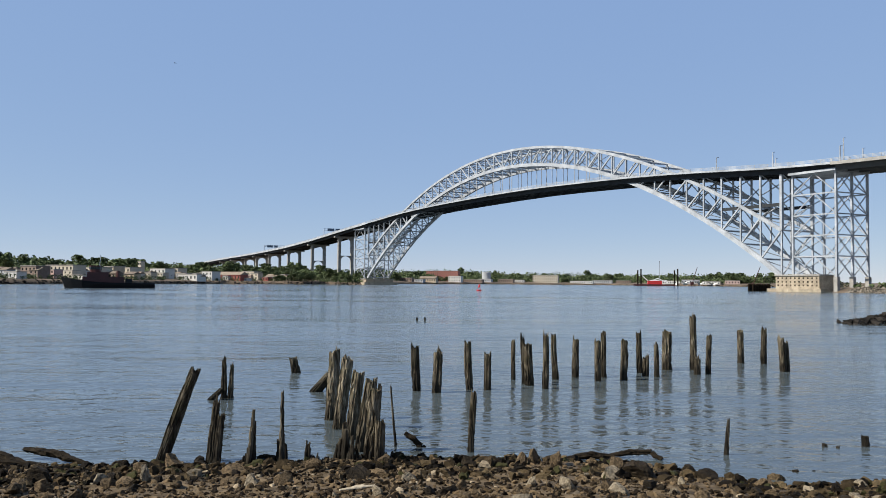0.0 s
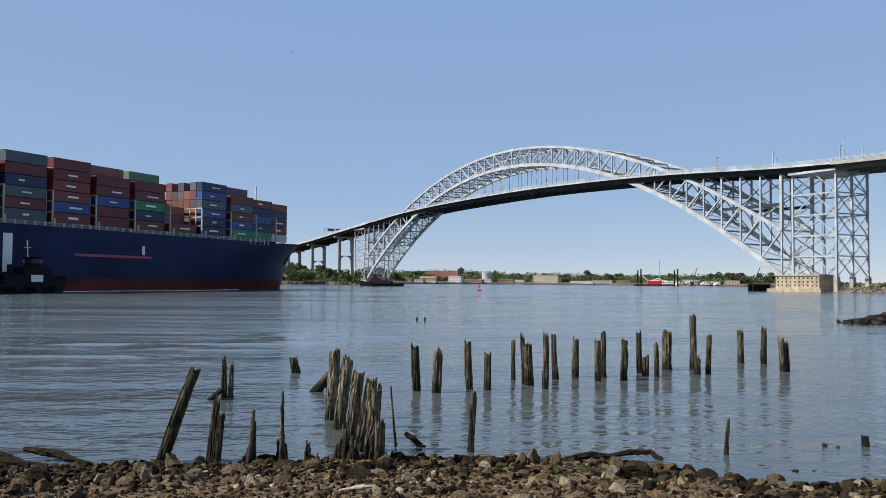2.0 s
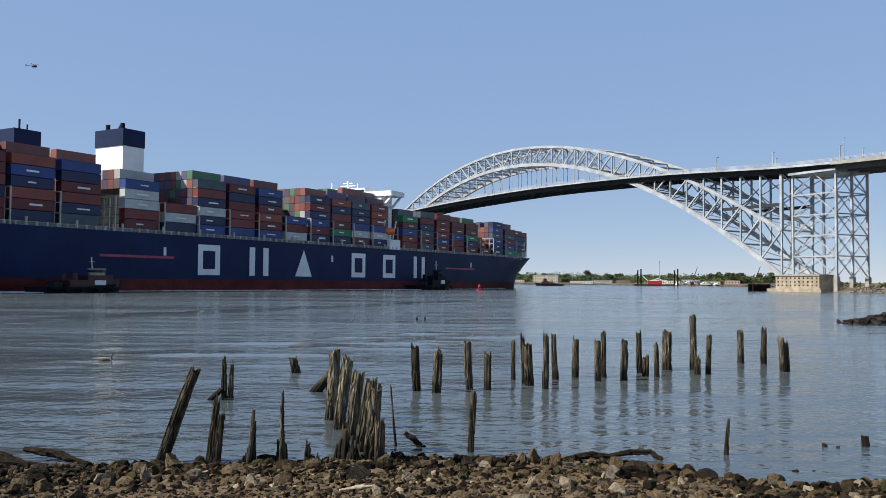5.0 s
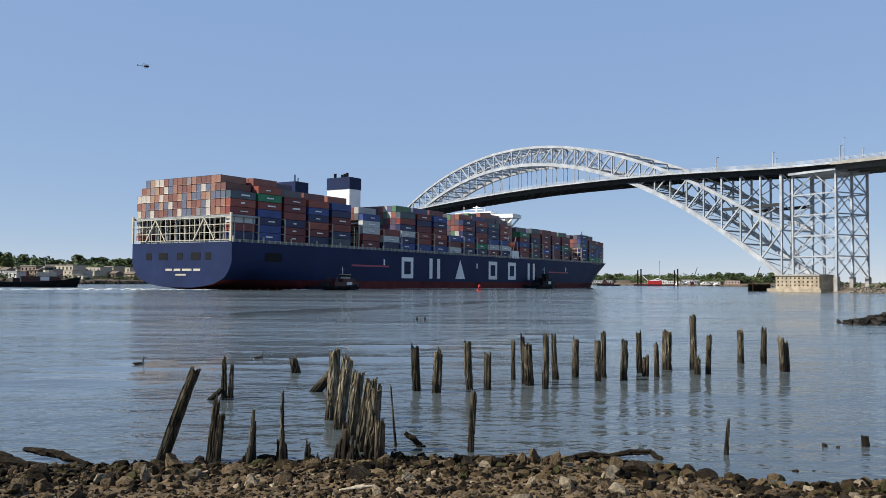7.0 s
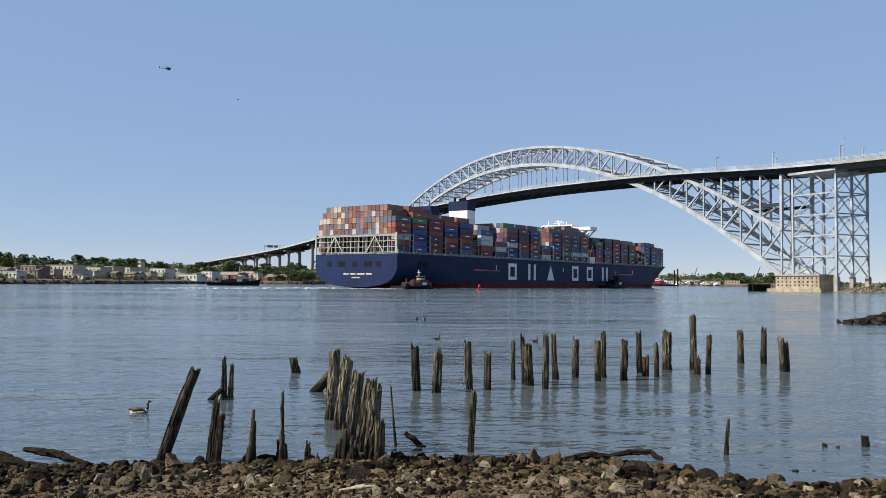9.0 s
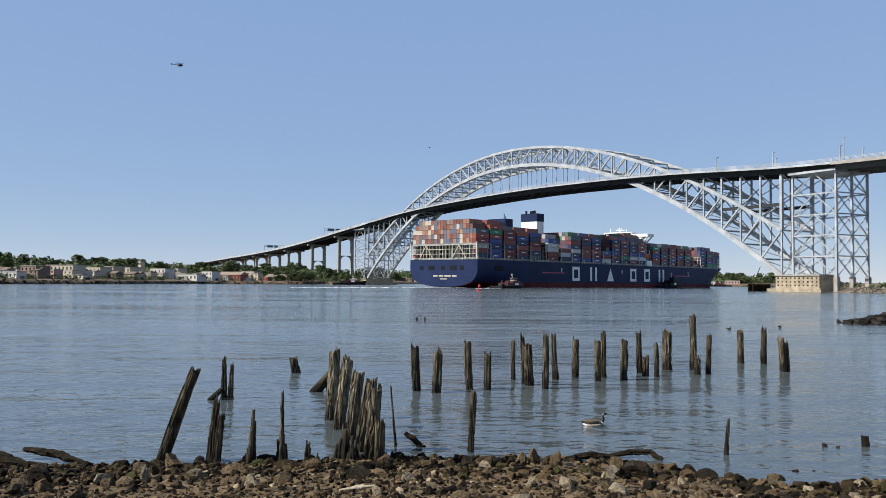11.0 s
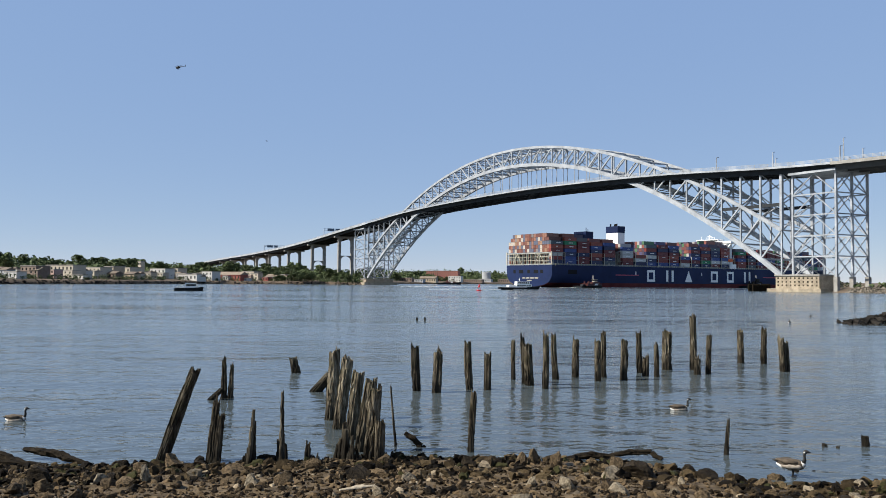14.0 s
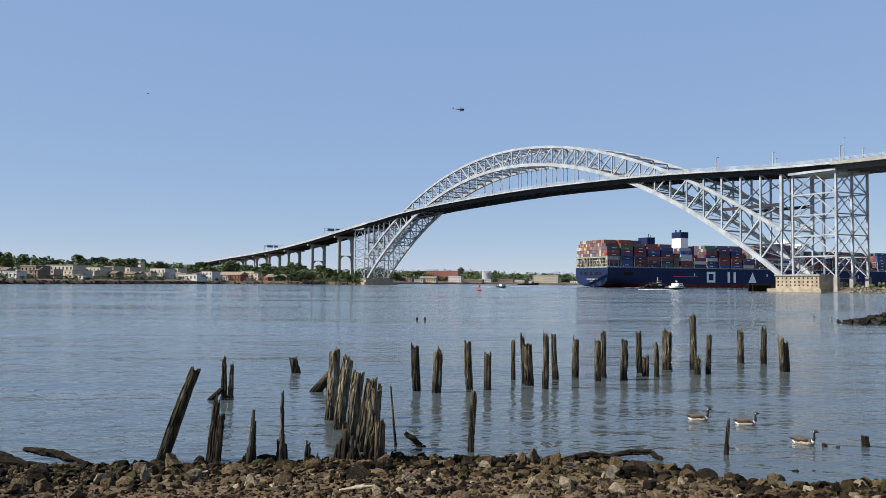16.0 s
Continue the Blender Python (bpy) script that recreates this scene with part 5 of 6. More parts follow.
# a few single taller crowns
spots += [(-0.50, 150), (-0.36, 190), (-0.365, 200), (-0.44, 170), (0.115, 160), (0.06, 150)]
for k, (b, e) in enumerate(spots):
    d = bank_shore(b) + e
    kind = KINDS[k] if k < 5 else KINDS[rg.randrange(5)]
    sc = rg.uniform(0.75, 1.15) * (1.2 if b > -0.09 else 1.0) * (0.62 if e < 31 else 1.0)
    m = Matrix.LocRotScale((b * d, d, bank_z(b, e) - 0.3), Euler((0, 0, rg.uniform(0, 6.28))), (sc * 1.35, sc * 1.35, sc * rg.uniform(0.8, 1.05)))
    if k < 5:
        kind.matrix_basis = m
    else:
        c = copy_thing(kind, pose(0, 0, 0))
        c.matrix_basis = m


def scrub(name, label, count, size, where, seed):
    rg = random.Random(seed)
    verts, faces = [], []
    for _ in range(count):
        x, y, z, r = where(rg)
        leaves(rg, verts, faces, (x, y, z + r * 0.5), (r * 1.3, r * 1.3, r), 26, size)
    me = bpy.data.meshes.new(name)
    me.from_pydata(verts, [], faces)
    me.materials.append(LEAF)
    return tagged(new(name, me), label, "bushes", kind="stuff")


def bank_spot(rg):
    b = rg.uniform(-0.62, 0.45)
    e = rg.choice((rg.uniform(50, 240), rg.uniform(60, 240), rg.uniform(200, 330)))
    d = bank_shore(b) + e
    return b * d, d, bank_z(b, e), rg.uniform(0.8, 1.6) if e < 20 else rg.uniform(1.5, 4.0) if e < 150 else rg.uniform(4, 7)


scrub("scrub", "dark green bushes and woods on the far bank", 1100, 0.9, bank_spot, 5)


def wood_spot(rg):
    b = rg.uniform(-0.64, 0.47)
    e = rg.uniform(90, 300)
    d = bank_shore(b) + e
    r = rg.uniform(3.5, 6.5) * (1.4 if b > -0.09 else 0.9)
    return b * d, d, bank_z(b, e) + rg.uniform(0, 4), r


scrub("woods", "dense dark green woods on the far slope", 1500, 1.7, wood_spot, 8)


def foot_spot(rg):
    x, y = rg.uniform(190, 300), rg.uniform(335, 420)
    return x, y, 2.6, rg.uniform(0.8, 2.4)


scrub("scrub", "low green bushes round the bridge foot", 90, 0.6, foot_spot, 6)


def abutment_spot(rg):
    b = rg.uniform(-0.145, -0.075)
    d = bank_shore(b) + rg.uniform(4, 14)
    return b * d, d, 1.8, rg.uniform(2.0, 4.5)


scrub("scrub", "bushes in front of the far viaduct piers", 60, 0.8, abutment_spot, 7)

def garden_spot(rg):
    b = rg.uniform(-0.54, -0.13)
    e = 13 + 56 * rg.random() ** 1.3
    d = bank_shore(b) + e
    return b * d, d, bank_z(b, e) + 0.4, rg.uniform(0.9, 2.6) * (0.7 if e < 14 else 1.0)


scrub("scrub", "bushes and small trees among the houses of the far bank", 420, 0.55, garden_spot, 12)

def ridge_spot(rg):
    b = rg.uniform(-0.06, 0.38)
    e = rg.uniform(70, 240)
    d = bank_shore(b) + e
    return b * d, d, bank_z(b, e) + rg.uniform(-1, 3), rg.uniform(3.0, 6.5)


scrub("woods", "low continuous green tree band on the far shore", 1500, 2.0, ridge_spot, 14)

# ---- buildings on the far bank ----
WALLS = {"cream": material("cream_wall", (0.45, 0.40, 0.32), 0.8, 0, 0.12, 0.2), "white": material("white_wall", (0.54, 0.53, 0.50), 0.8, 0, 0.1, 0.2),
         "brick": material("red_brick_wall", (0.27, 0.11, 0.085), 0.85, 0, 0.25, 0.4), "pink": material("dull_pink_wall", (0.42, 0.30, 0.27), 0.85, 0, 0.15, 0.3),
         "grey": material("grey_wall", (0.36, 0.37, 0.38), 0.8, 0, 0.15, 0.2), "brown": material("brown_wall", (0.20, 0.15, 0.12), 0.85, 0, 0.2, 0.3),
         "red": material("red_shed_wall", (0.26, 0.07, 0.05), 0.7, 0, 0.2, 0.3), "tan": material("tan_wall", (0.40, 0.33, 0.24), 0.85, 0, 0.15, 0.2)}
ROOF = material("grey_flat_roof", (0.30, 0.28, 0.25), 0.85, 0, 0.2, 0.2)
SHINGLE = material("dark_pitched_roof", (0.17, 0.13, 0.10), 0.9, 0, 0.3, 0.4, tint=(0.26, 0.21, 0.16), per_object=0.4)


def building(b, e, w, h, tone, storeys=2, pitched=False, depth=12.0, name="warehouse", label=""):
    """A block with a roof and rows of recessed windows, facing the water."""
    d = bank_shore(b) + e
    t = thing(name, pose(b * d, d, bank_z(b, e) - 0.3, 0, 0, -30 if b < -0.1 else -20), label or f"{tone} walled low building on the far bank", "building", "buildings on the far bank")
    bm = bmesh.new()
    box(bm, -w / 2, w / 2, 0, depth, -1, h)
    part("wall", bm, WALLS[tone], t)
    bm = bmesh.new()
    if pitched:
        r = [[(-w / 2 - 0.5, -0.6, h), (w / 2 + 0.5, -0.6, h)], [(-w / 2 - 0.5, depth / 2, h + depth * 0.28), (w / 2 + 0.5, depth / 2, h + depth * 0.28)], [(-w / 2 - 0.5, depth + 0.6, h), (w / 2 + 0.5, depth + 0.6, h)], [(-w / 2 - 0.5, -0.6, h), (w / 2 + 0.5, -0.6, h)]]
        v = strip(bm, r)
        bm.faces.new((v[0][0], v[1][0], v[2][0]))
        bm.faces.new((v[0][1], v[2][1], v[1][1]))
    else:
        box(bm, -w / 2 - 0.3, w / 2 + 0.3, -0.3, depth + 0.3, h, h + 0.5)
    part("roof", bm, SHINGLE if pitched else ROOF, t)
    n = max(2, int(w / 4.2))
    sh = h / storeys
    for k in range(storeys):
        for i in range(n):
            x = -w / 2 + (i + 0.5) * w / n
            bm = bmesh.new()
            box(bm, x - 0.75, x + 0.75, -0.05, 0.25, k * sh + 0.3 * sh, k * sh + 0.75 * sh)
            part("window", bm, GLASS, t)
    return t


for row in ((-0.515, 24, 16, 5, "white"), (-0.488, 30, 12, 6.5, "brown"), (-0.468, 34, 11, 7, "pink"), (-0.447, 40, 13, 6.5, "cream"), (-0.42, 44, 12, 6, "cream"), (-0.395, 30, 12, 5, "brown"),
            (-0.435, 18, 15, 3.5, "white"), (-0.374, 26, 14, 5, "tan"), (-0.352, 36, 10, 6, "cream"), (-0.337, 48, 9, 6, "cream"), (-0.312, 44, 16, 6, "grey"), (-0.292, 50, 9, 6, "cream"),
            (-0.276, 50, 10, 6.5, "cream"), (-0.30, 16, 30, 4, "brown"), (-0.259, 20, 9, 5, "white"), (-0.242, 14, 24, 3, "white"), (-0.225, 34, 14, 8, "cream"), (-0.206, 22, 16, 4.5, "tan"),
            (-0.212, 12, 9, 4.5, "red"), (-0.185, 24, 18, 4, "brown")):
    building(row[0], row[1] + 8, row[2] * 0.8, row[3] * 0.85, row[4], 2 if row[3] > 5 else 1, pitched=row[4] in ("brown", "tan"), depth=7.0)
rg = random.Random(9)
for k in range(48):
    b = -0.535 + 0.37 * (k + rg.random()) / 48
    tone = rg.choice(("cream", "white", "cream", "tan", "grey", "brown", "pink"))
    building(b, rg.uniform(40, 95), rg.uniform(5, 9), rg.uniform(4.0, 6), tone, 2, rg.random() < 0.4, 6.0, "house", f"{tone} walled house among trees on the far bank")
for b, e, w, h, tone in ((-0.494, 46, 17, 8, "brown"), (-0.457, 62, 31, 9, "cream"), (-0.4175, 58, 18, 8, "cream"), (-0.398, 70, 11, 9, "tan"), (-0.380, 66, 15, 8.5, "cream"),
                         (-0.340, 66, 19, 8.5, "white"), (-0.3044, 26, 24, 5, "white"), (-0.281, 30, 13, 8, "white"), (-0.2566, 30, 34, 5.5, "red"), (-0.232, 60, 16, 8, "cream"), (-0.322, 80, 14, 9, "cream")):
    building(b, e, w, h, tone, 2 if h > 6 else 1, tone == "red", 11.0, "warehouse", f"large {tone} walled building among trees on the far bank")
building(-0.3616, 62, 3.6, 14, "cream", 4, depth=4, name="church_tower", label="pale square church tower above low roofs")
building(-0.001, 90, 64, 19, "brick", 5, name="apartment_block", label="long red-brown five-storey block with window rows")
building(-0.018, 20, 30, 7, "tan", 1, True, name="shed", label="yellowish pitched shed roof near the water")
building(0.014, 34, 24, 11, "white", 2, name="house", label="white gabled house among trees")
building(0.122, 40, 52, 15, "cream", 3, name="office_block", label="cream three-storey block with window rows")
for b, w, h, c in ((0.035, 40, 5, "brown"), (0.05, 26, 6, "grey"), (0.075, 30, 7, "brown"), (0.09, 22, 5, "white"), (0.165, 46, 5, "white"), (0.19, 40, 6, "grey"), (0.215, 30, 5, "brown"),
                   (0.27, 34, 6, "white"), (0.295, 30, 7, "grey"), (0.32, 28, 5, "white"), (0.345, 24, 6, "pink"), (-0.045, 24, 6, "brown"), (-0.03, 20, 5, "grey")):
    building(b, 16 + 40 * ((b * 97) % 1), w, h, c, 1)
# storage tank
d = bank_shore(0.052) + 60
bm = bmesh.new()
tube(bm, [(0, 0, -1), (0, 0, 17), (0, 0, 17.8)], [9, 9, 4], 24)
tank = part("storage_tank", bm, WALLS["grey"], smooth=False)
tank.matrix_basis = pose(0.052 * d, d, 6)
tagged(tank, "round grey storage tank on the far shore", "tank")

# a dredging barge with spuds and booms
dd = 1330.0
barge = thing("dredging_barge", pose(0.253 * dd, dd, 0, 0, 0, -6), "red dredging barge with tall dark spuds and pale booms", "barge")
bm = bmesh.new()
box(bm, -34, 30, -8, 8, -1, 2.6)
part("hull", bm, TUG_RED, barge)
bm = bmesh.new()
box(bm, -12, 10, -5, 5, 2.6, 8)
part("deckhouse", bm, RED, barge)
bm = bmesh.new()
box(bm, -8, 6, -4, 4, 8, 9.5)
part("upper_deckhouse", bm, WHITE, barge)
for x in (-27, -22, 30, 35):
    bm = bmesh.new()
    box(bm, x - 1, x + 1, -1, 1, -2, 25 + (x % 3))
    part("spud", bm, TIMBER, barge)
for a, b in (((-20, 0, 16), (-6, 0, 3)), ((-12, 0, 5), (4, 0, 12)), ((4, 0, 12), (20, 0, 5)), ((-2, 0, 6), (18, 0, 9))):
    bm = bmesh.new()
    beam(bm, a, b, 1.1, 1.1)
    part("boom", bm, WHITE, barge)
# distant cranes
for b, d, h, dx in ((0.258, 1480, 40, 0), (0.297, 1440, 28, 9), (0.37, 1420, 30, 12)):
    cr = thing("crane", pose(b * d, d, 4), "thin distant construction crane on the far shore", "crane", "distant cranes")
    bm = bmesh.new()
    beam(bm, (0, 0, 0), (dx, 0, h), 0.9, 0.9, (0, 1, 0))
    part("jib", bm, TUG_RED if dx else STEEL, cr)
    bm = bmesh.new()
    box(bm, -2.5, 2.5, -2, 2, -3, 3)
    part("cab", bm, TUG_RED, cr)
# white tarpaulin domes near the water
for b, r in ((0.285, 9), (0.298, 13), (0.315, 10), (0.33, 8)):
    d = 1385.0
    bm = bmesh.new()
    strip(bm, [[(r * math.cos(math.pi * k / 10), y, max(0, 0.55 * r * math.sin(math.pi * k / 10))) for k in range(11)] for y in (0, 12)])
    o = part("salt_dome", bm, WALLS["white"], smooth=True)
    o.matrix_basis = pose(b * d, d, 1.5)
    tagged(o, "white arched tarpaulin shelter on the far shore", "shelter", "white shelters")


# ---- old timber pilings ----
def pile_material(name, dull, bright):
    m = bpy.data.materials.new(name)
    m.use_nodes = True
    n, l = m.node_tree.nodes, m.node_tree.links
    b = n["Principled BSDF"]
    tc, mp = n.new("ShaderNodeTexCoord"), n.new("ShaderNodeMapping")
    mp.inputs["Scale"].default_value = (7.5, 7.5, 1.1)
    l.new(tc.outputs["Object"], mp.inputs["Vector"])
    grain, patch = n.new("ShaderNodeTexNoise"), n.new("ShaderNodeTexNoise")
    grain.inputs["Scale"].default_value, grain.inputs["Detail"].default_value = 1.6, 10
    grain.inputs["Roughness"].default_value = 0.72
    patch.inputs["Scale"].default_value, patch.inputs["Detail"].default_value = 2.6, 5
    l.new(mp.outputs["Vector"], grain.inputs["Vector"])
    l.new(tc.outputs["Object"], patch.inputs["Vector"])
    ramp = n.new("ShaderNodeValToRGB")
    el = ramp.color_ramp.elements
    el[0].position, el[0].color = 0.40, (0.009, 0.007, 0.005, 1)
    el[1].position, el[1].color = 0.74, (0.27, 0.243, 0.188, 1)
    e = el.new(0.52)
    e.color = (0.085, 0.070, 0.047, 1)
    l.new(grain.outputs["Fac"], ramp.inputs["Fac"])
    # green-brown growth in patches, and the dark tide band near the water (object origin stands at the waterline)
    mix = n.new("ShaderNodeMixRGB")
    mix.inputs["Color2"].default_value = (0.055, 0.05, 0.025, 1)
    mr = n.new("ShaderNodeMapRange")
    mr.inputs["From Min"].default_value, mr.inputs["From Max"].default_value, mr.inputs["To Max"].default_value = 0.52, 0.66, 0.7
    l.new(patch.outputs["Fac"], mr.inputs["Value"])
    l.new(mr.outputs["Result"], mix.inputs["Fac"])
    l.new(ramp.outputs["Color"], mix.inputs["Color1"])
    sep = n.new("ShaderNodeSeparateXYZ")
    l.new(tc.outputs["Object"], sep.inputs["Vector"])
    wob = n.new("ShaderNodeMath")
    wob.operation = "MULTIPLY_ADD"
    wob.inputs[1].default_value = 0.6
    l.new(patch.outputs["Fac"], wob.inputs[0])
    l.new(sep.outputs["Z"], wob.inputs[2])
    tide = n.new("ShaderNodeMapRange")
    tide.inputs["From Min"].default_value, tide.inputs["From Max"].default_value = 0.5, 0.85
    tide.inputs["To Min"].default_value, tide.inputs["To Max"].default_value = 0.8, 0.0
    l.new(wob.outputs[0], tide.inputs["Value"])
    wet = n.new("ShaderNodeMixRGB")
    wet.inputs["Color2"].default_value = (0.013, 0.011, 0.008, 1)
    l.new(tide.outputs["Result"], wet.inputs["Fac"])
    l.new(mix.outputs["Color"], wet.inputs["Color1"])
    # some piles are greyer and paler than others
    info, hsv, each = n.new("ShaderNodeObjectInfo"), n.new("ShaderNodeHueSaturation"), n.new("ShaderNodeMapRange")
    each.inputs["To Min"].default_value, each.inputs["To Max"].default_value = dull, bright
    l.new(info.outputs["Random"], each.inputs["Value"])
    l.new(each.outputs["Result"], hsv.inputs["Value"])
    l.new(wet.outputs["Color"], hsv.inputs["Color"])
    l.new(hsv.outputs["Color"], b.inputs["Base Color"])
    b.inputs["Roughness"].default_value = 0.85
    b.inputs["Specular IOR Level"].default_value = 0.15
    bp = n.new("ShaderNodeBump")
    bp.inputs["Strength"].default_value, bp.inputs["Distance"].default_value = 1.0, 0.03
    l.new(grain.outputs["Fac"], bp.inputs["Height"])
    l.new(bp.outputs["Normal"], b.inputs["Normal"])
    return m


PILE = pile_material("rotten_pile_timber", 0.7, 1.5)
DRY_PILE = pile_material("dry_grey_pile_timber", 1.4, 2.4)


def piling(x, y, h, r, lean=(0.0, 0.0), jag=0.25, taper=0.9, seed=0, label="weathered upright timber piling with a splintered top", flat=1.0, foot=-0.8, gnaw=0.0, mat=None):
    """A rotten log: fluted and cracked round section, ragged top, leaning by lean metres at its top."""
    rg = random.Random(seed)
    n, m = 60, max(16, int(h / 0.045))
    bm = bmesh.new()
    ph = rg.uniform(0, 50)
    tall = rg.uniform(0, 6.28)

    def nz(a, k, z, o=0.0):
        return noise.noise(Vector((math.cos(a) * k + ph + o, math.sin(a) * k, z)))

    cut = []
    for i in range(n):
        a = 6.2832 * i / n
        stub = nz(a, 1.3, 0) * 0.5 + 0.12 * nz(a, 4.0, 5)
        splinter = max(0.0, math.cos(a - tall)) ** 6 * (0.7 + nz(a, 5, 11))
        cut.append(h + jag * (1.25 * stub + 0.6 * splinter + 0.15 * nz(a, 9.0, 2) - 0.2))
    rings = []
    for k in range(m + 1):
        f = k / m
        ring = []
        for i in range(n):
            a = 6.2832 * i / n
            z = foot + (cut[i] - foot) * f
            q = max(0.0, z / h)
            groove = nz(a, 5.5, z * 0.5, 3)
            split = nz(a, 2.4, z * 0.25, 7)
            chunk = nz(a, 1.8, z * 2.0, 13)
            fine = nz(a, 11.0, z * 0.9, 23)
            rr = r * (1 - (1 - taper) * q) * (1 + 0.11 * groove + 0.055 * fine + 0.11 * nz(a, 1.1, z * 1.3, 17))
            if split < -0.3:
                rr *= 0.76
            if fine < -0.38:
                rr *= 0.92
            if chunk < -0.28:
                rr *= 0.84
            if nz(a, 3.2, z * 6.0, 31) < -0.3:
                rr *= 0.90
            rr *= 1 + gnaw * (0.4 * noise.noise(Vector((ph, 4, z * 5.0))) + 0.9 * (nz(a, 2.0, z * 6.0, 41) < -0.12) * nz(a, 2.0, z * 2.5, 43))
            bend = q
            sway = 0.022 * h * noise.noise(Vector((ph, 0, z * 0.7)))
            ring.append(bm.verts.new((math.cos(a) * rr + lean[0] * bend + sway, math.sin(a) * rr * flat + lean[1] * bend, z)))
        rings.append(ring)
    mid_top = Vector((0, 0, 0))
    for v in rings[-1]:
        mid_top += v.co / n
    inner = []
    for v in rings[-1]:
        p = v.co.lerp(mid_top, 0.35)
        p.z = min(v.co.z, mid_top.z) - jag * 0.25
        inner.append(bm.verts.new(p))
    rings.append(inner)
    for r0, r1 in zip(rings, rings[1:]):
        for i in range(n):
            bm.faces.new((r0[i], r0[(i + 1) % n], r1[(i + 1) % n], r1[i]))
    bm.faces.new(inner)
    ob = part("piling", bm, mat or PILE)
    ob.matrix_basis = pose(x, y, 0, 0, 0, 0)
    return tagged(ob, label, "piling", "old timber pilings")


def splinter_stump(x, y, h, r, lean=0.0, seed=0, label="slender rotted spike of a piling at the waterline", count=11, steep=1.6):
    """A rotted pile of which only upright slivers are left: one tall, the others broken off lower."""
    rg = random.Random(seed)
    stump = thing("piling", pose(x, y, 0), label, "piling", "old timber pilings")
    tallest = rg.uniform(-0.5, 0.5)
    for k in range(count):
        f = k / (count - 1)
        a = rg.uniform(0, 6.28)
        u = (f * 2 - 1) * 0.9
        px, py = u * r, math.sin(a) * r * 0.6
        near = max(0.0, 1 - abs(u - tallest) / 1.5)
        top = h * min(1.0, (0.14 + 0.86 * near ** (steep * 2)) * rg.uniform(0.45, 1.12))
        if abs(u - tallest) < 0.12:
            top = h
        w = r * rg.uniform(0.24, 0.42)
        n, m = 9, max(8, int(top / 0.035))
        ph = rg.uniform(0, 60)
        bm = bmesh.new()
        rings = []
        for j in range(m + 1):
            g = j / m
            z = -0.35 + (top + 0.35) * g
            q = max(0.0, z / h)
            thin = (1 - 0.40 * max(0.0, z / max(top, 0.05)) ** 0.8) * (1 + 0.35 * noise.noise(Vector((ph, 3, z * 9))))
            cx = px * (1 - 0.35 * q) + lean * q + 0.018 * noise.noise(Vector((ph, 0, z * 6)))
            cy = py + 0.015 * noise.noise(Vector((0, ph, z * 6)))
            rings.append([bm.verts.new((cx + math.cos(6.2832 * i / n) * w * thin * (1 + 0.35 * noise.noise(Vector((ph, i * 1.7, z * 5)))),
                                        cy + math.sin(6.2832 * i / n) * w * thin * 0.8, z + (0.05 * noise.noise(Vector((ph, i * 2.3, 0))) if j == m else 0))) for i in range(n)])
        for r0, r1 in zip(rings, rings[1:]):
            for i in range(n):
                bm.faces.new((r0[i], r0[(i + 1) % n], r1[(i + 1) % n], r1[i]))
        bm.faces.new(rings[-1])
        bm.faces.new(rings[0][::-1])
        part("sliver", bm, PILE, stump)
    return stump


# the outer rows standing in the water: x, y, height, radius, lean
OUTER = [(-0.77, 25.53, 1.36, 0.132, -0.062), (-0.17, 25.16, 1.24, 0.14, 0.039), (0.84, 25.9, 1.48, 0.117, -0.062), (1.4, 25.92, 1.13, 0.117, 0.0),
         (2.42, 28.67, 1.36, 0.078, 0.016), (2.7, 27.6, 1.56, 0.094, -0.078), (2.81, 27.13, 1.33, 0.148, -0.039), (3.23, 26.29, 1.76, 0.109, 0.016),
         (3.88, 28.81, 1.56, 0.109, -0.047), (4.67, 29.54, 1.37, 0.125, 0.031), (5.25, 28.4, 1.37, 0.11, 0.0), (5.65, 29.58, 1.57, 0.11, 0.039),
         (6.21, 28.82, 1.37, 0.133, 0.031), (7.33, 31.22, 1.49, 0.11, -0.031), (7.25, 30.04, 0.71, 0.125, 0.016), (7.57, 29.74, 1.18, 0.094, -0.016),
         (8.61, 32.29, 1.49, 0.196, 0.024), (9.65, 32.42, 2.09, 0.134, 0.016), (9.31, 30.75, 0.63, 0.126, 0.024), (9.8, 31.01, 1.42, 0.102, 0.047),
         (12.52, 35.3, 1.38, 0.134, -0.016), (13.35, 34.95, 1.46, 0.127, 0.032), (12.97, 32.01, 1.3, 0.126, -0.095), (13.15, 32.1, 1.11, 0.103, -0.04)]
for k, (x, y, h, r, ln) in enumerate(OUTER):
    spiky = k in (5, 7, 8)
    piling(x, y, h, r, (ln, 0.05), 0.45 if spiky else 0.20, 0.78 if spiky else 0.90, 100 + k, gnaw=0.14)
piling(-5.23, 30.22, 0.56, 0.165, (-0.12, 0.0), 0.16, 0.95, 140, gnaw=0.25, label="short rotten piling stump barely above the water")
for x in (-2.2, -1.5):
    piling(x, 72.5, 0.24, 0.09, (0, 0), 0.08, 0.9, 150 + int(x * 10), label="small piling stump far out in the water")
piling(8.7, 17.35, 0.21, 0.079, (-0.02, 0.0), 0.05, 0.9, 160, label="small piling stump barely above the water")
piling(7.83, 17.29, 0.06, 0.055, (0.0, 0.0), 0.03, 0.9, 161, label="small piling stump barely above the water")
piling(8.03, 17.13, 0.04, 0.039, (0.0, 0.0), 0.03, 0.9, 162, label="small piling stump barely above the water")
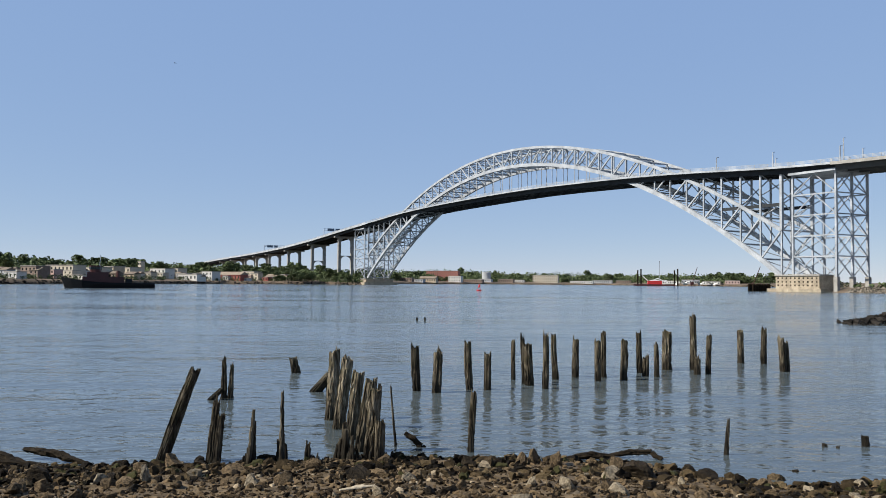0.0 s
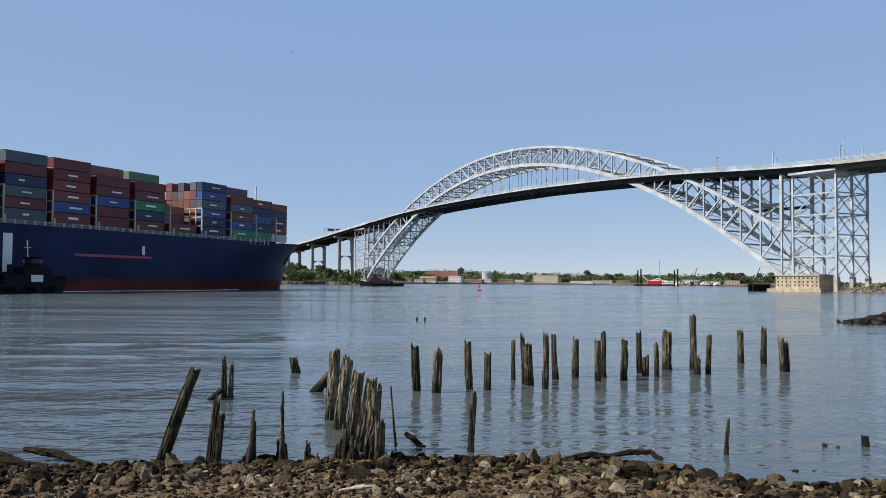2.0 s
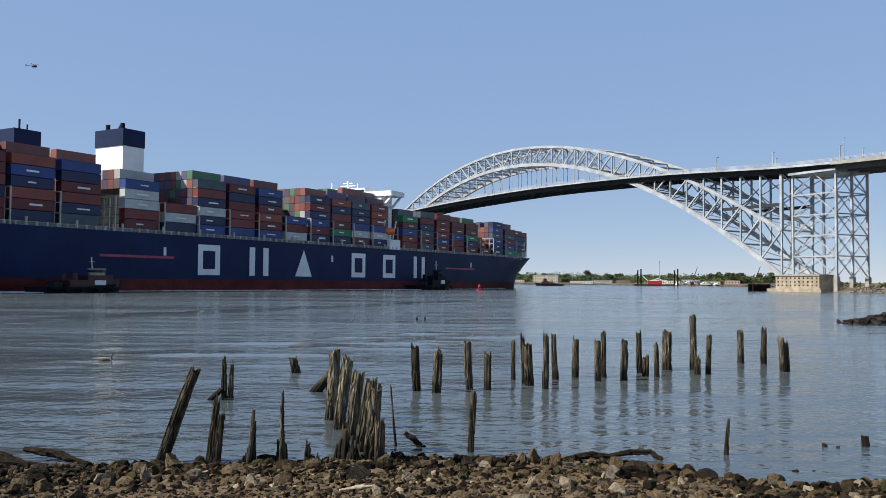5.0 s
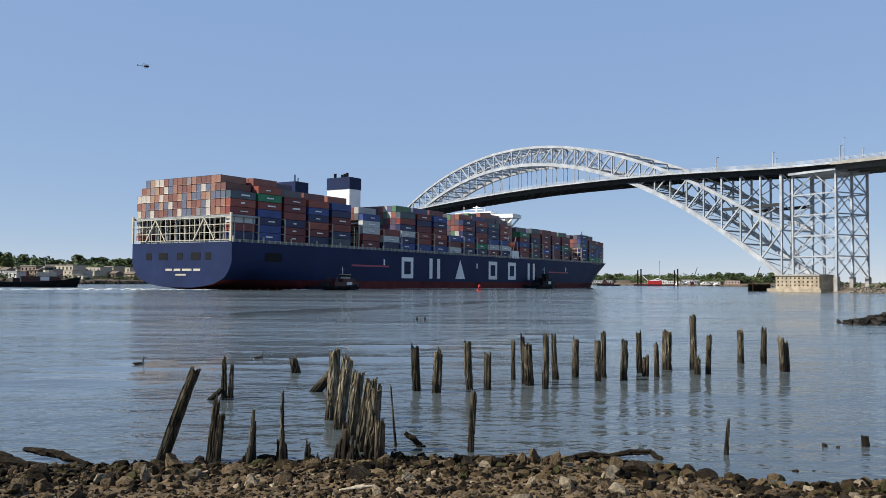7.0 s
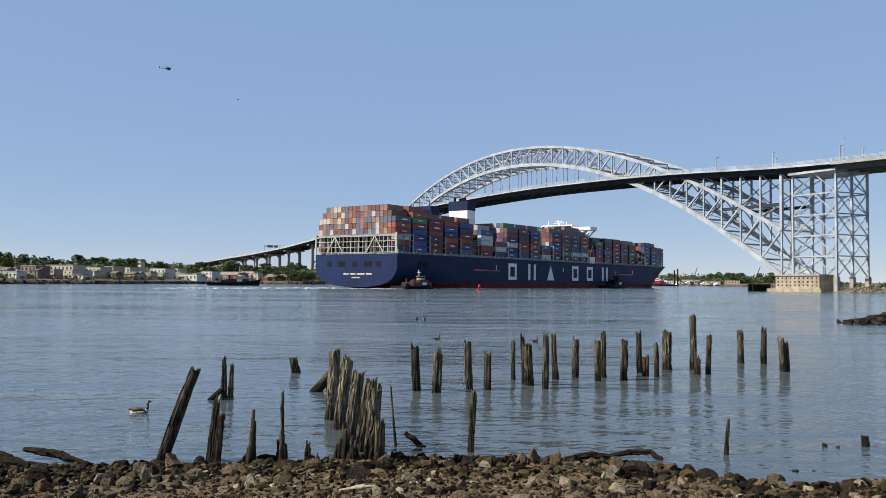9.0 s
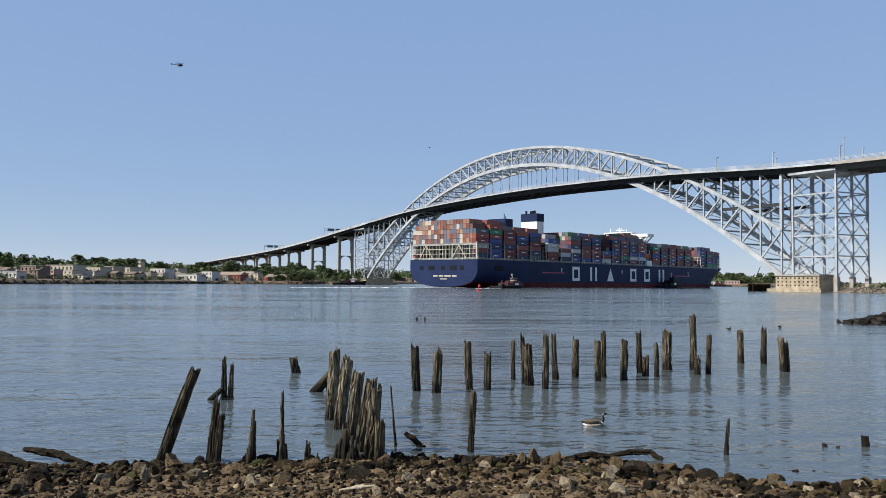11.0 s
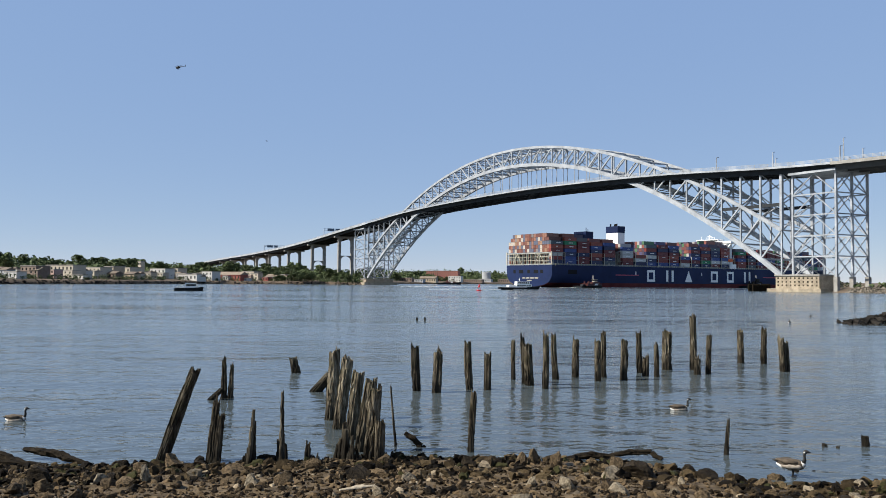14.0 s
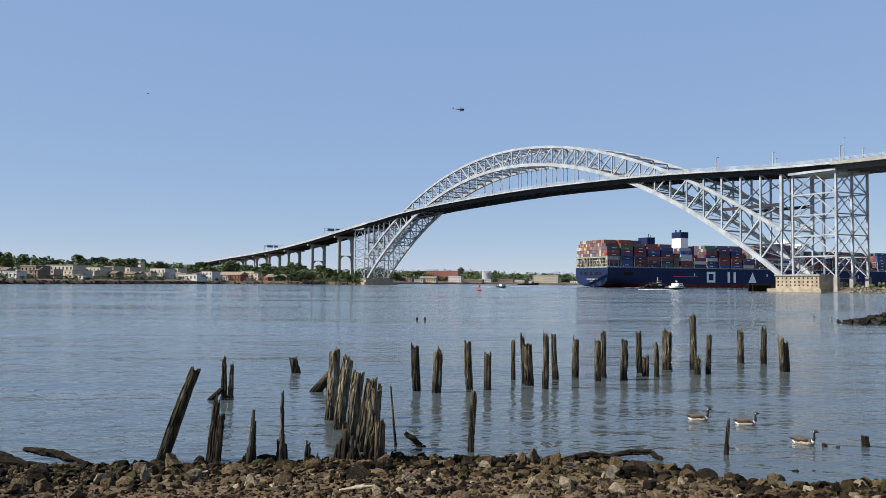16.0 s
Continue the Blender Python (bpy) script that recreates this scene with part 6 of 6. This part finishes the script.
piling(5.51, 16.37, 0.69, 0.055, (0.05, 0.0), 0.17, 0.5, 170, label="thin splintered stake standing in shallow water", flat=0.6, gnaw=0.75)
piling(0.57, 16.42, 1.18, 0.066, (0.06, 0.0), 0.14, 0.95, 171, label="slim grey stake standing at the water's edge", flat=0.7)
# the near group on the shore
piling(-5.05, 15.25, 1.7, 0.122, (0.56, 0.08), 0.20, 0.80, 180, gnaw=0.12, label="stout dark piling leaning steeply over the shallows")
piling(-6.09, 23.57, 1.12, 0.092, (-0.02, 0.0), 0.27, 0.6, 181, gnaw=0.3)
piling(-5.91, 23.58, 0.96, 0.085, (0.04, 0.0), 0.23, 0.5, 182, gnaw=0.4)
piling(-6.36, 23.26, 0.32, 0.116, (0.32, 0.0), 0.09, 0.8, 186, label="short broken stump leaning against a piling")
piling(-4.18, 15.3, 1.14, 0.085, (0.09, 0.0), 0.24, 0.7, 183, flat=0.6, gnaw=0.5)
piling(-4.04, 15.23, 0.89, 0.08, (0.08, 0.0), 0.2, 0.8, 184, flat=0.6, gnaw=0.45)
splinter_stump(-3.46, 15.07, 1.0, 0.12, 0.10, 185)
splinter_stump(-2.93, 15.27, 1.28, 0.12, 0.03, 188)
splinter_stump(-2.40, 15.40, 0.70, 0.08, 0.02, 190, "pointed rotted remnant of a piling", 7, 1.0)
splinter_stump(-2.26, 15.31, 0.26, 0.06, 0.02, 191, "pointed rotted remnant of a piling", 5, 1.0)
# the wall of big piles
WALL = [(-2.65, 20.13, 1.66, 0.163, 0.108), (-2.31, 18.9, 1.59, 0.155, 0.201), (-1.91, 17.67, 1.43, 0.147, 0.186), (-1.55, 16.44, 1.4, 0.147, 0.202),
         (-1.3, 15.52, 1.36, 0.147, 0.093), (-1.13, 15.33, 0.79, 0.109, 0.031)]
for k, (x, y, h, r, ln) in enumerate(WALL):
    piling(x, y, h, r * 0.93, (ln, -0.1), 0.15, 0.88, 200 + k, gnaw=0.12, mat=DRY_PILE, label="thick cracked grey-brown pile in a close row")
splinter_stump(-1.8, 15.66, 0.66, 0.17, 0.02, 212, "low splintered pile remnant before the close row", 13, 0.7)
splinter_stump(-1.59, 15.36, 0.5, 0.13, 0.02, 213, "low splintered pile remnant before the close row", 11, 0.7)
piling(-3.78, 25.2, 0.60, 0.20, (0.52, -0.05), 0.12, 0.9, 215, label="broken log slumped against the close row of piles")
piling(-3.30, 25.4, 0.75, 0.20, (0.06, -0.1), 0.2, 0.8, 218, label="broken log slumped against the close row of piles")
piling(-0.91, 16.92, 1.2, 0.027, (-0.11, 0.0), 0.08, 0.6, 216, label="thin dark rod leaning in the shallows", flat=1.0)


# drift timber on the shore
BLEACHED = material("bleached_driftwood", (0.36, 0.30, 0.21), 0.85, 0, 0.35, 9.0, bump=0.01, tint=(0.52, 0.45, 0.34), spec=0.15)


def drift(pts, radii, label, seed, dark=True, flat=0.6):
    """A waterlogged timber: a flattened, split and gnawed length of wood."""
    bm = bmesh.new()
    fine, rad = [], []
    for k in range(len(pts) - 1):
        for j in range(8):
            f = j / 8
            fine.append(Vector(pts[k]).lerp(Vector(pts[k + 1]), f))
            rad.append(radii[k] * (1 - f) + radii[k + 1] * f)
    fine.append(Vector(pts[-1]))
    rad.append(radii[-1])
    tube(bm, fine, rad, 14)
    o = Vector((seed * 7.0, 0, 0))
    for v in bm.verts:
        k = min(range(len(fine)), key=lambda i: (fine[i] - v.co).length_squared)
        d = v.co - fine[k]
        d.z *= flat
        size = rad[k]
        d *= 1 + 0.6 * noise.noise(Vector((v.co.x * 1.4, v.co.y * 9, v.co.z * 14)) + o) + 0.35 * noise.noise(v.co * 19 + o)
        v.co = fine[k] + d
    return tagged(part("driftwood_log", bm, TIMBER if dark else BLEACHED), label, "driftwood", "stranded timbers")


drift([(-9.75, 15.4, 0.16), (-8.6, 15.3, 0.17), (-7.75, 15.1, 0.10), (-7.3, 14.95, 0.02)], [0.15, 0.15, 0.12, 0.05], "dark stranded timber lying along the water's edge", 1)
drift([(-7.62, 15.5, 0.17), (-7.2, 15.4, 0.15), (-6.7, 15.2, 0.08), (-6.22, 15.0, 0.01)], [0.07, 0.12, 0.10, 0.03], "dark stranded timber lying along the water's edge", 5)
drift([(-8.6, 15.0, 0.05), (-7.6, 14.9, 0.05), (-6.9, 14.85, 0.03)], [0.09, 0.08, 0.04], "dark stranded timber lying along the water's edge", 6)
drift([(2.35, 15.75, 0.03), (2.8, 15.85, 0.08), (3.2, 15.9, 0.06)], [0.06, 0.10, 0.06], "wet dark branch stranded at the waterline", 2)
drift([(3.1, 15.95, 0.04), (3.6, 16.03, 0.10), (3.96, 16.0, 0.11), (4.12, 15.8, 0.02)], [0.05, 0.085, 0.08, 0.05], "wet dark branch stranded at the waterline", 3)
drift([(-3.42, 15.7, 0.01), (-3.25, 15.72, 0.04), (-3.0, 15.7, 0.01)], [0.04, 0.07, 0.03], "dark waterlogged stub lying in the shallows", 9)
drift([(-0.34, 16.9, -0.2), (-0.39, 16.87, 0.0), (-0.55, 16.86, 0.15), (-0.73, 16.85, 0.28)], [0.05, 0.06, 0.055, 0.04], "black bent stick jutting from the water", 8, True, 1.0)
drift([(-1.3, 10.85, 0.62), (-1.07, 10.96, 0.635), (-0.86, 11.05, 0.63)], [0.02, 0.045, 0.03], "pale bleached stick lying on the stones", 4, False)


# ---- shore stones ----
def stone_bmesh(bm, seed, sub=2, sharp=0.3):
    rg = random.Random(seed)
    r = bmesh.ops.create_icosphere(bm, subdivisions=sub, radius=1.0)
    o = Vector((rg.uniform(0, 90), rg.uniform(0, 90), 0))
    cuts = [(Vector((rg.gauss(0, 1), rg.gauss(0, 1), rg.gauss(0, 0.8))).normalized(), rg.uniform(0.32, 0.8)) for _ in range(14)]
    for v in r["verts"]:
        p = v.co * 0.94
        for d, lim in cuts:
            over = p.dot(d) - lim
            if over > 0:
                p -= d * over
        v.co = p * (1 + sharp * 0.5 * noise.noise(v.co * 1.4 + o) + sharp * 0.45 * noise.noise(v.co * 4 + o) + (sharp * 0.3 * noise.noise(v.co * 9 + o) if sub > 2 else 0))
    return r["verts"]


STONES = []
for k in range(10):
    bm = bmesh.new()
    stone_bmesh(bm, 300 + k, 3 if k < 4 else 2, 0.34)
    me = bpy.data.meshes.new("boulder")
    bm.to_mesh(me)
    bm.free()
    STONES.append(me)


# hand-set larger boulders: x, y, width, height, tone
BOULDERS = [(-5.9, 12.56, 0.32, 0.23, 'dark'), (-5.36, 14.34, 0.23, 0.19, 'dark'), (-4.62, 14.51, 0.35, 0.23, 'brown'), (-6.36, 13.4, 0.27, 0.17, 'dark'),
         (-4.43, 12.67, 0.17, 0.22, 'pale'), (-0.99, 14.59, 0.22, 0.2, 'brown'), (0.8, 14.48, 0.23, 0.19, 'brown'), (1.39, 14.8, 0.19, 0.2, 'brown'),
         (1.63, 14.88, 0.19, 0.22, 'brown'), (2.02, 14.74, 0.23, 0.28, 'brown'), (0.45, 14.31, 0.27, 0.19, 'dark'), (2.93, 14.21, 0.25, 0.17, 'brown'),
         (3.09, 12.97, 0.43, 0.27, 'dark'), (2.54, 12.8, 0.3, 0.2, 'pale'), (3.41, 12.04, 0.11, 0.1, 'pale'), (4.12, 13.14, 0.31, 0.16, 'dark'),
         (5.12, 13.55, 0.22, 0.17, 'brown'), (5.7, 14.3, 0.24, 0.19, 'brown'), (6.25, 14.95, 0.15, 0.08, 'dark'), (6.6, 15.0, 0.08, 0.06, 'dark'), (-0.45, 12.35, 0.2, 0.12, 'pale'), (-1.32, 12.57, 0.39, 0.17, 'dark'),
         (-2.64, 11.77, 0.22, 0.15, 'pale'), (-3.26, 13.31, 0.31, 0.15, 'brown'), (1.27, 11.92, 0.17, 0.12, 'pale'), (1.75, 11.69, 0.2, 0.16, 'pale'),
         (-5.43, 11.57, 0.23, 0.15, 'brown'), (-2.1, 13.87, 0.26, 0.16, 'brown'), (4.68, 11.9, 0.2, 0.13, 'brown'), (6.52, 13.58, 0.2, 0.08, 'dark'),
         (7.16, 13.28, 0.16, 0.08, 'dark'), (-7.36, 13.69, 0.31, 0.19, 'brown')]
TONE = {"dark": WET_ROCK, "brown": ROCK, "pale": PALE_ROCK}
WORDS = {"dark": "wet blackish boulder on the muddy foreshore", "brown": "weedy brown boulder on the foreshore", "pale": "pale dry boulder on the foreshore"}
rg = random.Random(11)
for k, (x, y, w, h, tone) in enumerate(BOULDERS):
    me = STONES[k % 4].copy()
    me.materials.append(TONE[tone])
    ob = new("boulder", me)
    ob.matrix_basis = Matrix.LocRotScale((x, y, max(beach_z(x, y), -0.05) + h * 0.35), Euler((rg.uniform(-.3, .3), rg.uniform(-.3, .3), rg.uniform(0, 6))), (w * 0.8, w * 0.7, h))
    tagged(ob, WORDS[tone], "boulder", "boulders on the foreshore")

# loose stones, pieces of the ground
tones = {}
for k, me in enumerate(STONES):
    for tone, mat in TONE.items():
        c = me.copy()
        c.materials.append(mat)
        c.name = "stone"
        tones[k, tone] = c
for k in range(290):
    y = 10.2 + 5.6 * rg.random() ** 1.1
    x = rg.uniform(-0.56, 0.56) * y
    if y > shore_y(x) + 0.1:
        continue
    sz = 0.04 + 0.17 * rg.random() ** 2.0
    near_water = shore_y(x) - y < 1.0
    tone = rg.choices(("dark", "brown", "pale"), (6, 4, 0.5) if near_water else (3, 5, 1.8))[0]
    ob = new("stone", tones[rg.randrange(4, 10), tone])
    ob.parent = ground
    ob.matrix_basis = Matrix.LocRotScale((x, y, beach_z(x, y) + sz * 0.18), Euler((rg.uniform(-.5, .5), rg.uniform(-.5, .5), rg.uniform(0, 6))), (sz, sz * rg.uniform(0.6, 1), sz * rg.uniform(0.45, 0.9)))


def scatter(name, count, mat, label, size, seed, where, sub=1, sit=0.25):
    """Thousands of small stones in one mesh."""
    rg = random.Random(seed)
    base = []
    for k in range(6):
        bm = bmesh.new()
        stone_bmesh(bm, 500 + k, sub, 0.4 if sub == 1 else 0.95)
        bm.verts.index_update()
        base.append((np.array([v.co[:] for v in bm.verts]), [[v.index for v in f.verts] for f in bm.faces]))
        bm.free()
    verts, faces = [], []
    for _ in range(count):
        x, y, z = where(rg)
        sz = size[0] + (size[1] - size[0]) * rg.random() ** 2.5
        co, fc = base[rg.randrange(6)]
        rot = np.array(Euler((rg.uniform(-.6, .6), rg.uniform(-.6, .6), rg.uniform(0, 6.28))).to_matrix())
        c = (co * (sz, sz * rg.uniform(0.6, 1), sz * rg.uniform(0.4, 0.9))) @ rot.T + (x, y, z + sz * sit)
        o = len(verts)
        verts.extend(map(tuple, c))
        faces.extend([[i + o for i in f] for f in fc])
    me = bpy.data.meshes.new(name)
    me.from_pydata(verts, [], faces)
    me.materials.append(mat)
    me.polygons.foreach_set("use_smooth", [False] * len(me.polygons))
    return tagged(new(name, me), label, "stones", kind="stuff")


def island_rock(name, stops, bump):
    m = ramp_material(name, stops, 0.85, "island", 0.18, 6.0, 0.1, bump)
    return m


GRAVEL = island_rock("foreshore_gravel", [(0.0, (0.014, 0.010, 0.006)), (0.3, (0.078, 0.055, 0.031)), (0.55, (0.14, 0.10, 0.057)), (0.78, (0.030, 0.021, 0.012)), (0.92, (0.14, 0.105, 0.065)), (0.98, (0.32, 0.26, 0.18))], 0.015)


def on_beach(rg):
    while True:
        y = 9.6 + 6.6 * rg.random() ** 1.15
        x = rg.uniform(-0.58, 0.58) * y
        if y < shore_y(x) + 0.15:
            return x, y, beach_z(x, y)


scatter("gravel", 15000, GRAVEL, "loose brown stones and gravel on the foreshore", (0.012, 0.09), 21, on_beach, 1, 0.08)
WEED = island_rock("weedy_rock", [(0.0, (0.008, 0.006, 0.004)), (0.35, (0.032, 0.023, 0.012)), (0.6, (0.072, 0.052, 0.028)), (0.8, (0.036, 0.035, 0.014)), (0.92, (0.105, 0.078, 0.043)), (0.975, (0.28, 0.23, 0.16))], 0.02)


def near_edge(rg):
    while True:
        x = rg.uniform(-9.5, 9.5)
        y = shore_y(x) - 0.05 - 3.0 * rg.random() ** 1.3
        if lump(x * 0.8, y * 1.3, 5) > -0.15:
            return x, y, beach_z(x, y) - 0.005


scatter("weedy_stones", 3600, WEED, "dark weed-covered stones near the waterline", (0.025, 0.17), 24, near_edge, 2, 0.12)
RIPRAP = island_rock("riprap_stone", [(0.0, (0.010, 0.009, 0.008)), (0.4, (0.019, 0.017, 0.015)), (0.75, (0.034, 0.030, 0.026))], 0.02)


def on_spit(rg):
    f = rg.random() ** 0.8
    x = 34.0 + 38 * f
    y = 71 + 28 * f + rg.gauss(0, 1.0 + 8 * f)
    return x, y, -0.2 + 1.5 * min(1, f * 3.2) * max(0, 1 - abs(y - 71 - 28 * f) / (3.0 + 14 * f))


scatter("rock_spit", 2600, RIPRAP, "low spit of dark wet rocks reaching into the water", (0.2, 0.6), 22, on_spit)
SHORE_STONE = island_rock("bank_stone", [(0.0, (0.10, 0.09, 0.075)), (0.4, (0.17, 0.15, 0.12)), (0.75, (0.26, 0.23, 0.19))], 0.02)


def on_foot(rg):
    k = rg.randrange(1, 5)
    f = rg.random()
    g = rg.random()
    a = Vector(line[k]).lerp(Vector(line[k + 1]), f)
    b = Vector(mid[k]).lerp(Vector(mid[k + 1]), f)
    p = a.lerp(b, g)
    return p.x, p.y, -0.5 + 2.7 * g


scatter("riprap", 2500, SHORE_STONE, "grey stones lining the bank at the bridge foot", (0.4, 1.2), 23, on_foot)


def far_edge(rg):
    b = rg.uniform(-0.6, 0.40)
    e = rg.uniform(0, 5)
    d = bank_shore(b) + e
    return b * d, d, bank_z(b, e) * 0.7


scatter("riprap", 2600, RIPRAP, "dark stones along the far waterline", (0.5, 1.8), 25, far_edge)


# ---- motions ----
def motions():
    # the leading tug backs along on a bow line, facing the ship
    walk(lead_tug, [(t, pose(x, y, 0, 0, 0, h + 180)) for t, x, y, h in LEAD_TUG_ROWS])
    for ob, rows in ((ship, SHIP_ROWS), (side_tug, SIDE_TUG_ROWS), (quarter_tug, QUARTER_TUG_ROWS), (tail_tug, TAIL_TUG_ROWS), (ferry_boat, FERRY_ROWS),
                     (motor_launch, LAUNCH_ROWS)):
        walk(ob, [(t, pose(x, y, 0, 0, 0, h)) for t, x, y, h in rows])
    for ob, rows in zip(flock, (GOOSE_A_ROWS, GOOSE_B_ROWS, GOOSE_C_ROWS, GOOSE_D_ROWS, GOOSE_F_ROWS, GOOSE_G_ROWS)):
        walk(ob, [(t, pose(x, y, 0, 0, 0, h)) for t, x, y, h in rows])
    # one goose climbs out and stands in the shallows
    walk(flock[6], [(t, pose(x, y, z, 0, 0, h)) for t, x, y, h, z in GOOSE_E_ROWS])
    for ob, rows in zip(wake_fields, WAKE_ROWS):
        walk(ob, [(t, pose(x, y, z, 0, 0, h)) for t, x, y, h, z in rows])
    for ob, rows in ((chopper, HELICOPTER_ROWS), (gull, GULL_ROWS)):
        walk(ob, [(t, pose(x, y, z, 0, 0, h)) for t, x, y, z, h in rows])


motions()
